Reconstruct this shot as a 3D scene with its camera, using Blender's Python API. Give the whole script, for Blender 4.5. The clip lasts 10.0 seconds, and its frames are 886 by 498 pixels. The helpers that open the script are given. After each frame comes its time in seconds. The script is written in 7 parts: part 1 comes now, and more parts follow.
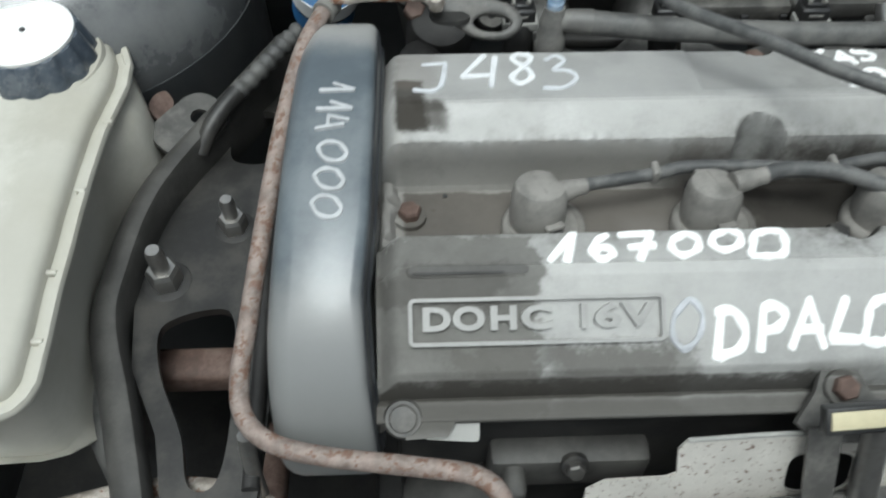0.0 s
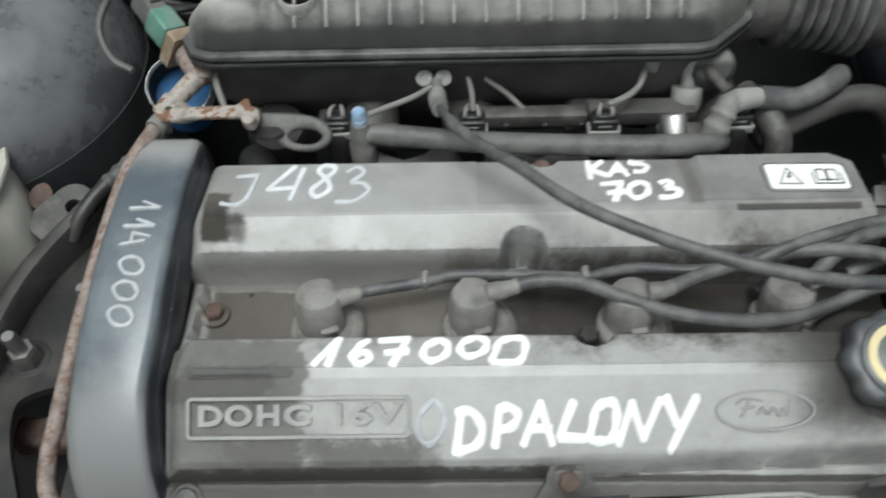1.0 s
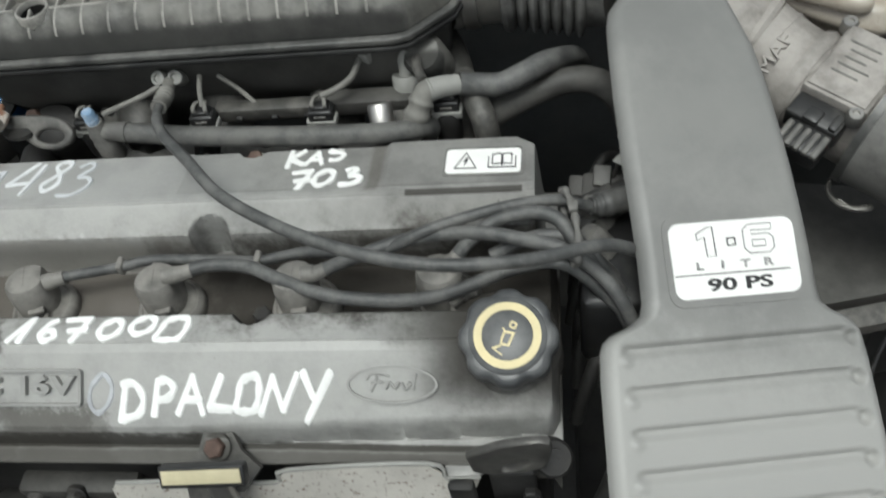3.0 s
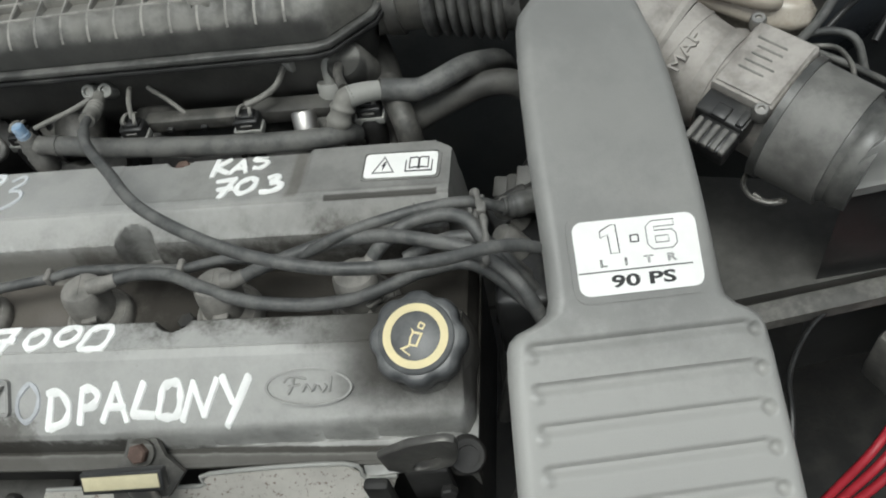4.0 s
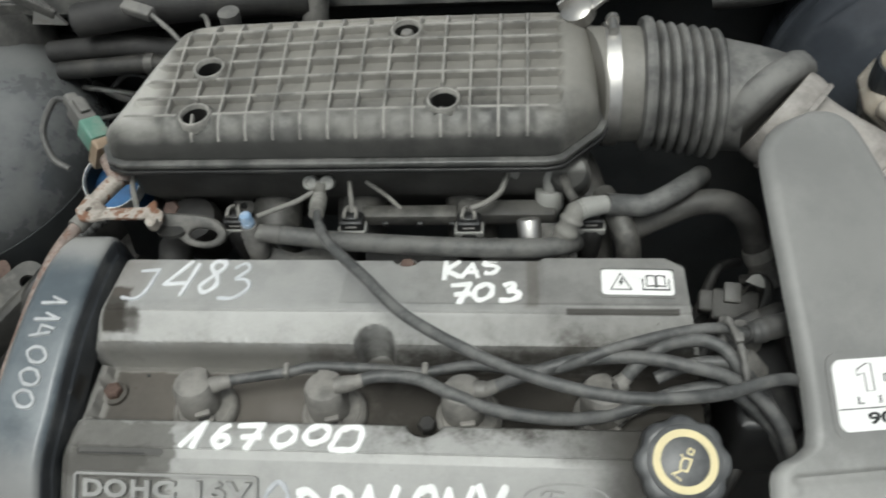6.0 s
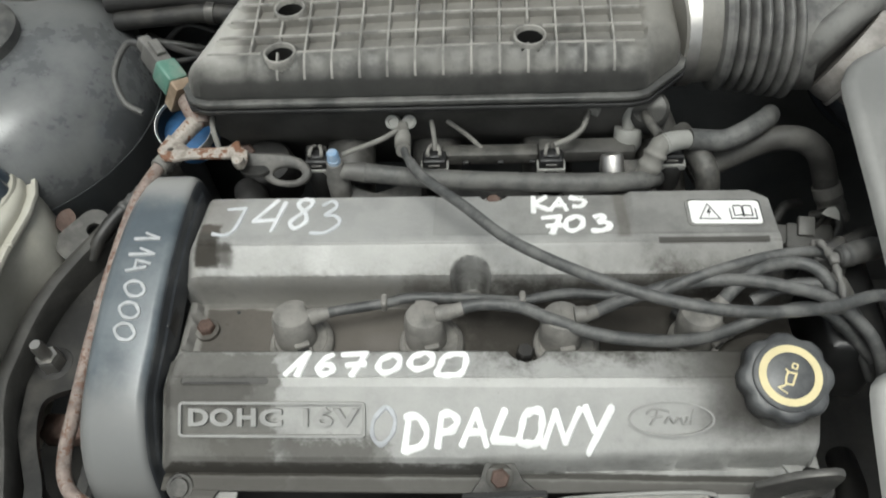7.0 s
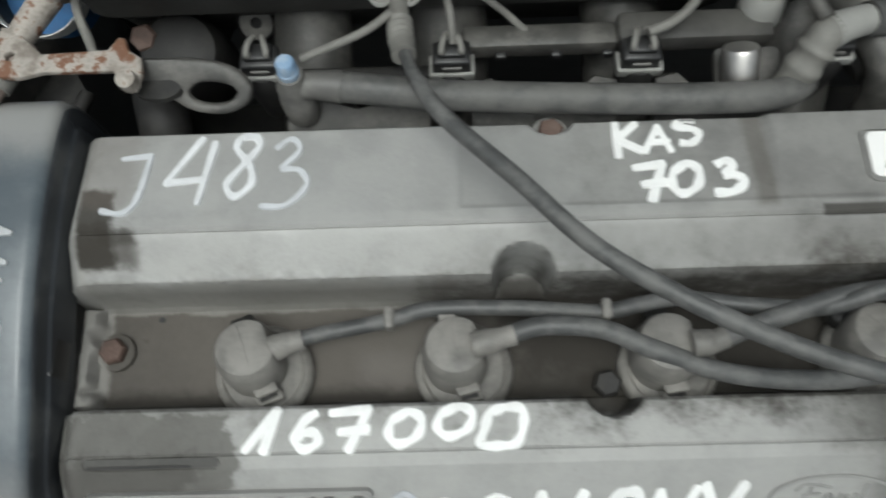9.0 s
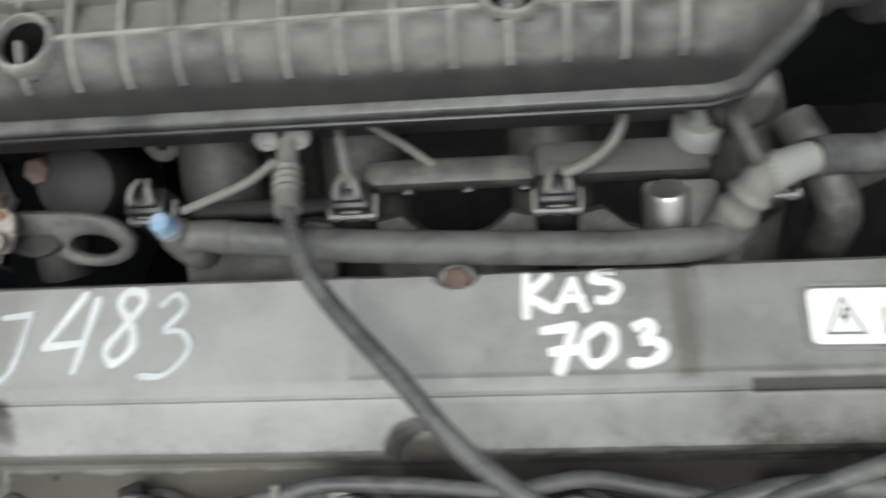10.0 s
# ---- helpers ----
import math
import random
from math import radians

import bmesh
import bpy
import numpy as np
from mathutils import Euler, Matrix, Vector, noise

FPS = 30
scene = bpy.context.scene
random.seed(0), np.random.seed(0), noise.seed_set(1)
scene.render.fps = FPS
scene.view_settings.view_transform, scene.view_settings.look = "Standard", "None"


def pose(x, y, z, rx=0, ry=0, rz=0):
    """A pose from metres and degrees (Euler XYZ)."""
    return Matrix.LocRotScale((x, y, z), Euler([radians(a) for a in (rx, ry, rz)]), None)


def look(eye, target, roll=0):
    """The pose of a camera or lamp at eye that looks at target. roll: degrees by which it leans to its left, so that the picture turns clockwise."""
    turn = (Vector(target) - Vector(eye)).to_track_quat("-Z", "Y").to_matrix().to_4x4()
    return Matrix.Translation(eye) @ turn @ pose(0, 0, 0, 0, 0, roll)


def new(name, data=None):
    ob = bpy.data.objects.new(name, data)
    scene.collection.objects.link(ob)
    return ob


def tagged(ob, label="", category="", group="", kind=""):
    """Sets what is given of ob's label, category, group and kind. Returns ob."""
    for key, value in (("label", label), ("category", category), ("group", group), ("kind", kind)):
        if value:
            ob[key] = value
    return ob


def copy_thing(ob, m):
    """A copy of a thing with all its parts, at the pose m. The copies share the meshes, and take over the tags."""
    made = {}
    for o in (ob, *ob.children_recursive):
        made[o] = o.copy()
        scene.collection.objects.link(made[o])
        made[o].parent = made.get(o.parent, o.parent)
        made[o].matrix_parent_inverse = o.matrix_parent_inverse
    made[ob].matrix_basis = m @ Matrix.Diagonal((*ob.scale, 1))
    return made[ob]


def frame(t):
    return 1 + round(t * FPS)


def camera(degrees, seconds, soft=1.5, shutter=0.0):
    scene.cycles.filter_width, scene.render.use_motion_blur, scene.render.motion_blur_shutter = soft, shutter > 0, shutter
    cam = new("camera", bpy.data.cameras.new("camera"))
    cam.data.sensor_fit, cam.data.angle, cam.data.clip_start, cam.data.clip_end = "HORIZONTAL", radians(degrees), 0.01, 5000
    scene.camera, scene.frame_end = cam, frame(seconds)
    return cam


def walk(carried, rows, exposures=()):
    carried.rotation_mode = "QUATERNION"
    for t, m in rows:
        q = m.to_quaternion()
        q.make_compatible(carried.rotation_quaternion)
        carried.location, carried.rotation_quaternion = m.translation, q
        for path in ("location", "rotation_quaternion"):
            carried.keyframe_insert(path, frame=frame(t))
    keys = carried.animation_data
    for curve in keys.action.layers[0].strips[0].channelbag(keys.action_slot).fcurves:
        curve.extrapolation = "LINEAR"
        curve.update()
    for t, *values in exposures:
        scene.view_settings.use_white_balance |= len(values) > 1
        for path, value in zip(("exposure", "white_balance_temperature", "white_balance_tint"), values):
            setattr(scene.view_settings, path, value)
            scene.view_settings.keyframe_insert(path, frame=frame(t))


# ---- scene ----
cam = camera(57.0, 10.0, soft=1.8, shutter=0.4)
PATH = [
    (0, (-0.002, -0.006, 1.167), (0.059, 1.215, -0.416), 1.0),
    (0.5, (0.059, -0.003, 1.215), (0.043, 1.214, -0.372), -1.7),
    (1, (0.138, 0.003, 1.245), (0.104, 1.224, -0.339), -2.1),
    (1.5, (0.228, 0.008, 1.272), (0.103, 1.231, -0.306), -5.5),
    (2, (0.301, 0.012, 1.28), (0.115, 1.212, -0.31), -8.6),
    (2.5, (0.363, 0.016, 1.276), (0.122, 1.191, -0.324), -11.3),
    (3, (0.398, -0.004, 1.257), (0.104, 1.155, -0.346), -13.1),
    (3.2, (0.418, -0.009, 1.249), (0.101, 1.131, -0.363), -14.9),
    (4.3, (0.455, 0.0, 1.27), (0.161, 1.173, -0.323), -14.8),
    (4.5, (0.458, 0.023, 1.292), (0.163, 1.204, -0.295), -15.1),
    (5, (0.418, 0.034, 1.311), (0.152, 1.238, -0.263), -13.5),
    (5.5, (0.346, 0.029, 1.325), (0.087, 1.247, -0.24), -10.3),
    (6, (0.275, 0.018, 1.327), (0.076, 1.235, -0.248), -7.3),
    (6.2, (0.249, 0.01, 1.326), (0.053, 1.228, -0.249), -7.4),
    (7.3, (0.19, -0.027, 1.297), (0.088, 1.153, -0.315), -4.8),
    (7.5, (0.19, -0.019, 1.28), (0.099, 1.084, -0.386), -5.1),
    (8, (0.19, 0.073, 1.265), (0.122, 0.961, -0.526), -5.5),
    (8.5, (0.194, 0.161, 1.239), (0.124, 0.819, -0.649), -6.6),
    (9, (0.15, 0.196, 1.201), (0.11, 0.812, -0.701), -5.2),
    (9.5, (0.108, 0.249, 1.195), (0.04, 0.765, -0.736), -7.0),
    (9.7, (0.135, 0.273, 1.194), (0.035, 0.793, -0.734), -10.7),
    (10, (0.217, 0.282, 1.192), (0.04, 0.817, -0.727), -19.8),
]
STOPS = [(0.0, 0.42, 6050, 2.4), (1.0, 0.34, 6150, 3.0), (2.0, 0.32, 6250, 3.4), (3.0, 0.18, 6270, 3.4), (4.5, 0.12, 6300, 3.4), (5.5, 0.15, 6300, 3.4), (6.0, 0.22, 6350, 3.8), (7.5, 0.32, 6400, 4.2), (8.5, 0.14, 6300, 3.6), (9.0, 0.04, 6250, 3.6), (9.5, -0.10, 6250, 3.6), (10.0, 0.34, 6300, 4.2)]
walk(cam, [(t, look(eye, target, roll)) for t, eye, target, roll in PATH], STOPS)

# ---- sky and light ----
world = bpy.data.worlds.new("overcast_sky")
scene.world = world
world.use_nodes = True
wn, wl = world.node_tree.nodes, world.node_tree.links
sky = wn.new("ShaderNodeTexSky")
sky.sky_type = 'NISHITA'
sky.sun_disc = False
sky.sun_elevation = radians(74)
sky.sun_rotation = radians(200)
sky.air_density, sky.dust_density, sky.ozone_density = 1.0, 6.0, 1.0
cloud = wn.new("ShaderNodeHueSaturation")
cloud.inputs["Saturation"].default_value = 0.25
wl.new(sky.outputs[0], cloud.inputs["Color"])
wl.new(cloud.outputs[0], wn["Background"].inputs[0])
wn["Background"].inputs[1].default_value = 0.11

sun_data = bpy.data.lights.new("sun", 'SUN')
sun_data.energy, sun_data.angle, sun_data.color = 1.4, radians(28), (1.0, 0.99, 0.96)
sun = new("sun", sun_data)
sun.matrix_world = look((0.15, -0.25, 3.0), (0.2, 0.3, 0.8))


# ---- materials ----
def material(name, base, rough=0.6, metal=0.0, vary=0.25, grain=300.0, blotch=18.0, bump=0.15, dust=None, dust_amount=0.0,
             dust_scale=25.0, speck=None, speck_amount=0.0, speck_scale=160.0, patches=(), clear=0.0):
    """A worn engine-bay surface: grain, blotches, a broken film of dust, specks of another colour, and ragged patches,
    some holding light or shade.
    """
    m = bpy.data.materials.new(name)
    m.use_nodes = True
    n, l = m.node_tree.nodes, m.node_tree.links
    b = n["Principled BSDF"]
    where = n.new("ShaderNodeTexCoord")

    def noise_tex(scale, detail=4.0, roughness=0.6):
        t = n.new("ShaderNodeTexNoise")
        t.inputs["Scale"].default_value, t.inputs["Detail"].default_value = scale, detail
        t.inputs["Roughness"].default_value = roughness
        l.new(where.outputs["Object"], t.inputs["Vector"])
        return t.outputs["Fac"]

    def ramp(fac, lo, hi):
        r = n.new("ShaderNodeMapRange")
        r.interpolation_type = 'SMOOTHSTEP'
        r.inputs["From Min"].default_value, r.inputs["From Max"].default_value = lo, hi
        l.new(fac, r.inputs["Value"])
        return r.outputs["Result"]

    def blend(fac, a, c, kind='MIX'):
        x = n.new("ShaderNodeMix")
        x.data_type, x.blend_type = 'RGBA', kind
        if isinstance(fac, float):
            x.inputs["Factor"].default_value = fac
        else:
            l.new(fac, x.inputs["Factor"])
        for value, socket in ((a, x.inputs["A"]), (c, x.inputs["B"])):
            if isinstance(value, tuple):
                socket.default_value = (*value, 1)
            else:
                l.new(value, socket)
        return x.outputs["Result"]

    def times(fac, k):
        x = n.new("ShaderNodeMath")
        x.operation = 'MULTIPLY'
        l.new(fac, x.inputs[0])
        x.inputs[1].default_value = k
        return x.outputs[0]

    fine, broad = noise_tex(grain, 3.0), noise_tex(blotch, 5.0, 0.65)
    dark = tuple(v * (1 - vary) for v in base)
    light = tuple(min(1, v * (1 + vary)) for v in base)
    colour = blend(ramp(broad, 0.3, 0.7), dark, light)
    colour = blend(times(ramp(fine, 0.35, 0.7), 0.35), colour, tuple(v * (1 - 0.6 * vary) for v in base))
    rough_out, dark_film = None, None
    if dust:
        film = times(ramp(noise_tex(dust_scale, 8.0, 0.7), 0.62 - 0.5 * dust_amount, 0.78 - 0.3 * dust_amount), min(1.0, 0.45 + dust_amount * 0.5))
        colour = blend(film, colour, dust)
        rough_out = film
    if speck:
        spots = ramp(noise_tex(speck_scale, 6.0, 0.7), 0.72 - 0.35 * speck_amount, 0.78 - 0.35 * speck_amount)
        colour = blend(spots, colour, speck)
    if patches:
        xyz = n.new("ShaderNodeSeparateXYZ")
        l.new(where.outputs["Object"], xyz.inputs[0])
        ragged = (noise_tex(45.0, 6.0, 0.7), noise_tex(52.0, 6.0, 0.72))

        def frayed(axis, amount):
            a = n.new("ShaderNodeMath")
            a.operation = 'MULTIPLY_ADD'
            l.new(ragged[axis], a.inputs[0])
            a.inputs[1].default_value = amount
            l.new(xyz.outputs[axis], a.inputs[2])
            return a.outputs[0]

        for x0, x1, y0, y1, soft, fray, strength, tint in patches:
            mask = None
            for axis, lo, hi in ((0, x0, x1), (1, y0, y1)):
                wear = fray[axis] if isinstance(fray, tuple) else fray
                blur = soft[axis] if isinstance(soft, tuple) else soft
                f = frayed(axis, wear)
                for edge, sign in ((lo + wear / 2, 1), (hi + wear / 2, -1)):
                    g = ramp(f, edge - blur * sign, edge + blur * sign)
                    if mask is None:
                        mask = g
                    else:
                        q = n.new("ShaderNodeMath")
                        q.operation = 'MULTIPLY'
                        l.new(mask, q.inputs[0])
                        l.new(g, q.inputs[1])
                        mask = q.outputs[0]
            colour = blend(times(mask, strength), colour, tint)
            # Dark patches turn matt, dirt and painted shade alike.
            if max(tint) < 0.14 and not clear:
                film = times(mask, strength)
                if dark_film is not None:
                    q = n.new("ShaderNodeMath")
                    q.operation = 'MAXIMUM'
                    l.new(dark_film, q.inputs[0])
                    l.new(film, q.inputs[1])
                    film = q.outputs[0]
                dark_film = film
    l.new(colour, b.inputs["Base Color"])
    b.inputs["Metallic"].default_value = metal
    r = n.new("ShaderNodeMapRange")
    r.inputs["To Min"].default_value, r.inputs["To Max"].default_value = max(0.03, rough - 0.12), min(1, rough + 0.14)
    l.new(broad if rough_out is None else rough_out, r.inputs["Value"])
    if dark_film is None:
        l.new(r.outputs["Result"], b.inputs["Roughness"])
    else:
        q = n.new("ShaderNodeMix")
        q.inputs["B"].default_value = 0.92
        l.new(dark_film, q.inputs["Factor"])
        l.new(r.outputs["Result"], q.inputs["A"])
        l.new(q.outputs["Result"], b.inputs["Roughness"])
        g = n.new("ShaderNodeMapRange")
        g.inputs["To Min"].default_value, g.inputs["To Max"].default_value = 0.5, 0.12
        l.new(dark_film, g.inputs["Value"])
        l.new(g.outputs["Result"], b.inputs["Specular IOR Level"])
    if clear:
        b.inputs["Coat Weight"].default_value, b.inputs["Coat Roughness"].default_value = clear, 0.2
    if bump:
        bp = n.new("ShaderNodeBump")
        bp.inputs["Strength"].default_value, bp.inputs["Distance"].default_value = bump, 0.0008
        l.new(fine, bp.inputs["Height"])
        l.new(bp.outputs[0], b.inputs["Normal"])
    return m


M = {}
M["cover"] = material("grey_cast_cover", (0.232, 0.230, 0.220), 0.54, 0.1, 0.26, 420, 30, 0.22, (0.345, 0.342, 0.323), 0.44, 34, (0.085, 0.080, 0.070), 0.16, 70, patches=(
    # Paler middle of the front bank, painted for sheen as well as dust.
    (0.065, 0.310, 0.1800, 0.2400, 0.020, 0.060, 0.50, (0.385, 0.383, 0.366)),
    (0.010, 0.115, 0.1760, 0.1880, 0.003, 0.030, 0.55, (0.060, 0.055, 0.048)),
    (-0.05, 0.055, 0.150, 0.2395, 0.003, 0.055, 0.66, (0.085, 0.080, 0.070)),
    (-0.05, 0.040, 0.205, 0.2220, 0.003, 0.040, 0.50, (0.045, 0.041, 0.036)),
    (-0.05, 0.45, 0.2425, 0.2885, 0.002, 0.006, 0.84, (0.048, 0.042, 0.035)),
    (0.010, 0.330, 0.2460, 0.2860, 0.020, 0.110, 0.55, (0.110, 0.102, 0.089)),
    # Darker towards the right end of the valley.
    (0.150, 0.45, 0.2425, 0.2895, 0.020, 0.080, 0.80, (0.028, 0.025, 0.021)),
    (-0.014, 0.012, 0.297, 0.3160, 0.003, 0.024, 0.72, (0.060, 0.054, 0.046)),
    (0.060, 0.125, 0.160, 0.1870, 0.004, 0.030, 0.55, (0.080, 0.075, 0.066)),
    # Dark patches by the filler neck hold its shadow and grime together.
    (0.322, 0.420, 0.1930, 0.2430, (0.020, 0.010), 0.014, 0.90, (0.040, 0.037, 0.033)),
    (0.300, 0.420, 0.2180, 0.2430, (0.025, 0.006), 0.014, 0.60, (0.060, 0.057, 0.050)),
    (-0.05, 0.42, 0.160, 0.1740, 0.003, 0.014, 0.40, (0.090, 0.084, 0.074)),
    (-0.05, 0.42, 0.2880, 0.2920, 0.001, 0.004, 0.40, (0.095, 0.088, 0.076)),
    (-0.05, 0.17, 0.2862, 0.2905, 0.002, 0.010, 0.50, (0.30, 0.293, 0.272)),
    # Rear valley wall, darkened to the right for its shade.
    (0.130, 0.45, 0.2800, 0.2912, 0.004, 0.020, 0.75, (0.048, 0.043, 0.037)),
    (0.03, 0.17, 0.250, 0.2890, 0.012, 0.060, 0.40, (0.150, 0.137, 0.122)),
    (0.276, 0.2845, 0.315, 0.3620, 0.002, 0.006, 0.55, (0.085, 0.070, 0.055)),
    # Paler left of the rear bank, with its metal sheen in the colour.
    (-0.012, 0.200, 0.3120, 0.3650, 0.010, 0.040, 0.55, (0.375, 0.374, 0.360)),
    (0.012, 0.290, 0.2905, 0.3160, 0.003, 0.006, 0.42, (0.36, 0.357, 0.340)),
    (0.1510, 0.42, 0.318, 0.3650, 0.0006, 0.001, 0.22, (0.150, 0.148, 0.140)),
    (-0.0130, 0.0030, 0.2960, 0.3320, 0.0020, 0.014, 0.90, (0.040, 0.036, 0.030)),
    (-0.004, 0.013, 0.3065, 0.3130, 0.0020, 0.010, 0.75, (0.040, 0.036, 0.030)),
    (-0.019, 0.010, 0.3230, 0.3600, 0.0040, 0.016, 0.35, (0.150, 0.128, 0.110)),
    # Bolt notches, with the shade inside them painted dark.
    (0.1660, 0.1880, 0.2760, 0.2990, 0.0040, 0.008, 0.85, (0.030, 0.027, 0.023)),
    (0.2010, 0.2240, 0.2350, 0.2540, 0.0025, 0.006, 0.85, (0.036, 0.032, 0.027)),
    (-0.05, -0.009, 0.2380, 0.2960, 0.002, 0.014, 0.75, (0.30, 0.293, 0.275)),
    (-0.05, -0.0125, 0.2900, 0.3640, 0.002, 0.006, 0.70, (0.36, 0.355, 0.338)),
    # Darker line along the groove above the flange.
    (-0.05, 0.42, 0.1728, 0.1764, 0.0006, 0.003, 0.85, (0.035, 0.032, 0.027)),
    (-0.05, 0.42, 0.1600, 0.1725, 0.002, (0.04, 0.004), 0.78, (0.085, 0.081, 0.073)),
    (-0.012, 0.120, 0.2440, 0.2905, (0.030, 0.002), (0.07, 0.004), 0.45, (0.125, 0.112, 0.098)),
    (-0.012, 0.130, 0.2855, 0.2900, (0.020, 0.001), (0.05, 0.008), 0.55, (0.26, 0.252, 0.232)),
    # Shadow gap along the valley's front foot, painted dark.
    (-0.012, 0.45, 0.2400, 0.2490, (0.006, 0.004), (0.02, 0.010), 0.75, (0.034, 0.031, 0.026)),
    (0.105, 0.128, 0.2520, 0.2640, 0.006, 0.012, 0.55, (0.17, 0.155, 0.142)),
    # Groove in front of the warning label, its shade painted dark.
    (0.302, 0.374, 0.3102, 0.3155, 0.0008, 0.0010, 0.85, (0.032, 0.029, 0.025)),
    (0.150, 0.43, 0.2900, 0.3095, (0.050, 0.002), (0.08, 0.003), 0.16, (0.100, 0.096, 0.086)),
    (0.260, 0.43, 0.2945, 0.3640, (0.040, 0.002), (0.08, 0.003), 0.30, (0.110, 0.106, 0.097))))
M["cover_clean"] = material("worn_grey_casting", (0.255, 0.252, 0.240), 0.45, 0.1, 0.1, 500, 40, 0.1, (0.32, 0.317, 0.30), 0.4, 60)
# Shade on the lid's front foot and sky reflection on its left are painted.
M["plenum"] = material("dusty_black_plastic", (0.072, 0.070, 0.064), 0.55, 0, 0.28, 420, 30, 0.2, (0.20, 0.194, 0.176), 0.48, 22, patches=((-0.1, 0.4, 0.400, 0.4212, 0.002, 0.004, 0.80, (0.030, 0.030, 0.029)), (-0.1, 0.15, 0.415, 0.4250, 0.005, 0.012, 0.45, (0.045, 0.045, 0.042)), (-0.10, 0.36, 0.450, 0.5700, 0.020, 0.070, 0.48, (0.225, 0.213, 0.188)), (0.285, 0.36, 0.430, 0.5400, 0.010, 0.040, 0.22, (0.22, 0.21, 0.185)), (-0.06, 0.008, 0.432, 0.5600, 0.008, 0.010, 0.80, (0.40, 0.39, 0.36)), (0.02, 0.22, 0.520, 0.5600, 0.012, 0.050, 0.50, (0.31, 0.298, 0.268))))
# Paler lower box stands for a broad sky sheen, painted into the plastic.
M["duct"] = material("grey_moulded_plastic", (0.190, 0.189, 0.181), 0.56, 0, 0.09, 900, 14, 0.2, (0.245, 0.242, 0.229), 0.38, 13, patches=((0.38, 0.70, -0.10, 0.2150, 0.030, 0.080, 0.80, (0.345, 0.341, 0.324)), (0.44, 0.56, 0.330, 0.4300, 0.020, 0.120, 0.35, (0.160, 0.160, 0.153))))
# The paler rear end holds sky sheen as well as dust.
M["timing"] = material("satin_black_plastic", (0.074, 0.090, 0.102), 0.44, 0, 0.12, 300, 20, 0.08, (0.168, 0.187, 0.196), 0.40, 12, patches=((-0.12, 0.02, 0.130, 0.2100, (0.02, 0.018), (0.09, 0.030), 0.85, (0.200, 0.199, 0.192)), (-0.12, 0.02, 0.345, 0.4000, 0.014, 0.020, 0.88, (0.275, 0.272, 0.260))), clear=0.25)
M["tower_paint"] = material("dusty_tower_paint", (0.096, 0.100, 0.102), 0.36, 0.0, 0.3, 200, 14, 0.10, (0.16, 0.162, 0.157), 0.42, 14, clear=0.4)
M["servo_paint"] = material("satin_servo_paint", (0.050, 0.056, 0.066), 0.26, 0.0, 0.2, 200, 8, 0.05, (0.100, 0.105, 0.110), 0.35, 7)
M["cap_cream"] = material("aged_cream_plastic", (0.30, 0.262, 0.19), 0.5, 0, 0.2, 200, 60, 0.1, (0.20, 0.17, 0.125), 0.35, 50)
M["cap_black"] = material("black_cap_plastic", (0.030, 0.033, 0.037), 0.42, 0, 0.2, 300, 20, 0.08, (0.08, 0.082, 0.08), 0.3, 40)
M["cap_grey"] = material("dusty_cap_plastic", (0.060, 0.062, 0.064), 0.45, 0, 0.2, 300, 20, 0.08, (0.12, 0.122, 0.12), 0.4, 40)
M["cap_blue"] = material("blue_grey_cap_plastic", (0.060, 0.075, 0.095), 0.30, 0, 0.2, 300, 30, 0.08, (0.17, 0.185, 0.20), 0.36, 45)
M["runner"] = material("grimy_intake_casting", (0.052, 0.050, 0.046), 0.7, 0.1, 0.3, 300, 30, 0.3, (0.10, 0.097, 0.088), 0.35, 40)
M["rail_grey"] = material("grey_rail_casting", (0.062, 0.060, 0.055), 0.6, 0.1, 0.30, 300, 40, 0.25, (0.165, 0.157, 0.142), 0.36, 50)
M["rim"] = material("dark_rim_plastic", (0.055, 0.055, 0.052), 0.42, 0, 0.25, 350, 40, 0.15, (0.165, 0.162, 0.150), 0.42, 30)
M["thin_paint"] = material("chalky_marker_paint", (0.52, 0.535, 0.55), 0.6, 0, 0.12, 500, 90, 0.1)
M["chalk_paint"] = material("dry_marker_paint", (0.66, 0.67, 0.675), 0.6, 0, 0.12, 500, 90, 0.1)
# Ribs and screw collars, paler than the lid.
M["rib"] = material("pale_rib_plastic", (0.165, 0.160, 0.147), 0.5, 0, 0.25, 420, 40, 0.15, (0.37, 0.355, 0.322), 0.52, 45)
M["rubber"] = material("dusty_black_rubber", (0.055, 0.055, 0.053), 0.6, 0, 0.22, 350, 40, 0.2, (0.140, 0.137, 0.127), 0.5, 45)
M["hose_rubber"] = material("grey_dusted_hose_rubber", (0.085, 0.084, 0.080), 0.6, 0, 0.2, 350, 40, 0.2, (0.190, 0.186, 0.174), 0.55, 40)
M["lead"] = material("dusty_lead_rubber", (0.058, 0.059, 0.058), 0.58, 0, 0.22, 350, 40, 0.2, (0.155, 0.153, 0.145), 0.46, 60, (0.24, 0.235, 0.22), 0.10, 90)
M["boot"] = material("dusty_boot_plastic", (0.135, 0.129, 0.117), 0.62, 0, 0.24, 350, 60, 0.2, (0.265, 0.252, 0.230), 0.52, 45, (0.07, 0.064, 0.056), 0.12, 80)
M["black"] = material("black_plastic", (0.020, 0.020, 0.020), 0.5, 0, 0.3, 300, 30, 0.1, (0.08, 0.078, 0.07), 0.2, 40)
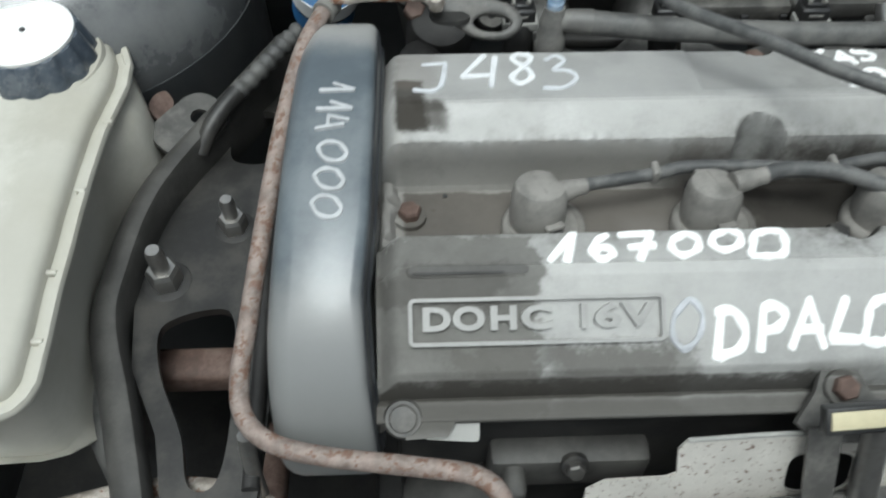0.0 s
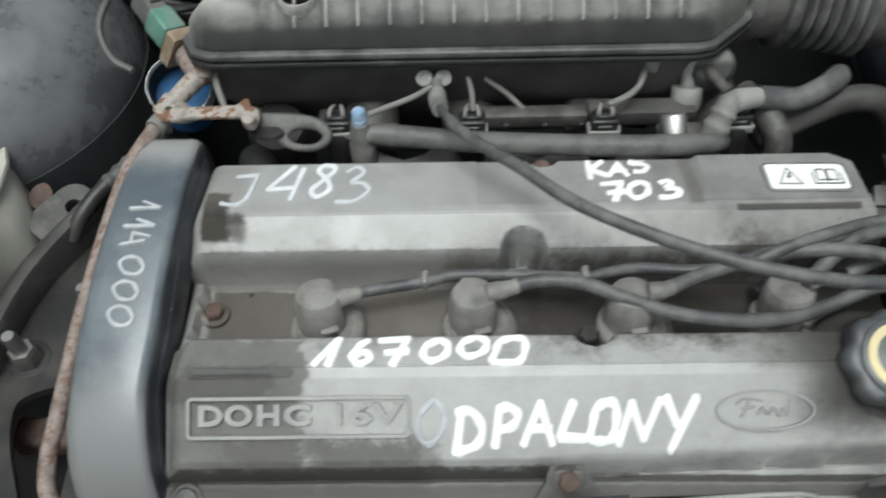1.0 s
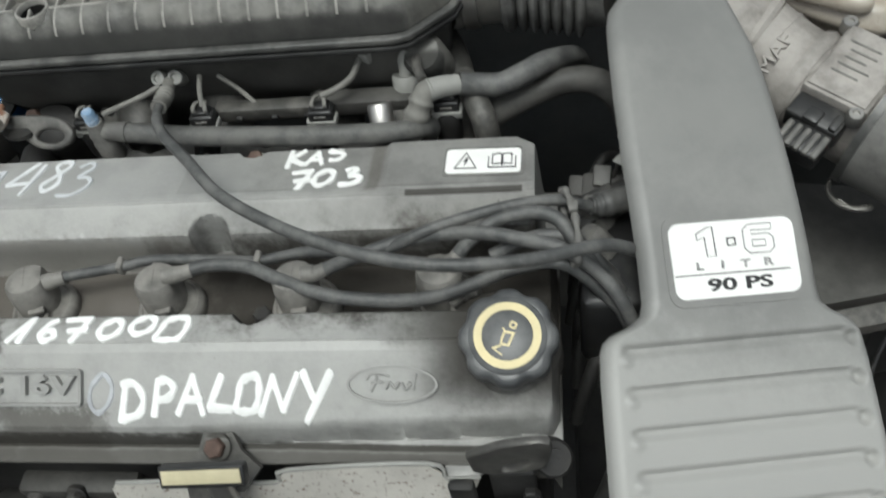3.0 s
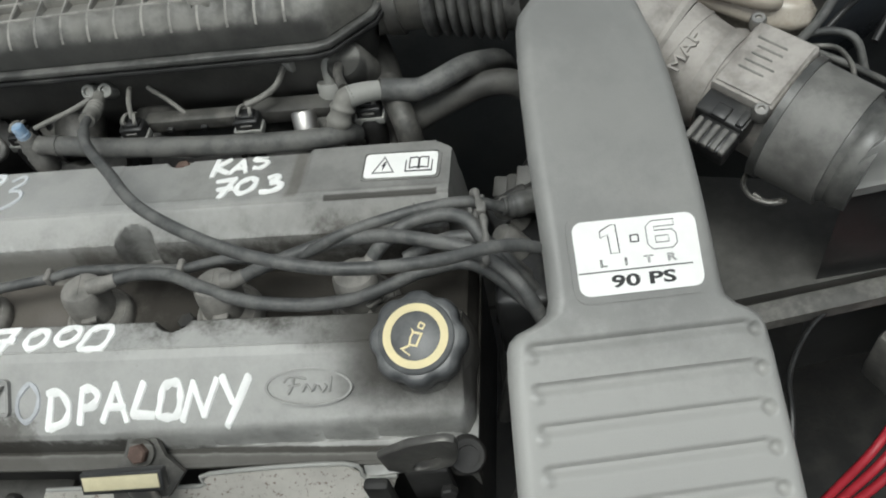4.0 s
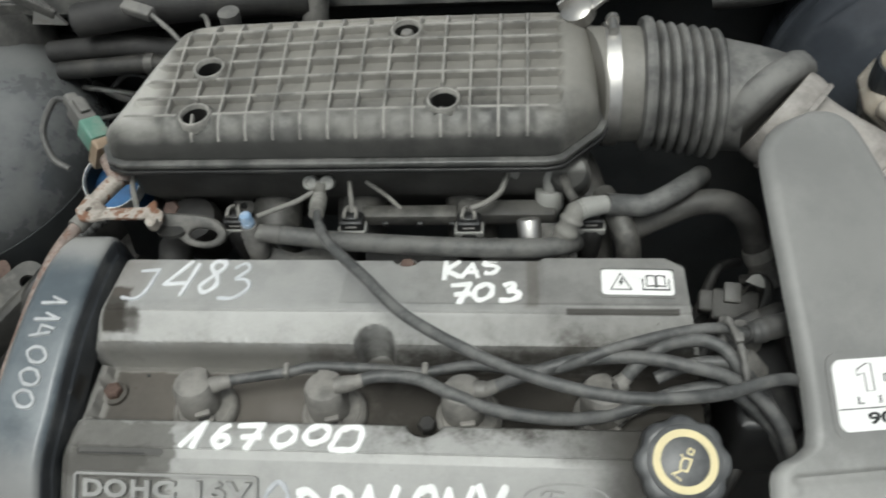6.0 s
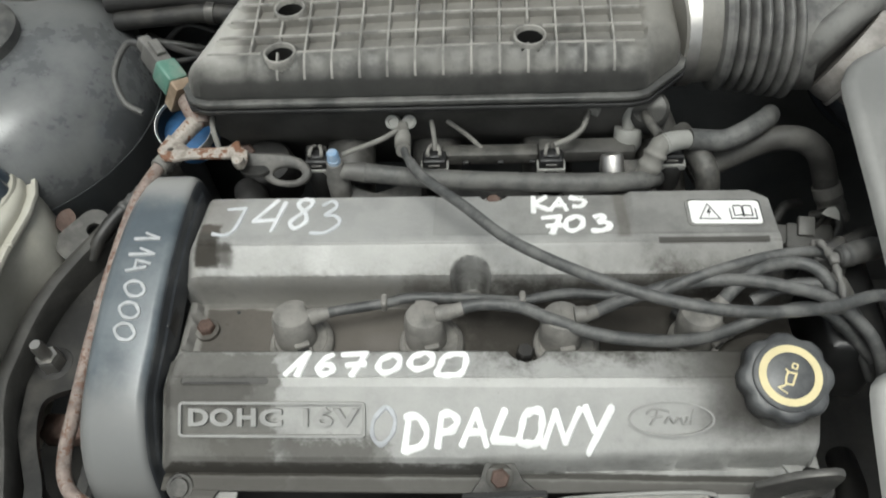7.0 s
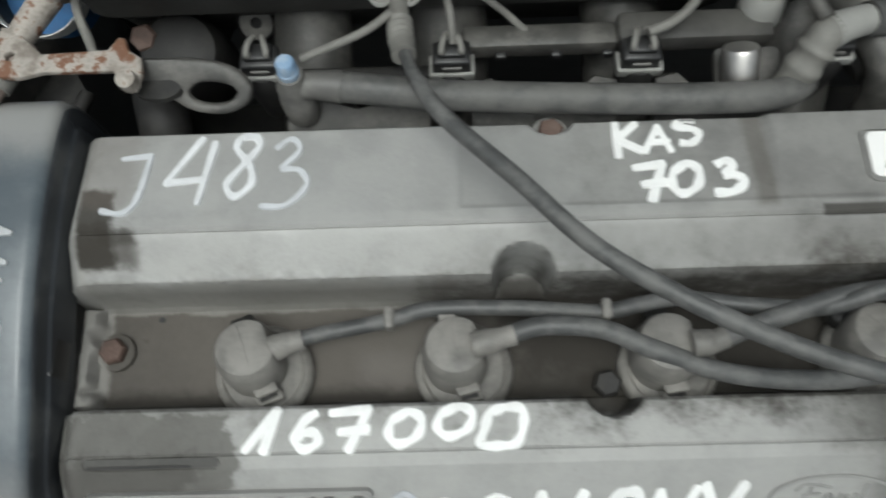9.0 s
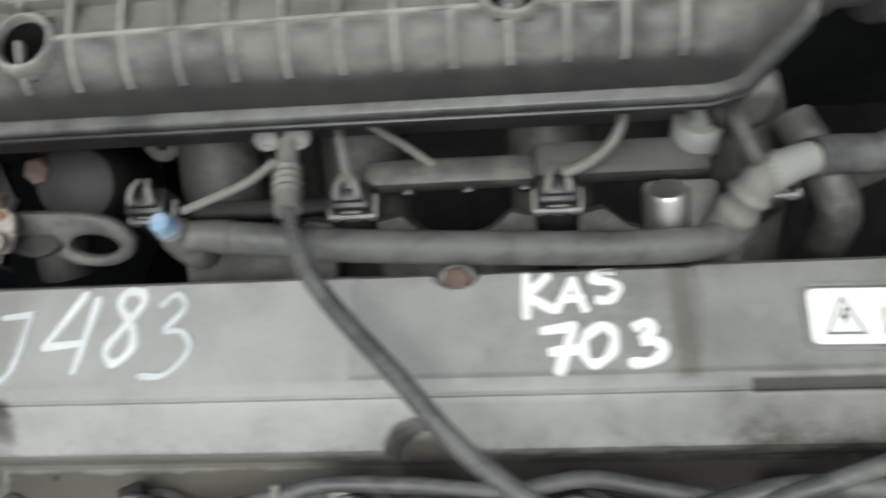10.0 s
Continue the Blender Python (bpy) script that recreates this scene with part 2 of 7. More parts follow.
M["dark"] = material("grimy_dark_metal", (0.022, 0.021, 0.020), 0.75, 0.1, 0.4, 200, 30, 0.3, (0.060, 0.056, 0.049), 0.25, 35)
M["body_paint"] = material("dark_body_paint", (0.040, 0.043, 0.045), 0.42, 0.0, 0.3, 200, 10, 0.1, (0.065, 0.066, 0.063), 0.45, 8)
# Near-black for parts deep in the bay, with their shade in the colour.
M["shade_black"] = material("shade_black_metal", (0.015, 0.0146, 0.0138), 0.75, 0.1, 0.4, 200, 30, 0.3, (0.042, 0.040, 0.035), 0.35, 35)
M["mount"] = material("worn_black_mount_paint", (0.025, 0.0245, 0.023), 0.55, 0.1, 0.3, 200, 30, 0.25, (0.066, 0.061, 0.053), 0.35, 30)
M["steel"] = material("dull_steel", (0.38, 0.37, 0.35), 0.42, 0.85, 0.2, 300, 60, 0.15, (0.25, 0.23, 0.2), 0.3, 60)
M["eye_steel"] = material("grimy_steel", (0.115, 0.111, 0.103), 0.55, 0.5, 0.25, 300, 60, 0.2, (0.22, 0.21, 0.19), 0.3, 60)
M["bright"] = material("bright_plated_steel", (0.52, 0.505, 0.48), 0.40, 0.95, 0.12, 300, 80, 0.0)
M["rust"] = material("rusty_pipe", (0.205, 0.160, 0.137), 0.75, 0.1, 0.35, 260, 90, 0.7, (0.31, 0.268, 0.24), 0.40, 170, (0.15, 0.088, 0.062), 0.56, 210)
M["rust_dark"] = material("rusty_bracket", (0.26, 0.225, 0.19), 0.7, 0.1, 0.4, 260, 60, 0.6, (0.50, 0.48, 0.44), 0.46, 60, (0.17, 0.085, 0.050), 0.55, 60)
M["tan"] = material("tan_corroded_plate", (0.27, 0.20, 0.135), 0.6, 0.2, 0.25, 260, 60, 0.3, (0.36, 0.31, 0.25), 0.35, 60, (0.15, 0.085, 0.055), 0.25, 60)
M["rust_red"] = material("rusty_bolt_head", (0.105, 0.066, 0.052), 0.8, 0.1, 0.35, 300, 90, 0.4, (0.16, 0.125, 0.105), 0.35, 90)
M["shield"] = material("speckled_heat_shield", (0.53, 0.51, 0.465), 0.55, 0.25, 0.12, 300, 30, 0.3, (0.60, 0.575, 0.525), 0.4, 35, (0.19, 0.135, 0.11), 0.42, 330)
M["tank"] = material("milky_tank_plastic", (0.55, 0.545, 0.49), 0.40, 0, 0.1, 200, 10, 0.05, (0.46, 0.45, 0.385), 0.3, 14, patches=((-0.225, -0.160, 0.140, 0.4600, 0.018, 0.060, 0.40, (0.26, 0.235, 0.18)), (-0.30, -0.180, 0.320, 0.4700, 0.012, 0.060, 0.35, (0.30, 0.28, 0.225))))
M["reservoir"] = material("yellowed_tank_plastic", (0.41, 0.370, 0.315), 0.38, 0, 0.15, 200, 25, 0.05, (0.29, 0.245, 0.185), 0.35, 30)
M["silver"] = material("silver_label", (0.80, 0.795, 0.77), 0.4, 0.0, 0.05, 200, 40, 0.0)
M["white_paint"] = material("white_marker_paint", (0.80, 0.80, 0.78), 0.6, 0, 0.07, 300, 90, 0.1)
M["grey_paint"] = material("thin_white_marker_paint", (0.38, 0.39, 0.395), 0.6, 0, 0.2, 500, 90, 0.1)
M["blue_paint"] = material("pale_marker_paint", (0.385, 0.395, 0.415), 0.6, 0, 0.2, 500, 90, 0.1)
M["yellow"] = material("cream_yellow_print", (0.63, 0.54, 0.30), 0.5, 0, 0.08, 200, 60, 0.0)
M["cream"] = material("cream_tag", (0.52, 0.47, 0.31), 0.5, 0, 0.12, 200, 60, 0.05)
M["ink"] = material("black_print", (0.02, 0.02, 0.02), 0.5, 0, 0.1, 200, 60, 0.0)
M["grey_ink"] = material("worn_grey_print", (0.18, 0.18, 0.175), 0.5, 0, 0.2, 200, 60, 0.0)
M["blue"] = material("pale_blue_plastic_cap", (0.20, 0.31, 0.45), 0.45, 0, 0.12, 200, 60, 0.05, (0.38, 0.42, 0.46), 0.45, 120)
M["deep_blue"] = material("blue_filter_paint", (0.015, 0.115, 0.29), 0.6, 0, 0.25, 200, 60, 0.05)
M["green"] = material("green_plug_plastic", (0.10, 0.22, 0.17), 0.5, 0, 0.15, 200, 60, 0.05, (0.25, 0.26, 0.22), 0.35, 60)
M["red"] = material("red_cable_sleeve", (0.34, 0.018, 0.030), 0.45, 0, 0.15, 200, 60, 0.05)
M["grey_plastic"] = material("grey_sensor_plastic", (0.105, 0.102, 0.095), 0.6, 0, 0.12, 300, 40, 0.15, (0.20, 0.192, 0.175), 0.45, 40)
M["pale_pipe"] = material("dusty_grey_pipe_plastic", (0.225, 0.208, 0.190), 0.6, 0, 0.22, 300, 30, 0.15, (0.375, 0.352, 0.325), 0.48, 30)
M["pale_cuff"] = material("bleached_grey_plastic", (0.27, 0.268, 0.25), 0.55, 0, 0.1, 300, 40, 0.1)
M["outlet"] = material("dusty_outlet_rubber", (0.115, 0.112, 0.104), 0.6, 0, 0.2, 300, 40, 0.15, (0.20, 0.196, 0.183), 0.4, 20)
M["tray"] = material("grimy_tray_plastic", (0.066, 0.064, 0.059), 0.65, 0, 0.3, 300, 30, 0.2, (0.115, 0.112, 0.103), 0.35, 12)
M["ribbon"] = material("grey_wire_sleeve", (0.165, 0.160, 0.145), 0.65, 0, 0.2, 300, 60, 0.2)
M["ribbon_dark"] = material("dusty_grey_rod", (0.135, 0.130, 0.118), 0.6, 0.2, 0.2, 300, 60, 0.2, (0.22, 0.21, 0.19), 0.35, 60)
M["asphalt"] = material("asphalt", (0.05, 0.05, 0.05), 0.9, 0, 0.3, 120, 6, 0.6)


# ---- mesh helpers ----
def mesh_of(bm, smooth=45.0):
    me = bpy.data.meshes.new("mesh")
    bmesh.ops.recalc_face_normals(bm, faces=bm.faces)
    if smooth:
        for f in bm.faces:
            f.smooth = True
        limit = radians(smooth)
        for e in bm.edges:
            if len(e.link_faces) == 2 and e.calc_face_angle(0) > limit:
                e.smooth = False
    bm.to_mesh(me)
    bm.free()
    return me


def part(name, bm, mat, parent=None, label="", smooth=45.0):
    me = mesh_of(bm, smooth)
    me.name = name
    me.materials.append(M[mat] if isinstance(mat, str) else mat)
    ob = new(name, me)
    if parent:
        ob.parent = parent
        ob.matrix_parent_inverse = Matrix.Translation(-parent.location) if parent.type == 'EMPTY' else Matrix()
    if label:
        ob["label"] = label
    return ob


def thing(name, base, label, category, group="", kind=""):
    ob = new(name)
    ob.empty_display_size = 0.02
    ob.location = base
    return tagged(ob, label, category, group, kind)


def join(*bms):
    out = bms[0]
    for b in bms[1:]:
        me = bpy.data.meshes.new("tmp")
        b.to_mesh(me)
        out.from_mesh(me)
        bpy.data.meshes.remove(me)
        b.free()
    return out


def moved(bm, m):
    bmesh.ops.transform(bm, matrix=m, verts=bm.verts)
    return bm


def box(cx, cy, cz, sx, sy, sz, bevel=0.0, segments=2):
    bm = bmesh.new()
    bmesh.ops.create_cube(bm, size=1)
    bmesh.ops.transform(bm, matrix=Matrix.Translation((cx, cy, cz)) @ Matrix.Diagonal((sx, sy, sz, 1)), verts=bm.verts)
    if bevel:
        bmesh.ops.bevel(bm, geom=bm.edges[:], offset=bevel, segments=segments, profile=0.5, affect='EDGES')
    return bm


def smooth_path(points, steps=8):
    """A Catmull-Rom line through the points."""
    p = [Vector(q) for q in points]
    if len(p) < 3:
        return [p[0].lerp(p[-1], k / steps) for k in range(steps + 1)]
    p = [2 * p[0] - p[1]] + p + [2 * p[-1] - p[-2]]
    out = []
    for i in range(1, len(p) - 2):
        a, b, c, d = p[i - 1:i + 3]
        for k in range(steps):
            t = k / steps
            out.append(0.5 * (2 * b + (c - a) * t + (2 * a - 5 * b + 4 * c - d) * t * t + (3 * b - a - 3 * c + d) * t ** 3))
    return out + [p[-2]]


def tube(points, radius, sides=12, steps=8, flat=1.0, caps=True):
    """A swept tube. radius: a number or a function of the way along, 0 to 1. flat: height over width."""
    line = smooth_path(points, steps) if steps else [Vector(q) for q in points]
    bm = bmesh.new()
    rings = []
    up = Vector((0, 0, 1))
    first = (line[1] - line[0]).normalized()
    if abs(first.dot(up)) > 0.9:
        up = Vector((0, 1, 0))
    side = first.cross(up).normalized()
    for i, q in enumerate(line):
        way = (line[min(i + 1, len(line) - 1)] - line[max(i - 1, 0)]).normalized()
        side = (side - way * side.dot(way)).normalized()
        top = side.cross(way)
        r = radius(i / (len(line) - 1)) if callable(radius) else radius
        rings.append([bm.verts.new(q + r * (math.cos(a) * side + flat * math.sin(a) * top))
                      for a in (2 * math.pi * k / sides for k in range(sides))])
    for a, b in zip(rings, rings[1:]):
        for k in range(sides):
            bm.faces.new((a[k], a[(k + 1) % sides], b[(k + 1) % sides], b[k]))
    if caps:
        bm.faces.new(rings[0][::-1])
        bm.faces.new(rings[-1])
    return bm


def lathe(profile, sides=24, m=None, hollow=False):
    """A turned shape: (radius, height) from bottom to top round z; hollow: the profile closes on itself, as a ring."""
    bm = bmesh.new()
    profile = [(max(r, 0.00002), z) for r, z in profile]
    rings = [[bm.verts.new((r * math.cos(2 * math.pi * k / sides), r * math.sin(2 * math.pi * k / sides), z)) for k in range(sides)]
             for r, z in profile]
    for a, b in zip(rings, rings[1:]):
        for k in range(sides):
            bm.faces.new((a[k], a[(k + 1) % sides], b[(k + 1) % sides], b[k]))
    if hollow:
        for k in range(sides):
            bm.faces.new((rings[-1][k], rings[-1][(k + 1) % sides], rings[0][(k + 1) % sides], rings[0][k]))
    else:
        bm.faces.new(rings[0][::-1])
        bm.faces.new(rings[-1])
    return moved(bm, m) if m else bm


def facing(place, axis, spin=0.0):
    """A pose whose z runs along axis."""
    q = Vector(axis).to_track_quat('Z', 'Y').to_matrix().to_4x4()
    return Matrix.Translation(place) @ q @ Matrix.Rotation(radians(spin), 4, 'Z')


def plate(outline, thick, m, holes=(), bevel=0.0):
    """A flat plate of a 2D outline with holes, thick along z, at the pose m."""
    bm = bmesh.new()
    edges = []
    for loop in (outline, *holes):
        vs = [bm.verts.new((x, y, 0)) for x, y in loop]
        edges += [bm.edges.new((a, b)) for a, b in zip(vs, vs[1:] + vs[:1])]
    if holes:
        bmesh.ops.triangle_fill(bm, use_beauty=True, edges=edges)
    else:
        bm.faces.new(bm.verts[:])
    got = bmesh.ops.extrude_face_region(bm, geom=bm.faces[:])
    bmesh.ops.translate(bm, vec=(0, 0, thick), verts=[v for v in got["geom"] if isinstance(v, bmesh.types.BMVert)])
    bmesh.ops.recalc_face_normals(bm, faces=bm.faces)
    if bevel:
        rim = [e for e in bm.edges if len(e.link_faces) == 2 and e.calc_face_angle(0) > 0.6 and abs(e.verts[0].co.z - e.verts[1].co.z) < 1e-6]
        bmesh.ops.bevel(bm, geom=rim, offset=bevel, segments=2, profile=0.5, affect='EDGES')
    return moved(bm, m)


def rounded(w, h, r, n=5):
    """A rounded rectangle about the origin."""
    out = []
    for cx, cy, a0 in ((w / 2 - r, h / 2 - r, 0), (-w / 2 + r, h / 2 - r, 90), (-w / 2 + r, -h / 2 + r, 180), (w / 2 - r, -h / 2 + r, 270)):
        out += [(cx + r * math.cos(radians(a0 + 90 * k / n)), cy + r * math.sin(radians(a0 + 90 * k / n))) for k in range(n + 1)]
    return out


def circle(cx, cy, r, n=20):
    return [(cx + r * math.cos(2 * math.pi * k / n), cy + r * math.sin(2 * math.pi * k / n)) for k in range(n)]


def closed_curve(points, steps=5):
    """A smooth closed outline through 2D points."""
    line = smooth_path([(x, y, 0) for x, y in points[-1:] + points + points[:2]], steps)
    return [(q.x, q.y) for q in line[steps:-1 - steps]]


def loft(sections, caps=True):
    bm = bmesh.new()
    rings = [[bm.verts.new(q) for q in s] for s in sections]
    n = len(rings[0])
    for a, b in zip(rings, rings[1:]):
        for k in range(n):
            bm.faces.new((a[k], a[(k + 1) % n], b[(k + 1) % n], b[k]))
    if caps:
        bm.faces.new(rings[0][::-1])
        bm.faces.new(rings[-1])
    return bm


def height_sheet(f, xs, ys, skirt=None):
    """A sheet z = f(x, y) over a grid, with walls down to z = skirt round it."""
    nx, ny = len(xs), len(ys)
    verts = [(x, y, f(x, y)) for y in ys for x in xs]
    faces = [(j * nx + i, j * nx + i + 1, (j + 1) * nx + i + 1, (j + 1) * nx + i) for j in range(ny - 1) for i in range(nx - 1)]
    if skirt is not None:
        rim = list(range(nx)) + [j * nx + nx - 1 for j in range(1, ny)] + [(ny - 1) * nx + i for i in range(nx - 2, -1, -1)] + [j * nx for j in range(ny - 2, 0, -1)]
        base = len(verts)
        verts += [(verts[k][0], verts[k][1], skirt) for k in rim]
        c = len(rim)
        faces += [(rim[k], base + k, base + (k + 1) % c, rim[(k + 1) % c]) for k in range(c)]
    me = bpy.data.meshes.new("sheet")
    me.from_pydata(verts, [], faces)
    bm = bmesh.new()
    bm.from_mesh(me)
    bpy.data.meshes.remove(me)
    return bm


def steps_between(a, b, pitch, extra=()):
    n = max(2, round((b - a) / pitch))
    return sorted(set([round(a + (b - a) * k / n, 6) for k in range(n + 1)] + [e for e in extra if a < e < b]))


def ease(x, a, b):
    t = min(1.0, max(0.0, (x - a) / (b - a)))
    return t * t * (3 - 2 * t)


def hex_bolt(place, axis, across=0.011, high=0.007, washer=0.009, mat="rust_red", parent=None, name="bolt", washer_mat="dark"):
    m = facing(place, axis, 12)
    head = lathe([(across * 0.577, 0), (across * 0.577, high * 0.8), (across * 0.48, high)], 6, m)
    b = part(name, head, mat, parent, smooth=0)
    if washer:
        part("washer", lathe([(washer, -0.003), (washer, 0.0005), (washer * 0.9, 0.0012), (across * 0.45, 0.0012)], 22, m), washer_mat, b)
    return b


def printed(text, size, m, mat, parent, name="lettering", depth=0.0006, outline=None, bold=0.0):
    """Lettering in the built-in font, as a mesh lying in the plane of the pose m, centred."""
    cu = bpy.data.curves.new("letters", 'FONT')
    cu.body, cu.size, cu.align_x, cu.align_y = text, size, 'CENTER', 'CENTER'
    cu.extrude, cu.resolution_u, cu.offset = depth, 3, bold
    if outline:
        cu.fill_mode, cu.extrude, cu.bevel_depth = 'NONE', 0.0, outline
    tmp = bpy.data.objects.new("letters", cu)
    scene.collection.objects.link(tmp)
    me = bpy.data.meshes.new_from_object(tmp.evaluated_get(bpy.context.evaluated_depsgraph_get()))
    bpy.data.objects.remove(tmp)
    bpy.data.curves.remove(cu)
    bm = bmesh.new()
    bm.from_mesh(me)
    bpy.data.meshes.remove(me)
    return part(name, moved(bm, m), mat, parent)


# strokes of hand-drawn marker characters in a unit box; True: a curved stroke
GLYPH = {
    "J": [(False, [(0.25, 0.93), (1.0, 0.97), (0.95, 0.40)]), (True, [(0.95, 0.43), (0.85, 0.14), (0.55, 0.0), (0.0, 0.06)])],
    "4": [(False, [(0.66, 1.0), (0.0, 0.32), (0.85, 0.36)]), (False, [(1.0, 0.92), (0.86, 0.0)])],
    "i": [(False, [(0.0, 0.40), (0.75, 1.0), (0.80, 0.0)])],
    "h": [(False, [(0.37, 1.0), (0.07, 0.38), (0.85, 0.36)]), (False, [(1.0, 0.0), (0.74, 0.85)])],
    "Q": [(True, [(0.55, 1.0), (0.22, 0.88), (0.08, 0.42), (0.02, 0.06), (0.42, 0.0), (0.82, 0.08), (0.97, 0.52), (0.92, 0.95), (0.55, 1.0)])],
    "8": [(True, [(0.75, 0.95), (0.35, 0.98), (0.2, 0.78), (0.7, 0.5), (0.85, 0.2), (0.4, 0.0), (0.1, 0.2), (0.5, 0.5), (0.9, 0.8), (0.75, 0.97)])],
    "3": [(True, [(0.15, 0.85), (0.5, 1.0), (0.72, 0.82), (0.35, 0.55)]), (True, [(0.35, 0.55), (0.8, 0.52), (1.0, 0.3), (0.6, 0.03), (0.0, 0.02)])],
    "K": [(False, [(0.1, 1.0), (0.16, 0.0)]), (False, [(0.8, 0.95), (0.15, 0.5), (1.0, 0.15)])],
    "A": [(False, [(0.0, 0.0), (0.5, 1.0), (0.95, 0.0)]), (False, [(0.2, 0.38), (0.85, 0.38)])],
    "S": [(True, [(0.85, 1.0), (0.35, 0.98), (0.1, 0.75), (0.75, 0.62), (0.95, 0.35), (0.6, 0.05), (0.2, 0.1)])],
    "7": [(False, [(0.0, 0.92), (0.95, 1.0), (0.5, 0.0)]), (False, [(0.25, 0.45), (0.95, 0.5)])],
    "0": [(True, [(0.6, 1.0), (0.15, 0.75), (0.05, 0.3), (0.35, 0.0), (0.85, 0.25), (0.95, 0.75), (0.6, 1.0)])],
    "1": [(False, [(0.0, 0.05), (0.85, 1.0), (0.55, 0.0)])],
    "6": [(True, [(0.8, 1.0), (0.35, 0.75), (0.1, 0.3), (0.4, 0.0), (0.85, 0.15), (0.8, 0.42), (0.4, 0.45), (0.15, 0.25)])],
    "O": [(True, [(0.55, 1.0), (0.1, 0.7), (0.05, 0.25), (0.4, 0.0), (0.85, 0.25), (0.95, 0.7), (0.55, 1.0)])],
    "D": [(False, [(0.22, 0.95), (0.1, 0.0)]), (True, [(0.0, 0.95), (0.55, 0.98), (0.95, 0.6), (0.8, 0.2), (0.1, 0.02)])],
    "P": [(False, [(0.2, 0.95), (0.1, 0.0)]), (True, [(0.1, 0.95), (0.6, 1.0), (0.95, 0.78), (0.7, 0.5), (0.15, 0.42)])],
    "L": [(False, [(0.45, 1.0), (0.05, 0.1), (0.85, 0.06)])],
    "N": [(False, [(0.0, 0.0), (0.3, 0.95), (0.62, 0.12), (1.0, 1.0)])],
    "Y": [(False, [(0.2, 1.0), (0.5, 0.5)]), (False, [(1.0, 1.0), (0.35, 0.0)])],
}


def marker_strokes(char, corner, along, up, width, surface, lift=0.0007):
    """One hand-drawn character as raised ribbons of paint laid on a surface z = surface(x, y)."""
    bm = bmesh.new()
    corner, along, up = Vector((*corner, 0)), Vector((*along, 0)), Vector((*up, 0))
    strokes = []
    for curved, pts in GLYPH[char]:
        flat = [corner + along * u + up * v for u, v in pts]
        if curved:
            closed = (flat[0] - flat[-1]).length < 0.3 * (along.length + up.length) and len(flat) > 6
            if closed and (flat[0] - flat[-1]).length < 1e-5:
                flat = flat[:-1]
            strokes.append(smooth_path(flat + flat[:2] if closed else flat, 12))
        else:
            for a, b in zip(flat, flat[1:]):
                reach = (b - a).normalized() * width * 0.32
                strokes.append([(a - reach).lerp(b + reach, s) for s in (0.0, 0.05, 0.1, 0.3, 0.5, 0.7, 0.9, 0.95, 1.0)])
    for n_stroke, line in enumerate(strokes):
        rows = []
        for i, q in enumerate(line):
            way = line[min(i + 1, len(line) - 1)] - line[max(i - 1, 0)]
            side = Vector((-way.y, way.x, 0)).normalized() * width * (0.5 + 0.07 * math.sin(i * 0.45 + ord(char))) * (0.55 if i in (0, len(line) - 1) else 1.0)
            rows.append([bm.verts.new((p.x, p.y, surface(p.x, p.y) + dz + 0.00016 * n_stroke + 0.00030 * i / len(line)))
                         for p, dz in ((q - side * 1.1, -0.0006), (q - side * 0.8, lift), (q + side * 0.8, lift), (q + side * 1.1, -0.0006))])
        for a, b in zip(rows, rows[1:]):
            for k in range(3):
                bm.faces.new((a[k], a[k + 1], b[k + 1], b[k]))
        bm.faces.new(rows[0])
        bm.faces.new(rows[-1][::-1])
    return bm

# ---- the setting: ground and the engine bay's walls ----
ground = part("ground", box(0, 0, -0.05, 400, 400, 0.1), "asphalt")
tagged(ground, "dark asphalt ground under the car", "ground", kind="structure")

# Floor colour also holds the shade of a closed engine bay.
bay = part("engine_bay_floor", box(0.25, 0.2, 0.28, 1.5, 1.0, 0.03, 0.005), "shade_black")
tagged(bay, "dark undertray below the engine", "undertray", kind="structure")
# The front panel is unseen and added to shut out low light.
for wname, bm, lab in (
        ("wall_left", box(-0.46, 0.2, 0.56, 0.03, 1.0, 0.56, 0.008), "dark painted inner wing panel"),
        ("wall_right", box(0.98, 0.2, 0.56, 0.03, 1.0, 0.56, 0.008), "dark painted inner wing panel"),
        ("wall_front", box(0.25, -0.30, 0.50, 1.5, 0.03, 0.44, 0.008), "unseen dark front panel, closing off low light")):
    tagged(part(wname, bm, "body_paint"), lab, "car body panel", kind="structure")
firewall = part("wall_firewall", box(0.25, 0.70, 0.62, 1.5, 0.03, 0.68, 0.008), "body_paint")
tagged(firewall, "dark painted bulkhead behind the engine", "bulkhead", kind="structure")
scuttle = part("trim_scuttle", loft([[(x, 0.625, 0.895), (x, 0.632, 0.925), (x, 0.655, 0.945), (x, 0.70, 0.95), (x, 0.70, 0.88), (x, 0.64, 0.88)] for x in (-0.45, 0.25, 0.96)]), "rubber", firewall)
scuttle["label"] = "rounded dusty rubber seal along the bulkhead"
part("stiffener", tube([(-0.45, 0.66, 0.83), (0.0, 0.66, 0.835), (0.4, 0.665, 0.82)], 0.012, 10, 6), "dark", firewall)


# ---- cylinder head and its cover ----
COVER_Y = (0.1660, 0.1700, 0.1735, 0.1742, 0.1752, 0.1762, 0.1785, 0.2148, 0.2156, 0.2198, 0.2206, 0.2214, 0.2385, 0.2400, 0.2418, 0.2435, 0.2865, 0.2882, 0.2898, 0.2916, 0.3085, 0.3104, 0.3112, 0.3126, 0.3175, 0.3600, 0.3620)
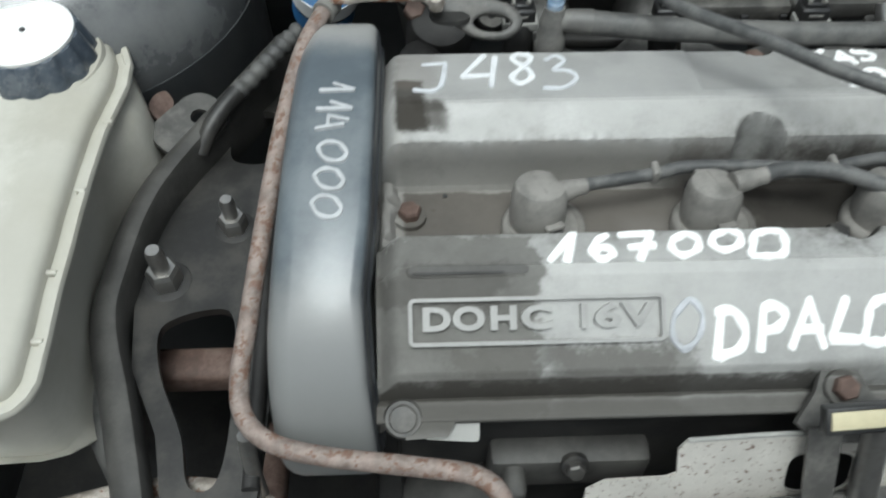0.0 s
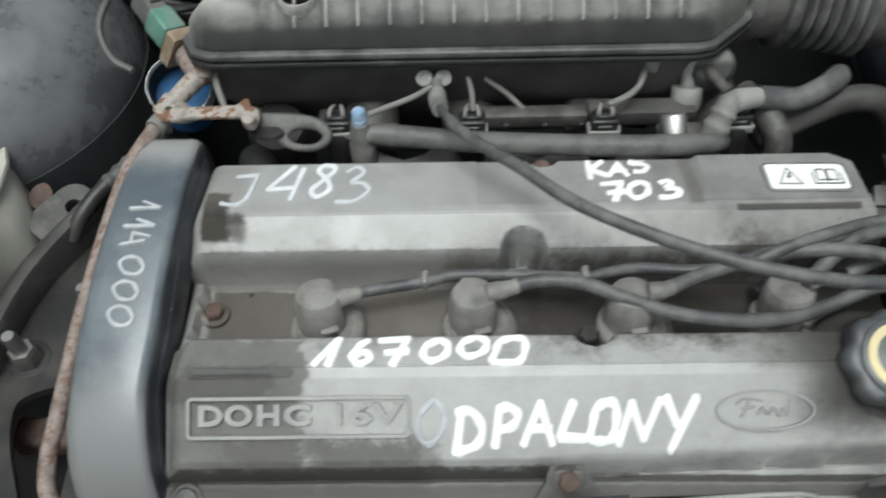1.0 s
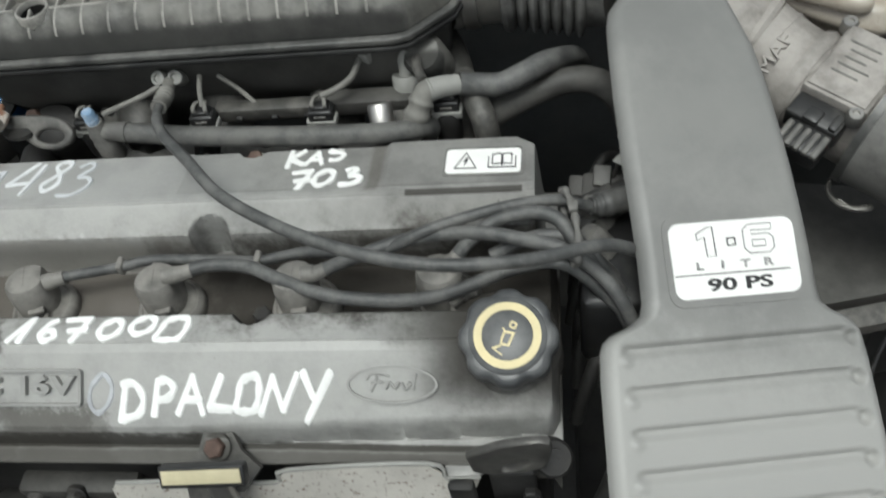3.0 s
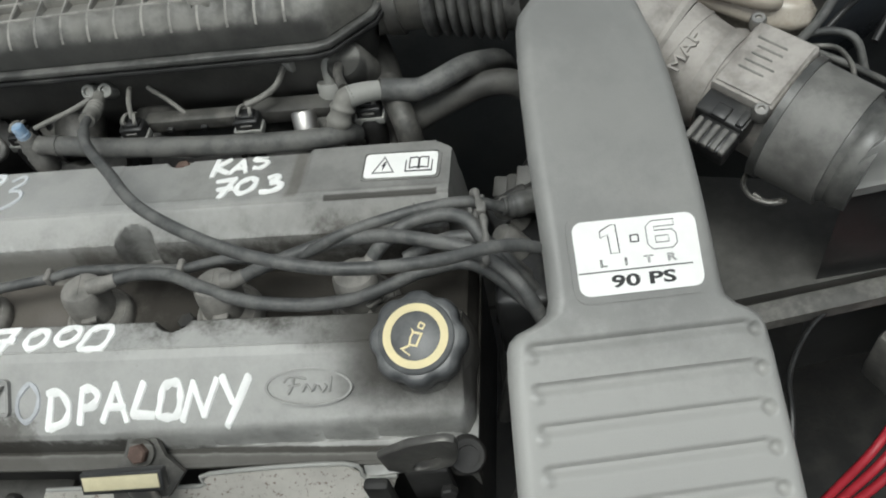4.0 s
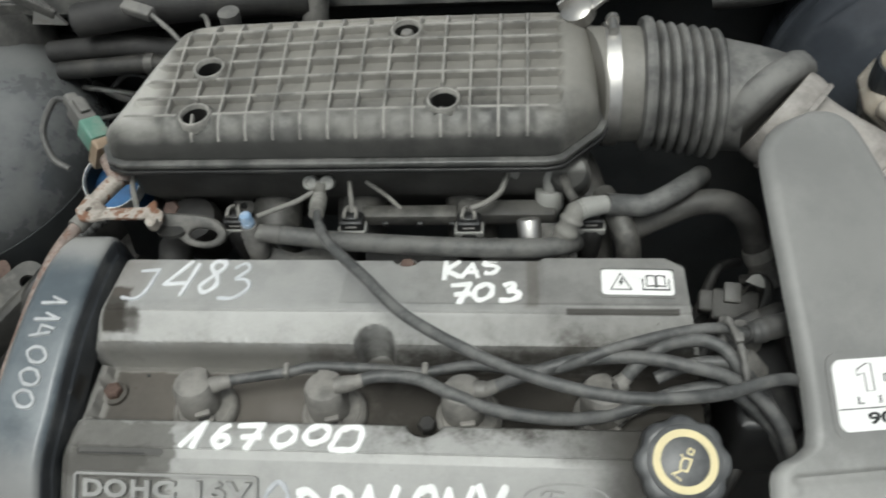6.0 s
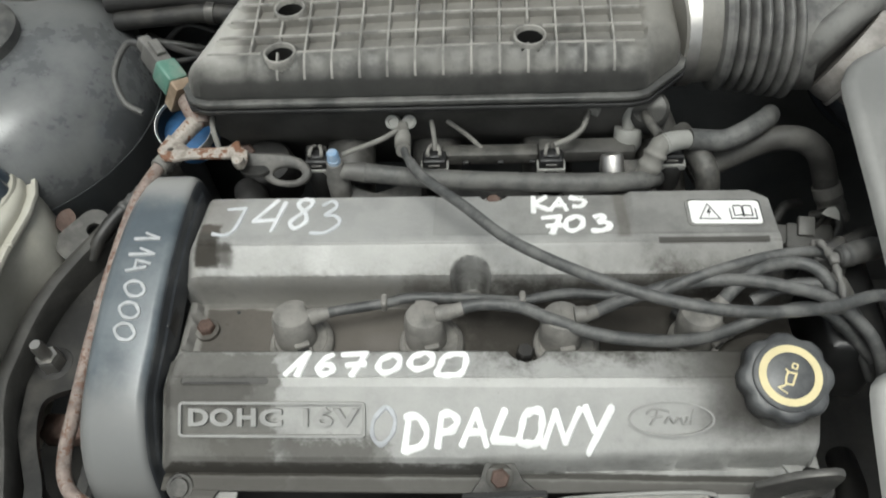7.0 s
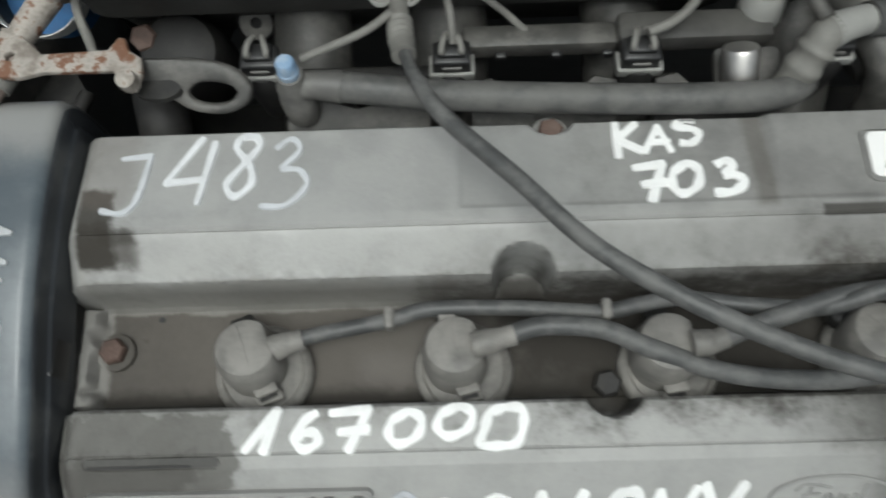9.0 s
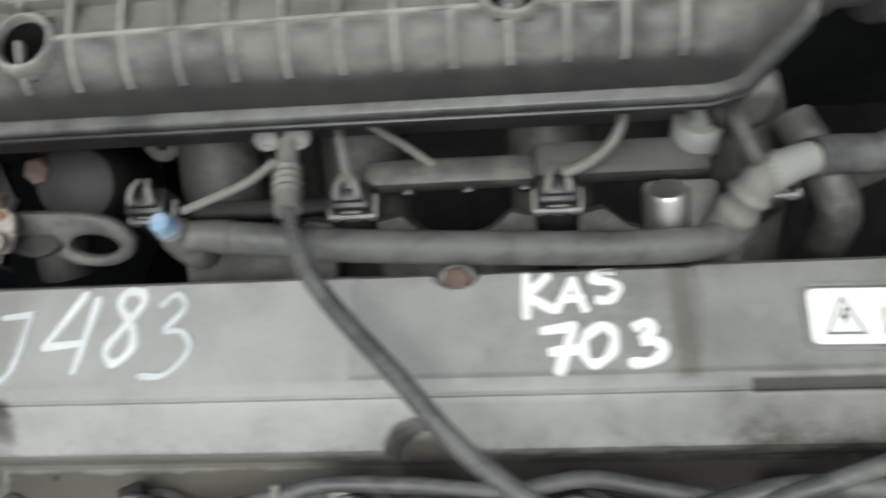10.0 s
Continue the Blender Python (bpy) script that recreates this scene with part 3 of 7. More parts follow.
COVER_Z = (0.8120, 0.8145, 0.8165, 0.8152, 0.8155, 0.8300, 0.8345, 0.8588, 0.8591, 0.8609, 0.8602, 0.8610, 0.8604, 0.8588, 0.8440, 0.8380, 0.8384, 0.8415, 0.8650, 0.8705, 0.8790, 0.8798, 0.8788, 0.8802, 0.8796, 0.8715, 0.8680)


def cover_z(x, y):
    """The cover's top: two sloping banks with a valley for the plugs between them."""
    taper = 0.0078 * min(1.0, max(0.0, (x - 0.175) / 0.200)) * (1 - ease(y, 0.184, 0.212)) * ease(y, 0.1655, 0.1745)
    z = float(np.interp(y - taper, COVER_Y, COVER_Z))
    z += 0.0035 * ease(x, 0.284, 0.289) * max(0.0, min(1.0, (y - 0.316) / 0.040))
    for cx, cy, r, low in ((0.2125, 0.2440, 0.0105, 0.839), (0.177, 0.2890, 0.0122, 0.841), (0.1925, 0.3660, 0.0095, 0.856)):
        d = math.hypot(x - cx, y - cy)
        z = min(z, low + (z - low) * ease(d, r - 0.0015, r + 0.002)) if z > low else z
    if x < -0.004 and 0.240 < y < 0.2895:
        rag = 0.0050 * noise.noise(Vector((x * 120, y * 150, 1.0)))
        crust = 0.0009 * noise.noise(Vector((x * 420, y * 420, 5.0)))
        z = max(z, 0.8465 + crust - 0.0090 * ease(x + rag, -0.0165, -0.0105) - 0.006 * (1 - ease(x, -0.0225, -0.0190)))
    if y > 0.288 or y < 0.243:
        z -= 0.0130 * (1 - ease(x, -0.0225, -0.0090)) ** 1.6
    if y > 0.318:
        z -= 0.0009 * ease(x, 0.1500, 0.1512)
    z -= 0.0011 * ease(x, 0.298, 0.304) * (1 - ease(x, 0.370, 0.376)) * ease(y, 0.3095, 0.3110) * (1 - ease(y, 0.3150, 0.3165))
    z -= 0.020 * ease((x - 0.3860) + 0.60 * (0.1840 - y), 0.0, 0.0045) if y < 0.20 else 0.0
    edge = 0.3815 if y > 0.29 else 0.3885
    z -= (0.045 if y > 0.29 else 0.016) * ease(x, edge, edge + 0.0045)
    z -= 0.025 * ease((x - 0.3727) + 1.37 * (y - 0.3584), 0.0, 0.0050) if y > 0.33 else 0.0
    if 0.2850 < y < 0.2935:
        z += 0.0009 * noise.noise(Vector((x * 330, y * 330, 7.0))) * (1 - ease(x, 0.12, 0.24))
    if x < 0.020:
        z += 0.0004 * noise.noise(Vector((x * 260, y * 260, 3.0))) * (1 - ease(x, -0.004, 0.006))
    return z


cover = thing("cylinder_head_cover", (0.19, 0.26, 0.80), "dusty grey cast valve cover with white marker writing", "engine cover")
cover_xs = steps_between(-0.0225, 0.393, 0.0013)
cover_ys = steps_between(0.166, 0.362, 0.0013, COVER_Y)
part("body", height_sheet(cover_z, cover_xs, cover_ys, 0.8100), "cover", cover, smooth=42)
part("flange", plate([(-0.0235, 0.1645), (0.2000, 0.1645), (0.3850, 0.1690), (0.3945, 0.1760), (0.3945, 0.3630), (-0.0235, 0.3630)], 0.0032, pose(0, 0, 0.8098), bevel=0.0008), "cover", cover)
part("gasket", box(0.187, 0.2665, 0.8030, 0.406, 0.183, 0.013, 0.001), "shade_black", cover, "black cover gasket")

# raised frame with lettering, slots and the oval emblem on the front bank
front_turn = math.degrees(math.atan2(0.8592 - 0.8340, 0.2150 - 0.1775))


def on_front(x, y, lift=0.0, spin=0.0):
    return Matrix.Translation((x, y, cover_z(x, y) + lift)) @ Matrix.Rotation(radians(front_turn), 4, 'X') @ Matrix.Rotation(radians(spin), 4, 'Z')


def frame_ring(w, h, r, edge, thick, m, n=5):
    return plate(rounded(w, h, r, n), thick, m, [rounded(w - 2 * edge, h - 2 * edge, max(0.0008, r - edge), n)])


part("lettering_frame", frame_ring(0.1190, 0.0222, 0.003, 0.0018, 0.0040, on_front(0.0523, 0.1983, -0.0012)), "cover_clean", cover)
for ch, x0, wide in (("D", -0.0005, 0.0122), ("O", 0.0137, 0.0138), ("H", 0.0308, 0.0118), ("C", 0.0455, 0.0130), ("1", 0.0705, 0.0072), ("6", 0.0785, 0.0130), ("V", 0.0925, 0.0140)):
    unit = {"D": 0.66, "O": 0.74, "H": 0.64, "C": 0.62, "1": 0.40, "6": 0.52, "V": 0.62}[ch]
    printed(ch, 0.0150, on_front(x0 + wide / 2, 0.1984, 0.0) @ Matrix.Diagonal((wide / (0.0150 * unit), 0.98, 1, 1)), "cover_clean", cover, "embossed_letter", 0.0030, bold=0.0006)
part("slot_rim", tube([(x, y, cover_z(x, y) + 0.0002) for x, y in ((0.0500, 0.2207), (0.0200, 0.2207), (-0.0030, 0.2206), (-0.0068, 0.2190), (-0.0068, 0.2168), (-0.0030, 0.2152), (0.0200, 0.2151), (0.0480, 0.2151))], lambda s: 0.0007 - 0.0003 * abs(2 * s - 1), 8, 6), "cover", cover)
# Dark plates laid on the cover stand in for a shaded, grimy groove.
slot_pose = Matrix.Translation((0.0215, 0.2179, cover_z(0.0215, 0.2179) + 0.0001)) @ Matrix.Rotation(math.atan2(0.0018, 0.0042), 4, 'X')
part("slot", plate(rounded(0.0560, 0.0042, 0.0020, 3), 0.0004, slot_pose), "runner", cover, "narrow dark plate for a shaded, grimy groove")
part("slot_shade", plate(rounded(0.0430, 0.0012, 0.0005, 2), 0.0003, slot_pose @ Matrix.Translation((-0.005, -0.0014, 0.0004))), "dark", cover)
part("badge_oval", plate([(0.0262 * math.cos(a), 0.0110 * math.sin(a)) for a in (2 * math.pi * k / 40 for k in range(40))], 0.0026, on_front(0.2998, 0.1997, -0.0012),
     [[(0.0248 * math.cos(a), 0.0097 * math.sin(a)) for a in (2 * math.pi * k / 40 for k in range(40))]]), "cover_clean", cover)
emblem = on_front(0.2998, 0.1997, 0.0002)
part("badge_relief", join(*[tube([emblem @ Vector((x, y, 0)) for x, y in line], 0.0009, 8, 6) for line in (
    [(-0.0150, 0.0020), (-0.0120, 0.0052), (-0.0060, 0.0050), (-0.0010, 0.0038)], [(-0.0085, 0.0045), (-0.0098, 0.0000), (-0.0125, -0.0046)], [(-0.0122, -0.0002), (-0.0050, 0.0008)],
    [(-0.0040, -0.0034), (-0.0012, 0.0004), (0.0016, -0.0030), (0.0044, 0.0006)], [(0.0056, 0.0002), (0.0076, -0.0036), (0.0104, -0.0006), (0.0090, 0.0004)], [(0.0138, 0.0052), (0.0118, -0.0040)])]), "cover_clean", cover)

for place, ax in (((-0.0060, 0.2680, 0.8405), (0, 0, 1)), ((0.1950, 0.1690, 0.8275), (0, -0.55, 0.85)), ((0.1925, 0.3590, 0.8620), (0, 0, 1)), ((0.2125, 0.2480, 0.8405), (0, 0, 1))):
    hidden = 0.17 < place[0] < 0.22 and 0.2 < place[1] < 0.3
    hex_bolt(place, ax, 0.0105, 0.0065, 0.0 if hidden else 0.0085, "dark" if hidden else "rust_red", cover, "bolt", "cover")
part("bolt_tab", plate([(-0.022, -0.014), (-0.012, -0.024), (0.016, -0.024), (0.026, -0.010), (0.014, 0.000), (0.009, 0.010), (-0.009, 0.010), (-0.012, 0.000)], 0.004, facing((0.1950, 0.1705, 0.8215), (0, -0.55, 0.85))), "rail_grey", cover)
corner_lug = part("corner_lug", lathe([(0.0095, -0.012), (0.0095, 0.0), (0.0085, 0.0012), (0.0068, 0.0012), (0.0068, -0.001), (0.0060, -0.001), (0.0060, 0.0030), (0.0, 0.0034)], 24, facing((-0.0108, 0.1665, 0.8125), (0, -0.5, 0.87))), "rail_grey", cover)
# Flat black disc stands in for a small dark hole.
part("drain_hole", plate(circle(0, 0, 0.0014, 12), 0.0004, pose(0.0130, 0.2830, 0.8386)), "ink", cover)
part("corner_tab", plate([(-0.004, -0.006), (0.016, -0.005), (0.024, 0.008), (0.0, 0.008)], 0.006, facing((-0.006, 0.1655, 0.8060), (0, -0.45, 0.89))), "cover", cover)
part("right_lug", lathe([(0.011, -0.010), (0.011, 0.0), (0.0095, 0.0015), (0.006, 0.0015), (0.006, 0.005), (0.0, 0.005)], 22, facing((0.389, 0.168, 0.818), (0.2, -0.5, 0.87))), "dark", cover)

part("end_rib", plate([(0.3700, 0.1830), (0.3810, 0.1830), (0.3880, 0.1700), (0.3790, 0.1690)], 0.0075, pose(0, 0, 0.8100), bevel=0.0010), "cover_clean", cover)
part("end_tab", plate([(0.3255, 0.1705), (0.3530, 0.1715), (0.3545, 0.1640), (0.3435, 0.1592), (0.3290, 0.1592)], 0.0030, pose(0, 0, 0.8080), bevel=0.0006), "cover_clean", cover, "pale worn corner tab")

engine = thing("engine_block", (0.19, 0.26, 0.38), "grimy dark metal engine block below the cover", "engine")
part("head_casting", box(0.185, 0.264, 0.70, 0.400, 0.176, 0.188, 0.006), "shade_black", engine)
part("block_casting", box(0.185, 0.264, 0.50, 0.44, 0.26, 0.24, 0.01), "shade_black", engine)
part("sump", box(0.185, 0.264, 0.34, 0.36, 0.20, 0.09, 0.02), "shade_black", engine)

# white marker words on the cover: character, corner x, corner y, width, height
WORDS = [
    ("thin_paint", 0.0028, [("J", -0.0030, 0.3200, 0.0165, 0.0300), ("3", 0.0655, 0.3210, 0.0190, 0.0350)]),
    ("chalk_paint", 0.0036, [("4", 0.0232, 0.3240, 0.0180, 0.0335), ("8", 0.0487, 0.3270, 0.0140, 0.0318)]),
    ("white_paint", 0.0036, [("K", 0.2183, 0.3415, 0.0125, 0.0180), ("A", 0.2320, 0.3438, 0.0120, 0.0128), ("S", 0.2450, 0.3468, 0.0120, 0.0130)]),
    ("white_paint", 0.0042, [("7", 0.2255, 0.3190, 0.0125, 0.0182), ("0", 0.2405, 0.3222, 0.0130, 0.0150), ("3", 0.2580, 0.3220, 0.0135, 0.0160)]),
    ("white_paint", 0.0043, [("1", 0.0600, 0.2212, 0.0140, 0.0170), ("6", 0.0790, 0.2220, 0.0122, 0.0150), ("7", 0.0945, 0.2212, 0.0160, 0.0165),
                             ("0", 0.1180, 0.2232, 0.0145, 0.0130), ("0", 0.1380, 0.2258, 0.0155, 0.0122), ("Q", 0.1562, 0.2216, 0.0180, 0.0155)]),
    ("blue_paint", 0.0027, [("O", 0.1150, 0.1850, 0.0150, 0.0190)]),
    ("white_paint", 0.0043, [("D", 0.1345, 0.1812, 0.0155, 0.0185), ("P", 0.1555, 0.1840, 0.0135, 0.0170), ("A", 0.1718, 0.1848, 0.0160, 0.0178), ("L", 0.1900, 0.1862, 0.0165, 0.0165),
                             ("Q", 0.2070, 0.1862, 0.0140, 0.0165), ("N", 0.2222, 0.1848, 0.0210, 0.0185), ("Y", 0.2425, 0.1820, 0.0200, 0.0225)]),
]
for mat_name, stroke, chars in WORDS:
    for ch, x0, y0, w, h in chars:
        part("marker_character", marker_strokes(ch, (x0, y0), (w, 0.0), (0.06 * h, h), stroke, cover_z), mat_name, cover, "white paint-marker character" if mat_name != "blue_paint" else "faded pale marker character")

# warning label on the raised end of the rear bank
label_turn = math.degrees(math.atan2(0.8725 + 0.0037 - 0.8795, 0.3600 - 0.3175))
label_pose = Matrix.Translation((0.3495, 0.3375, cover_z(0.3495, 0.3375) + 0.0004)) @ Matrix.Rotation(radians(label_turn), 4, 'X') @ Matrix.Rotation(radians(-1.0), 4, 'Z')
sticker = part("warning_label", plate(rounded(0.0470, 0.0215, 0.003), 0.0006, label_pose), "silver", cover, "silver-white rounded warning sticker")
part("label_frame", frame_ring(0.0515, 0.0262, 0.004, 0.0014, 0.0012, label_pose @ Matrix.Translation((0, 0, -0.0004))), "cover", cover)
ink_pose = label_pose @ Matrix.Translation((0.0005, 0, 0.0007)) @ Matrix.Diagonal((0.88, 1, 1, 1))
part("warning_triangle", plate([(-0.0215, -0.0072), (-0.0045, -0.0072), (-0.0130, 0.0080)], 0.0003, ink_pose, [[(-0.0198, -0.0062), (-0.0062, -0.0062), (-0.0130, 0.0062)]]), "grey_ink", sticker)
part("flash_symbol", plate([(-0.0125, 0.0030), (-0.0148, -0.0010), (-0.0132, -0.0010), (-0.0140, -0.0048), (-0.0112, 0.0004), (-0.0127, 0.0004), (-0.0110, 0.0030)], 0.0003, ink_pose), "ink", sticker)
part("book_symbol", join(
    *[plate([(s * x, y) for x, y in ((0.0, -0.0048), (0.0, 0.0050), (0.0020, 0.0064), (0.0072, 0.0056), (0.0072, -0.0042), (0.0020, -0.0036))][::s], 0.0003, ink_pose @ Matrix.Translation((0.0129, 0, 0)),
            [[(s * x, y) for x, y in ((0.0008, -0.0030), (0.0008, 0.0044), (0.0022, 0.0054), (0.0064, 0.0048), (0.0064, -0.0034), (0.0020, -0.0026))][::s]]) for s in (-1, 1)],
    plate([(-0.0100, 0.0030), (-0.0092, 0.0030), (-0.0092, -0.0060), (0.0092, -0.0060), (0.0092, 0.0030), (0.0100, 0.0030), (0.0100, -0.0070), (-0.0100, -0.0070)], 0.0003, ink_pose @ Matrix.Translation((0.0129, 0, 0)))), "ink", sticker)


# ---- oil filler cap ----
cap_axis = (0.0, -0.30, 0.95)
cap_pose = facing((0.3665, 0.2200, 0.8560), cap_axis)
part("filler_neck", join(lathe([(0.0360, -0.030), (0.0350, -0.016), (0.0335, -0.0075), (0.0315, -0.0055), (0.0280, -0.0050)], 40, facing((0.3600, 0.2200, 0.8540), cap_axis)), lathe([(0.0285, -0.016), (0.0280, -0.004), (0.024, 0.000), (0.022, 0.003)], 32, cap_pose)), "cover", cover)
oil_cap = thing("oil_filler_cap", (0.3665, 0.2200, 0.8560), "black lobed oil filler cap with cream ring and oil-can symbol", "filler cap")


def lobed(radius, depth, z_list, lobes=8, sides=96):
    rings = []
    for r_scale, z in z_list:
        rings.append([Vector(((radius * r_scale - depth * (0.5 - 0.5 * math.cos(lobes * a)) ** 2) * math.cos(a), (radius * r_scale - depth * (0.5 - 0.5 * math.cos(lobes * a)) ** 2) * math.sin(a), z))
                      for a in (2 * math.pi * k / sides for k in range(sides))])
    return loft(rings)


part("grip", moved(lobed(0.0276, 0.0024, [(0.93, 0.001), (1.0, 0.004), (1.0, 0.013), (0.97, 0.0160), (0.90, 0.0175), (0.80, 0.0178)]), cap_pose), "cap_grey", oil_cap)
part("crown", lathe([(0.0212, 0.0170), (0.0212, 0.0195), (0.0202, 0.0202), (0.0, 0.0202)], 48, cap_pose), "cap_grey", oil_cap)
part("ring_print", plate(circle(0, 0, 0.0183, 48), 0.0004, cap_pose @ Matrix.Translation((0, 0, 0.0203)), [circle(0, 0, 0.0139, 48)]), "yellow", oil_cap, "cream yellow printed ring")
can_pose = cap_pose @ Matrix.Translation((0, 0, 0.0204)) @ Matrix.Rotation(radians(-27), 4, 'Z') @ Matrix.Diagonal((1.15, 1.05, 1, 1))
part("oil_can_symbol", join(
    plate([(-0.0022, 0.0016), (0.0028, 0.0030), (0.0032, -0.0050), (-0.0010, -0.0062), (-0.0022, -0.0020)], 0.0004, can_pose, [[(-0.0012, 0.0006), (0.0018, 0.0016), (0.0021, -0.0042), (-0.0004, -0.0048), (-0.0012, -0.0018)]]),
    plate(rounded(0.0034, 0.0036, 0.0006, 2), 0.0004, can_pose @ Matrix.Translation((0.0004, 0.0060, 0)), [rounded(0.0017, 0.0019, 0.0004, 2)]),
    plate([(-0.0010, -0.0060), (-0.0040, -0.0095), (0.0020, -0.0108), (0.0020, -0.0100), (-0.0022, -0.0092), (0.0000, -0.0064)], 0.0004, can_pose),
    plate([(-0.0022, 0.0010), (-0.0036, 0.0022), (-0.0030, 0.0028), (-0.0018, 0.0018)], 0.0004, can_pose)), "yellow", oil_cap)


# ---- timing belt cover ----
timing = thing("timing_belt_cover", (-0.045, 0.25, 0.70), "satin black plastic timing belt cover with marker digits", "belt cover")
TIM_Y = (0.3810, 0.3790, 0.3730, 0.3620, 0.330, 0.290, 0.250, 0.215, 0.190, 0.172, 0.160, 0.155, 0.157, 0.170)
TIM_Z = (0.835, 0.866, 0.8815, 0.8880, 0.8915, 0.8890, 0.8790, 0.8660, 0.8520, 0.8340, 0.8100, 0.7880, 0.7720, 0.7600)


def timing_sections(shape, steps=6):
    line = smooth_path([(0, y, z) for y, z in zip(TIM_Y, TIM_Z)], steps)
    out = []
    for i, q in enumerate(line):
        way = (line[min(i + 1, len(line) - 1)] - line[max(i - 1, 0)]).normalized()
        nrm = Vector((0, way.z, -way.y))
        if nrm.z < 0 and abs(way.z) < 0.9:
            nrm = -nrm
        if nrm.y > 0 and q.y < 0.2:
            nrm = -nrm
        left = float(np.interp(q.y, (0.17, 0.19, 0.24, 0.30, 0.37), (-0.0735, -0.0730, -0.0700, -0.0660, -0.0625)))
        right = float(np.interp(q.y, (0.155, 0.172, 0.206, 0.24, 0.30, 0.36), (-0.0215, -0.0245, -0.0262, -0.0225, -0.0202, -0.0195)))
        out.append([q + nrm * h + Vector((x + 0.0672 + left if x < -0.04 else x + 0.0246 + right, 0, 0)) for x, h in shape])
    return out


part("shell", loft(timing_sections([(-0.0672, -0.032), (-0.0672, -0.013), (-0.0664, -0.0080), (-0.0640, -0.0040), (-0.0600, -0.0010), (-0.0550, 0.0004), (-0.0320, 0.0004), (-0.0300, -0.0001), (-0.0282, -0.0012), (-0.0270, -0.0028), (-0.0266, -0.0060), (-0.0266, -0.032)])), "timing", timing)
# Side wall from the shoulder down, in a darker plastic than the shell.
part("edge_flange", loft(timing_sections([(-0.0268, -0.033), (-0.0268, -0.0030), (-0.0262, -0.0034), (-0.0256, -0.0060), (-0.0252, -0.0110), (-0.0246, -0.0122), (-0.0240, -0.0126), (-0.0236, -0.0140), (-0.0234, -0.033)])), "cap_black", timing, "dark side wall and edge against the valve cover")
# Black block in place of the dark notch between the two covers.
part("clip", box(-0.0235, 0.2700, 0.8600, 0.0060, 0.034, 0.016, 0.002), "black", timing)


TIM_LINE = smooth_path([(0, y, z) for y, z in zip(TIM_Y, TIM_Z)], 6)


def timing_z(x, y):
    return float(np.interp(-y, [-q.y for q in TIM_LINE], [q.z for q in TIM_LINE])) + 0.0006


for ch, x0, y0, wide, high in (("i", -0.0490, 0.3130, 0.0062, 0.0165), ("i", -0.0500, 0.3005, 0.0060, 0.0165), ("h", -0.0500, 0.2920, 0.0080, 0.0150),
                               ("0", -0.0487, 0.2770, 0.0112, 0.0136), ("0", -0.0500, 0.2628, 0.0112, 0.0136), ("0", -0.0510, 0.2492, 0.0112, 0.0136)):
    part("marker_character", marker_strokes(ch, (x0, y0), (0.0, -wide), (high, 0.0), 0.0023, timing_z), "grey_paint", timing, "thin white paint-marker character")


# ---- ignition leads with their plug boots ----
def ignition_lead(x, y, path, label, radius=0.0041, turn=0.0, tab=False):
    t = thing("ignition_lead", (x, y, 0.838), label, "spark plug lead", "ignition leads")
    boot = part("skirt", lathe([(0.0215, 0.0), (0.0218, 0.0045), (0.0208, 0.0075), (0.0185, 0.0088), (0.0172, 0.0075), (0.0120, 0.0075)], 40, facing((x + 0.002, y - 0.0015, 0.8380), (0, 0.05, 1))), "boot", t)
    cap_m = Matrix.Translation((x - 0.0012, y + 0.001, 0.8390)) @ Matrix.Rotation(radians(-9), 4, 'X') @ Matrix.Rotation(radians(turn), 4, 'Z')
    rings = []
    for r, z, cut in ((0.0142, 0.003, 0.0140), (0.0144, 0.013, 0.0120), (0.0143, 0.0210, 0.0105), (0.0137, 0.0258, 0.0102), (0.0122, 0.0287, 0.0098), (0.0085, 0.0300, 0.0080), (0.0040, 0.0304, 0.0040)):
        rings.append([cap_m @ Vector((min(r * math.cos(a), cut), r * math.sin(a), z)) for a in (2 * math.pi * k / 48 for k in range(48))])
    part("cap", loft(rings), "boot", boot, smooth=38)
    part("grip_rib", moved(join(box(0.001, -0.0150, 0.0130, 0.0100, 0.0050, 0.0030, 0.001), box(0.001, -0.0175, 0.0080, 0.0115, 0.0050, 0.0035, 0.001)), cap_m), "boot", boot)
    # Black blocks stand in for the shaded slots below and behind the cap.
    part("grip_slot_shade", moved(box(0.001, -0.0172, 0.0108, 0.0075, 0.0030, 0.0014, 0.0004), cap_m), "shade_black", boot)
    part("rear_gap_shade", moved(box(0.001, 0.0165, 0.0130, 0.0105, 0.0070, 0.0080, 0.0015), cap_m), "shade_black", boot)
    if tab:
        part("grip_tab", moved(box(0.0, 0.0150, 0.0240, 0.0080, 0.0080, 0.0060, 0.0015), cap_m), "boot", boot)
    part("seam_rib", moved(box(-0.0005, 0.001, 0.0316, 0.0008, 0.018, 0.0006, 0.0002), cap_m @ Matrix.Translation((0, 0, -0.0013))), "boot", boot)
    first = Vector(path[0])
    root = Vector((x, y + 0.003, first.z - 0.0005))
    way = (first - root).normalized()
    part("collar", tube([root + way * 0.006, root + way * 0.012, first, first + (Vector(path[1]) - first).normalized() * 0.006], lambda s: 0.0056 - 0.0010 * ease(s, 0.35, 0.8), 14, 8), "boot", boot)
    part("cable", tube([root + way * 0.008] + list(path), radius, 14, 10), "lead", t)
    return t


lead_label = "dusty grey-black spark plug lead with round boot"
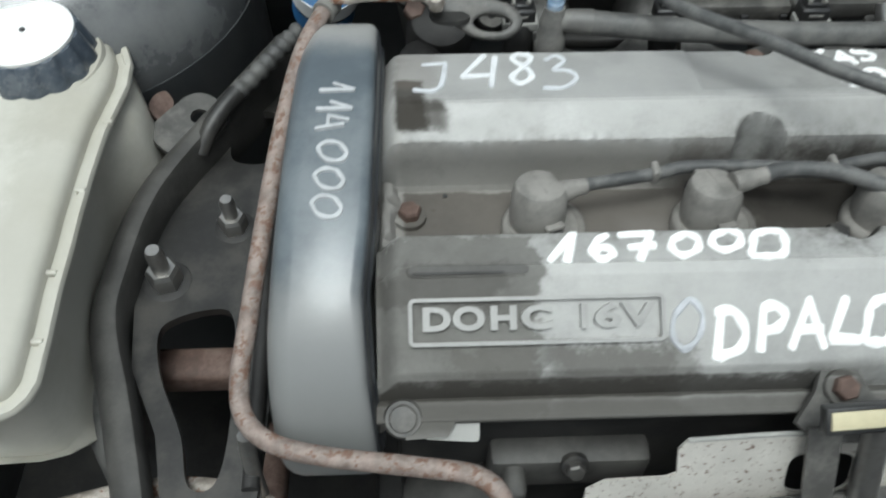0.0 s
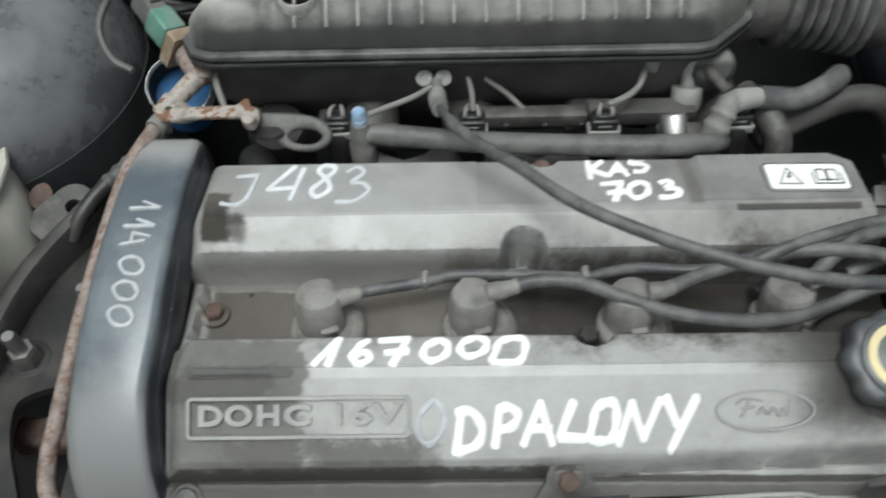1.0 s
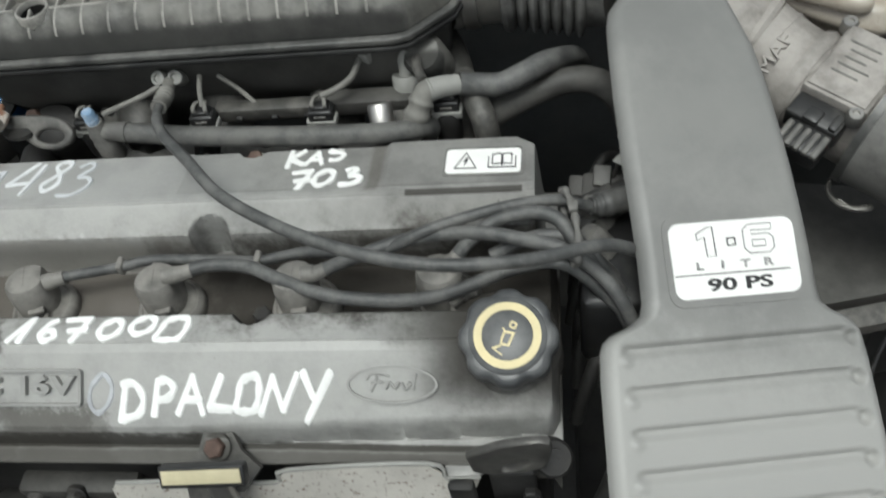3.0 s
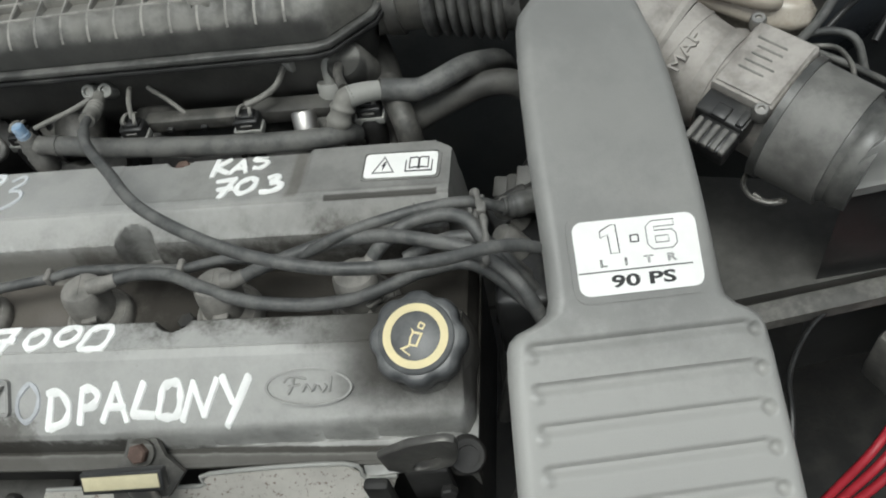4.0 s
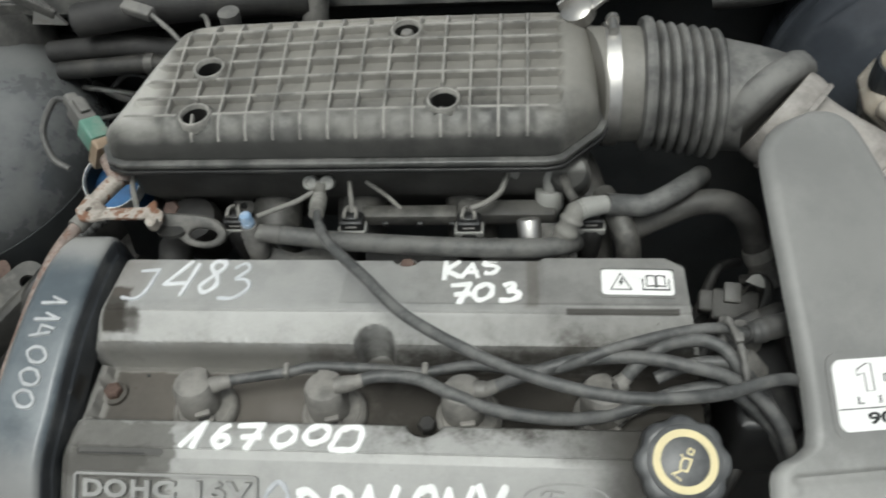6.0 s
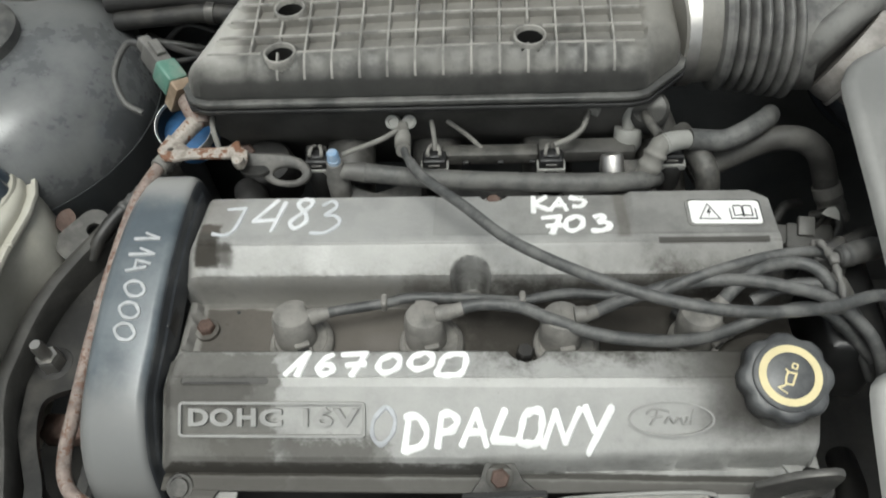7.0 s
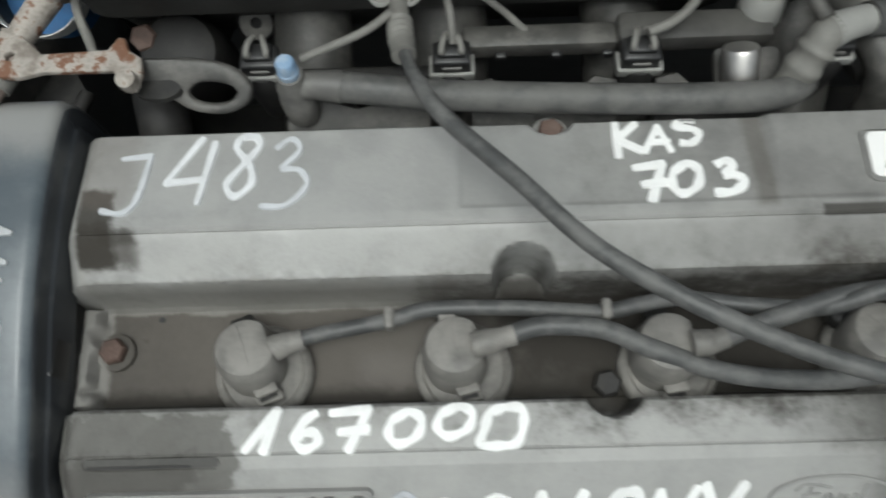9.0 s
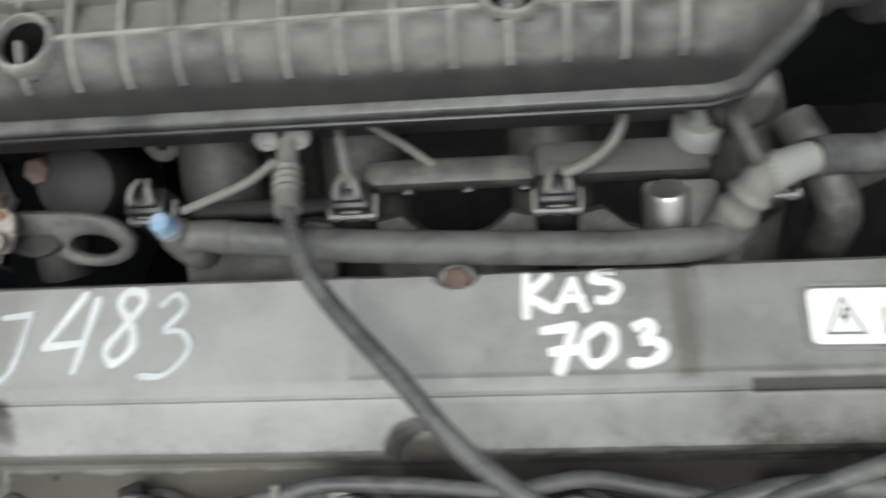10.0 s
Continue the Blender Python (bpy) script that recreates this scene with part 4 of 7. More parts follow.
lead_a = ignition_lead(0.0605, 0.258, [(0.0770, 0.2660, 0.8620), (0.0880, 0.2690, 0.8620), (0.1190, 0.2745, 0.8620), (0.1370, 0.2790, 0.8620), (0.1730, 0.2785, 0.8620), (0.2080, 0.2755, 0.8630), (0.2250, 0.2780, 0.8640), (0.2430, 0.2800, 0.8650), (0.2720, 0.2750, 0.8690), (0.2960, 0.2715, 0.8780), (0.3150, 0.2755, 0.8860), (0.3390, 0.2830, 0.8890), (0.3700, 0.2920, 0.8890), (0.3960, 0.2970, 0.8860), (0.4160, 0.3010, 0.8740), (0.4360, 0.3090, 0.8700)], lead_label + ", running behind the others", 0.0035, 22)
ignition_lead(0.1485, 0.257, [(0.1660, 0.2640, 0.8690), (0.1830, 0.2685, 0.8700), (0.2080, 0.2665, 0.8700), (0.2280, 0.2580, 0.8690), (0.2580, 0.2480, 0.8660), (0.2910, 0.2445, 0.8640), (0.3170, 0.2460, 0.8630), (0.3400, 0.2520, 0.8640), (0.3700, 0.2610, 0.8700), (0.4000, 0.2620, 0.8700), (0.4350, 0.2450, 0.8400)], lead_label, 0.0042, 14, True)
ignition_lead(0.2375, 0.256, [(0.2520, 0.2600, 0.8710), (0.2720, 0.2665, 0.8750), (0.3050, 0.2755, 0.8800), (0.3290, 0.2765, 0.8840), (0.3520, 0.2740, 0.8870), (0.3740, 0.2690, 0.8870), (0.3970, 0.2640, 0.8830), (0.4150, 0.2570, 0.8720), (0.4290, 0.2440, 0.8600), (0.4420, 0.2300, 0.8300)], lead_label, 0.0042, 8)
ignition_lead(0.3255, 0.258, [(0.3340, 0.2650, 0.8720), (0.3420, 0.2715, 0.8800), (0.3530, 0.2790, 0.8850), (0.3640, 0.2850, 0.8865), (0.3815, 0.2880, 0.8865), (0.3950, 0.2830, 0.8860), (0.4040, 0.2720, 0.8800), (0.4180, 0.2600, 0.8620), (0.4400, 0.2420, 0.8200)], lead_label + " beside the oil cap", 0.0043, 40)
for x, y, z in ((0.1195, 0.2750, 0.8625), (0.2110, 0.2760, 0.8640)):
    part("lead_clip", box(x, y, z, 0.0042, 0.0094, 0.0092, 0.0015), "boot", lead_a)
part("coil_boot", tube([(0.4140, 0.3005, 0.8750), (0.4200, 0.3025, 0.8730), (0.4320, 0.3075, 0.8710), (0.4480, 0.3150, 0.8660)], lambda q: 0.0052 + 0.0026 * ease(q, 0.1, 0.4) + 0.0004 * math.sin(q * 30), 16, 8), "rubber", lead_a)
coil_lead = thing("coil_lead", (0.385, 0.277, 0.876), "short dusty rubber lead inside the tied bundle", "ignition lead")
part("cable", tube([(0.3560, 0.2700, 0.8700), (0.3730, 0.2755, 0.8760), (0.3900, 0.2770, 0.8790), (0.4050, 0.2740, 0.8770), (0.4200, 0.2640, 0.8640), (0.4350, 0.2560, 0.8400)], 0.0040, 14, 10), "lead", coil_lead)
tie = thing("cable_tie", (0.400, 0.279, 0.88), "grey plastic tie holding the lead bundle", "cable tie")
part("strap", tube([(0.3975, 0.3030, 0.8860), (0.3990, 0.3010, 0.8905), (0.4015, 0.2930, 0.8925), (0.4040, 0.2830, 0.8915), (0.4055, 0.2720, 0.8890), (0.4060, 0.2600, 0.8850), (0.4050, 0.2570, 0.8780), (0.4025, 0.2640, 0.8730), (0.3995, 0.2820, 0.8740), (0.3980, 0.2970, 0.8790), (0.3975, 0.3030, 0.8860)], lambda s: 0.0022 + 0.0005 * math.sin(s * 60), 8, 8), "grey_plastic", tie)
part("lock", box(0.4035, 0.2855, 0.8935, 0.0055, 0.0070, 0.0045, 0.001), "grey_plastic", tie)

# ---- accelerator cable over the cover ----
throttle = thing("throttle_cable", (0.124, 0.418, 0.89), "grey-black sheathed cable arching over the valve cover", "cable")
part("sheath", tube([(0.1272, 0.3980, 0.8915), (0.1292, 0.3840, 0.8960), (0.1335, 0.3690, 0.9010), (0.1450, 0.3480, 0.9060), (0.1720, 0.3180, 0.9120), (0.2074, 0.2815, 0.9165), (0.2672, 0.2475, 0.9190), (0.3250, 0.2320, 0.9180), (0.3770, 0.2360, 0.9130), (0.4130, 0.2510, 0.9030), (0.4310, 0.2620, 0.8860), (0.4520, 0.2800, 0.8480)], lambda s: 0.0029 if s < 0.20 else 0.0037, 14, 10), "lead", throttle)
part("sock", tube([(0.1260, 0.4140, 0.8900), (0.1265, 0.4040, 0.8905), (0.1272, 0.3940, 0.8920), (0.1288, 0.3820, 0.8960)], lambda q: 0.0044 + 0.0010 * ease(q, 0.25, 0.45) + (0.0007 * math.sin(q * 52) if 0.35 < q < 0.78 else 0.0), 16, 16), "ribbon", throttle)
for side in (-1, 1):
    part("end_knob", lathe([(0.0050, -0.0080), (0.0054, -0.0070), (0.0055, 0.0036), (0.0050, 0.0050), (0.0030, 0.0054), (0.0026, 0.0040), (0.0, 0.0038)], 24, facing((0.1245 + 0.0058 * side, 0.4180, 0.8895), (0.10 * side, -0.70, 0.70)) @ Matrix.Diagonal((1, 1, 1.25, 1))), "pale_cuff", throttle, "pale plated cable-end knob")


# ---- intake plenum with its ribbed lid ----
plenum = thing("intake_plenum", (0.15, 0.48, 0.80), "dusty black plastic intake plenum with ribbed lid", "intake manifold")
PL = [(-0.032, 0.4320), (-0.026, 0.4210), (-0.016, 0.4170), (0.290, 0.4170), (0.300, 0.4195), (0.326, 0.4440), (0.329, 0.4520), (0.329, 0.5380), (0.300, 0.5500), (0.040, 0.5500), (0.015, 0.5440), (0.003, 0.5330)]


def inside_depth(x, y):
    """How far (x, y) lies inside the lid's outline (minus: outside)."""
    best = 1.0
    for (ax, ay), (bx, by) in zip(PL, PL[1:] + PL[:1]):
        best = min(best, ((bx - ax) * (y - ay) - (by - ay) * (x - ax)) / math.hypot(bx - ax, by - ay))
    return best


def lid_top(x, y):
    z = 0.9420 + 0.0075 * ease(y, 0.43, 0.51) + 0.004 * ease(x, 0.0, 0.2) - 0.006 * ease(y, 0.515, 0.55)
    return z


def lid_z(x, y):
    d = max(0.0, inside_depth(x, y))
    t = min(1.0, d / 0.026)
    z = 0.9165 + (lid_top(x, y) - 0.9165) * max(0.0, 1 - (1 - t) ** 2.3) ** 0.46
    return z


LID_HOLES = ((0.0410, 0.4362), (0.043, 0.480), (0.219, 0.443), (0.188, 0.512))
RIB_Y = [0.4365 + 0.0163 * k for k in range(7)]
RIB_X = [0.2770 - 0.0198 * k for k in range(14)]
RIB_HALF = 0.0010


def lid_holed(x, y):
    """The lid with its sunk pockets between ribs: each pocket is deepest at its rear rib."""
    z = lid_z(x, y)
    edge = ease(inside_depth(x, y), 0.0150, 0.0200)
    in_x = ease(x, -0.010, -0.004) * (1 - ease(x, 0.2985, 0.3025))
    col = min(abs(x - c) for c in RIB_X)
    wall_x = ease(col, RIB_HALF * 0.6, RIB_HALF * 1.5)
    if RIB_Y[0] < y < RIB_Y[-1]:
        k = int((y - RIB_Y[0]) / 0.0163)
        v = (y - RIB_Y[k]) / 0.0163
        wall_y = ease(v, 0.06, 0.13) * (1 - ease(v, 0.88, 0.97))
        z -= (0.0016 + 0.0044 * v) * wall_y * wall_x * in_x * edge
    elif y <= RIB_Y[0]:
        z -= 0.0026 * ease(col, RIB_HALF * 0.6, 0.0060) * in_x * ease(y, 0.4180, 0.4230) * (1 - ease(y, 0.4335, 0.4358))
    near = min(math.hypot(x - hx, y - hy) for hx, hy in LID_HOLES)
    if near < 0.0121:
        z = max(z, lid_z(x, y))
    if near < 0.0100:
        z -= 0.050
    return z


def shrink(pts, d):
    out = []
    for i, (x, y) in enumerate(pts):
        (ax, ay), (bx, by) = pts[i - 1], pts[(i + 1) % len(pts)]
        n1 = Vector((-(y - ay), x - ax)).normalized()
        n2 = Vector((-(by - y), bx - x)).normalized()
        n = (n1 + n2).normalized()
        out.append((x + n.x * d / max(0.5, n.dot(n1)), y + n.y * d / max(0.5, n.dot(n1))))
    return out


def outlined_sheet(f, outline, xs, ys):
    """A height sheet over the part of a grid inside an outline: grid points outside are drawn in to its edge."""
    bm = height_sheet(lambda x, y: 0.0, xs, ys)
    for v in bm.verts:
        x, y = v.co.x, v.co.y
        for _ in range(3):
            for (ax, ay), (bx, by) in zip(outline, outline[1:] + outline[:1]):
                L = math.hypot(bx - ax, by - ay)
                d = ((bx - ax) * (y - ay) - (by - ay) * (x - ax)) / L
                if d < 0:
                    x, y = x + (by - ay) / L * d, y - (bx - ax) / L * d
        v.co = (x, y, f(x, y))
    bmesh.ops.remove_doubles(bm, verts=bm.verts, dist=0.00005)
    return bm


lid_xs = steps_between(-0.037, 0.330, 0.0026, [c + o for c in RIB_X for o in (-0.0019, -0.0009, 0.0009, 0.0019)])
lid_ys = steps_between(0.416, 0.551, 0.0026, [c + o for c in RIB_Y for o in (-0.0020, -0.0006, 0.0010, 0.0023)])
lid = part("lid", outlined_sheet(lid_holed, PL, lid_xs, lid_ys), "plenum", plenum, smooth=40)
rim_pose = pose(0, 0, 0.9105)


def rib_runs(spots):
    """Cuts a rib's line of (x, y) spots where it leaves the lid's flat top or meets a hole."""
    runs, run = [], []
    for x, y in spots:
        if inside_depth(x, y) > 0.0165 and x < 0.300 and min(math.hypot(x - hx, y - hy) for hx, hy in LID_HOLES) > 0.0126:
            run.append((x, y))
        else:
            runs.append(run)
            run = []
    return [r for r in runs + [run] if len(r) > 2]


def rib_strip(run, across):
    rings = []
    for x, y in run:
        z, h = lid_z(x, y), 0.0009
        rings.append([(x + across[0] * o, y + across[1] * o, z + dz) for o, dz in ((-h, -0.0040), (-h, 0.0001), (-h * 0.6, 0.0005), (h * 0.6, 0.0005), (h, 0.0001), (h, -0.0040))])
    return loft(rings)


for y in RIB_Y:
    for run in rib_runs([(-0.012 + 0.003 * k, y) for k in range(106)]):
        part("rib", rib_strip(run, (0, 1)), "rib", lid)
for x in RIB_X:
    for run in rib_runs([(x, RIB_Y[0] + 0.0031 * k) for k in range(33)]):
        part("rib", rib_strip(run, (1, 0)), "rib", lid)
for x in RIB_X[:-1]:
    part("rib", rib_strip([(x, 0.4203 + 0.0016 * k) for k in range(11)], (1, 0)), "rib", lid)
part("rim", plate(shrink(PL, -0.0048), 0.0050, rim_pose, bevel=0.0012), "rim", plenum)
part("lower_rim", plate(shrink(PL, -0.0056), 0.0042, pose(0, 0, 0.9050), bevel=0.0012), "black", plenum)
part("lower_body", loft([[(x, y, z) for x, y in shrink(PL, d)] for z, d in ((0.9050, 0.004), (0.870, 0.007), (0.850, 0.020), (0.820, 0.035), (0.800, 0.045))]), "tray", plenum)


for hx, hy in LID_HOLES:
    z = lid_z(hx, hy)
    collar = part("screw_collar", lathe([(0.0120, -0.008), (0.0118, 0.0004), (0.0112, 0.0010), (0.0102, 0.0010), (0.0096, 0.0002), (0.0094, -0.008)], 32, pose(hx, hy, z), True), "rib", lid)
    part("well", lathe([(0.0112, -0.003), (0.0093, -0.003), (0.0093, -0.046), (0.0112, -0.046)], 28, pose(hx, hy, z), True), "shade_black", collar)
    deep = 0.0035 if hy > 0.5 else 0.012 if hx > 0.1 else 0.022
    part("screw", lathe([(0.0048, -0.046), (0.0048, -deep), (0.0038, 0.0015 - deep), (0.0, 0.0015 - deep)], 12, pose(hx, hy, z)), "grey_plastic" if hx > 0.1 else "black", collar)

for k, x in enumerate((0.079, 0.148, 0.235, 0.322)):
    part("runner", tube([(x * 0.9 + 0.01, 0.500, 0.845), (x * 0.97 + 0.003, 0.455, 0.850), (x, 0.415, 0.832), (x, 0.375, 0.790)], 0.0195, 24, 8, 0.9), "rail_grey", plenum)

# ---- corrugated intake hose ----
hose = thing("intake_hose", (0.40, 0.50, 0.85), "dusty black corrugated rubber intake hose with elbow", "air hose")
HX, HY, HZ = 0.338, 0.4985, 0.9080
part("cuff", tube([(0.3200, HY - 0.004, HZ + 0.002), (0.3370, HY, HZ), (0.3640, HY, HZ)], lambda s: 0.0440 - 0.0015 * s, 40, 6), "plenum", hose)
band = part("clamp_band", loft([[(x, HY + r * math.cos(a), HZ + r * math.sin(a)) for a in (2 * math.pi * k / 48 for k in range(48))] for x, r in ((0.3330, 0.0440), (0.3330, 0.0458), (0.3430, 0.0458), (0.3430, 0.0440))]), "bright", hose, "bright steel clamp band")
part("clamp_screw", lathe([(0.0035, -0.008), (0.0035, 0.006), (0.005, 0.006), (0.005, 0.010), (0.0, 0.010)], 12, facing((0.3380, HY + 0.008, HZ + 0.0480), (0, 1, -0.1))), "steel", band)


def bellow_radius(s):
    return 0.0415 + 0.0066 * abs(math.sin(s * 7 * math.pi)) ** 0.7


part("bellows", loft([[(0.3620 + 0.0550 * s, HY - 0.0078 * s + bellow_radius(s) * math.cos(a), HZ - 0.0052 * s + bellow_radius(s) * math.sin(a)) for a in (2 * math.pi * k / 44 for k in range(44))] for s in (j / 84 for j in range(85))]), "hose_rubber", hose)
part("lead_ridge", loft([[(x, HY + r * math.cos(a), HZ + r * math.sin(a)) for a in (2 * math.pi * k / 44 for k in range(44))] for x, r in ((0.3590, 0.044), (0.3605, 0.0485), (0.3640, 0.0500), (0.3675, 0.0485), (0.3690, 0.044))]), "hose_rubber", hose)
part("elbow", tube([(0.4150, HY - 0.0074, HZ - 0.0050), (0.4280, HY - 0.0096, HZ - 0.0056), (0.4400, HY - 0.0130, HZ - 0.0052), (0.4490, HY - 0.0175, HZ - 0.0045), (0.4545, HY - 0.0240, HZ - 0.0060)], lambda s: 0.0412 - 0.0050 * s, 40, 8), "hose_rubber", hose)
ridge_pose = facing((0.4490, HY - 0.0165, HZ - 0.0040), (0.62, -0.76, -0.27))
part("end_ridge", lathe([(0.034, -0.0105), (0.0400, -0.0095), (0.0432, -0.0060), (0.0438, -0.0010), (0.0432, 0.0045), (0.0405, 0.0085), (0.034, 0.0100)], 44, ridge_pose), "hose_rubber", hose)

# ---- air flow meter ----
meter = thing("air_flow_meter", (0.57, 0.40, 0.84), "grey plastic air flow meter with sensor box and plug", "air flow meter")
FLOW = [(0.4540, 0.4770, 0.9010), (0.4830, 0.4560, 0.8880), (0.5236, 0.4365, 0.8720), (0.5480, 0.4155, 0.8620), (0.5970, 0.3740, 0.8530), (0.6400, 0.3375, 0.8480), (0.6800, 0.3030, 0.8420)]


def flow_tube(s0, s1, radius, sides=40):
    """A stretch of the meter's pipe between two shares of its length."""
    line = smooth_path(FLOW, 12)
    n = len(line) - 1
    return tube([line[k] for k in range(round(s0 * n), round(s1 * n) + 1)], radius, sides, 0)


part("pale_cuff", flow_tube(0.02, 0.085, lambda s: 0.0366 + 0.0010 * math.sin(s * math.pi)), "pale_pipe", meter)
part("cuff_edge", flow_tube(0.08, 0.10, 0.0382), "pale_pipe", meter)
part("inlet_pipe", flow_tube(0.09, 0.34, 0.0300), "pale_pipe", meter)
part("inlet_ring", flow_tube(0.325, 0.350, lambda s: 0.0335 + 0.0015 * math.sin(s * math.pi)), "pale_pipe", meter)
part("body_pipe", flow_tube(0.345, 0.67, 0.0330), "pale_pipe", meter)
part("body_ring", flow_tube(0.385, 0.400, 0.0338), "pale_pipe", meter)
part("collar", flow_tube(0.51, 0.540, lambda s: 0.0345 + 0.0018 * math.sin(s * math.pi)), "pale_pipe", meter)
mark_n = Vector((-0.30, -0.36, 1.0)).normalized()
mark_x = Vector((0.66, 0.74, 0.45))
mark_x = (mark_x - mark_n * mark_x.dot(mark_n)).normalized()
mark_pose = Matrix.Translation((0.5315, 0.4035, 0.8915)) @ Matrix((mark_x, mark_n.cross(mark_x), mark_n)).transposed().to_4x4()
printed("MAF", 0.0132, mark_pose @ Matrix.Diagonal((1.15, 0.95, 1, 1)), "pale_pipe", meter, "moulded_lettering", 0.0010)
part("outlet_rim", flow_tube(0.655, 0.672, 0.0425), "rim", meter, "dark rim of the outlet")
part("outlet_flange", flow_tube(0.668, 0.775, lambda s: 0.0408 - 0.0010 * s), "outlet", meter)
part("outlet", flow_tube(0.770, 0.840, lambda s: 0.0362 - 0.0015 * s + 0.0012 * math.sin(s * 12)), "rim", meter)
e1 = Vector((0.76, -0.645, -0.07)).normalized()
e3 = Vector((-0.05, -0.20, 0.97))
e2 = e3.cross(e1).normalized()
e3 = e1.cross(e2).normalized()
box_pose = Matrix.Translation((0.5785, 0.3900, 0.8805)) @ Matrix((e1, e2, e3)).transposed().to_4x4()
sensor = part("sensor_box", moved(join(box(0, 0, 0.0, 0.042, 0.055, 0.020, 0.0025), box(0.0, 0.0, 0.0105, 0.038, 0.050, 0.002, 0.001)), box_pose), "pale_pipe", meter, "square dusty sensor box")
for k in range(5):
    part("print_bar", moved(box(-0.004 + 0.002 * (k % 2), 0.014 - k * 0.006, 0.0116, 0.020 - 0.003 * (k % 3), 0.0013, 0.0006), box_pose), "grey_plastic", sensor)
part("shadow_gap", moved(box(0.0, -0.001, -0.0125, 0.046, 0.060, 0.006, 0.001), box_pose), "black", sensor)
for x, y in ((0.016, -0.0300), (-0.022, 0.0270)):
    part("screw", lathe([(0.0052, -0.004), (0.0052, 0.003), (0.0040, 0.0045), (0.0024, 0.0045), (0.0020, 0.0030), (0.0, 0.0030)], 18, box_pose @ Matrix.Translation((x, y, 0.0070))), "steel", sensor)
plug = part("plug", moved(join(box(-0.003, -0.036, -0.004, 0.034, 0.018, 0.016, 0.002), box(-0.004, -0.040, 0.0045, 0.010, 0.010, 0.004, 0.001), box(0.010, -0.038, 0.0045, 0.005, 0.012, 0.004, 0.001), box(-0.001, -0.054, -0.006, 0.028, 0.020, 0.014, 0.002)), box_pose), "black", meter, "black electrical plug")
for k in range(5):
    part("plug_rib", moved(box(-0.0125 + k * 0.0058, -0.056, 0.0010, 0.0040, 0.0170, 0.0045, 0.0012), box_pose), "grey_plastic", plug)
for places in (((0.6080, 0.4120, 0.8790), (0.6150, 0.4080, 0.8830), (0.6270, 0.4070, 0.8800), (0.6340, 0.3970, 0.8740), (0.6330, 0.3850, 0.8680), (0.6260, 0.3860, 0.8640), (0.6230, 0.3950, 0.8680)), ((0.5800, 0.3660, 0.8260), (0.5720, 0.3580, 0.8250), (0.5670, 0.3480, 0.8240), (0.5700, 0.3370, 0.8240), (0.5790, 0.3310, 0.8240), (0.5880, 0.3310, 0.8240), (0.5900, 0.3350, 0.8210), (0.5800, 0.3360, 0.8190), (0.5730, 0.3420, 0.8200))):
    part("spring_clip", tube(places, 0.0017, 8, 6), "eye_steel", meter)

# ---- air filter box and tray ----
air_box = thing("air_filter_box", (0.75, 0.27, 0.55), "black plastic air filter housing beside the engine", "air filter box")
BOX_PLAN = [(0.6160, 0.3170), (0.6700, 0.3240), (0.9000, 0.3700), (0.9000, 0.4700), (0.7450, 0.4680)]
part("housing", loft([[(x, y, z) for x, y in shrink(BOX_PLAN, d)] for z, d in ((0.600, 0.010), (0.750, 0.003), (0.838, 0.002), (0.846, 0.004))]), "black", air_box)
part("lid_panel", loft([[(x, y, z + (x - 0.616) * 0.10) for x, y in shrink(BOX_PLAN, d)] for z, d in ((0.842, -0.001), (0.850, -0.002), (0.853, 0.001), (0.870, 0.002), (0.878, 0.005), (0.882, 0.012))]), "duct", air_box, "grey lid corner")
tray = thing("battery_tray", (0.70, 0.40, 0.735), "flat dusty dark grey panel beside the intake duct", "panel")
part("panel", loft([[(x, y, z) for x, y in ((0.535, 0.300), (0.700, 0.332), (0.900, 0.370), (0.900, 0.400), (0.660, 0.405), (0.525, 0.425))] for z in (0.735, 0.748)]), "tray", tray)
part("lip", loft([[(x, 0.296 + (x - 0.55) * 0.21, 0.7485), (x, 0.2945 + (x - 0.55) * 0.21, 0.7500), (x, 0.2870 + (x - 0.55) * 0.21, 0.7490), (x, 0.2810 + (x - 0.55) * 0.21, 0.7460), (x, 0.2795 + (x - 0.55) * 0.21, 0.7380), (x, 0.282 + (x - 0.55) * 0.21, 0.736), (x, 0.295 + (x - 0.55) * 0.21, 0.742)] for x in (0.535, 0.60, 0.70, 0.90)]), "rail_grey", tray, "grey pressed steel lip")

# red and black cables by the battery
cables = thing("battery_cable", (0.66, 0.23, 0.66), "bundle of red battery cables with plated lug", "battery cable")
for k in range(3):
    part("red_lead", tube([(0.712 + 0.004 * k, 0.279 - 0.006 * k, 0.702), (0.6860 + 0.004 * k, 0.2560 - 0.0062 * k, 0.700), (0.6640 + 0.005 * k, 0.2340 - 0.0065 * k, 0.698), (0.6430 + 0.005 * k, 0.2120 - 0.0065 * k, 0.692), (0.606, 0.185 - 0.006 * k, 0.64)], 0.0031, 10, 6), "red", cables)
part("lug", lathe([(0.005, -0.008), (0.006, 0.0), (0.006, 0.010), (0.004, 0.012)], 14, facing((0.6720, 0.2600, 0.704), (1, 0.9, 0.1)) @ Matrix.Diagonal((0.7, 0.7, 0.8, 1))), "steel", cables)
thin = thing("thin_cable", (0.62, 0.25, 0.72), "thin black cable looping by the battery", "cable")
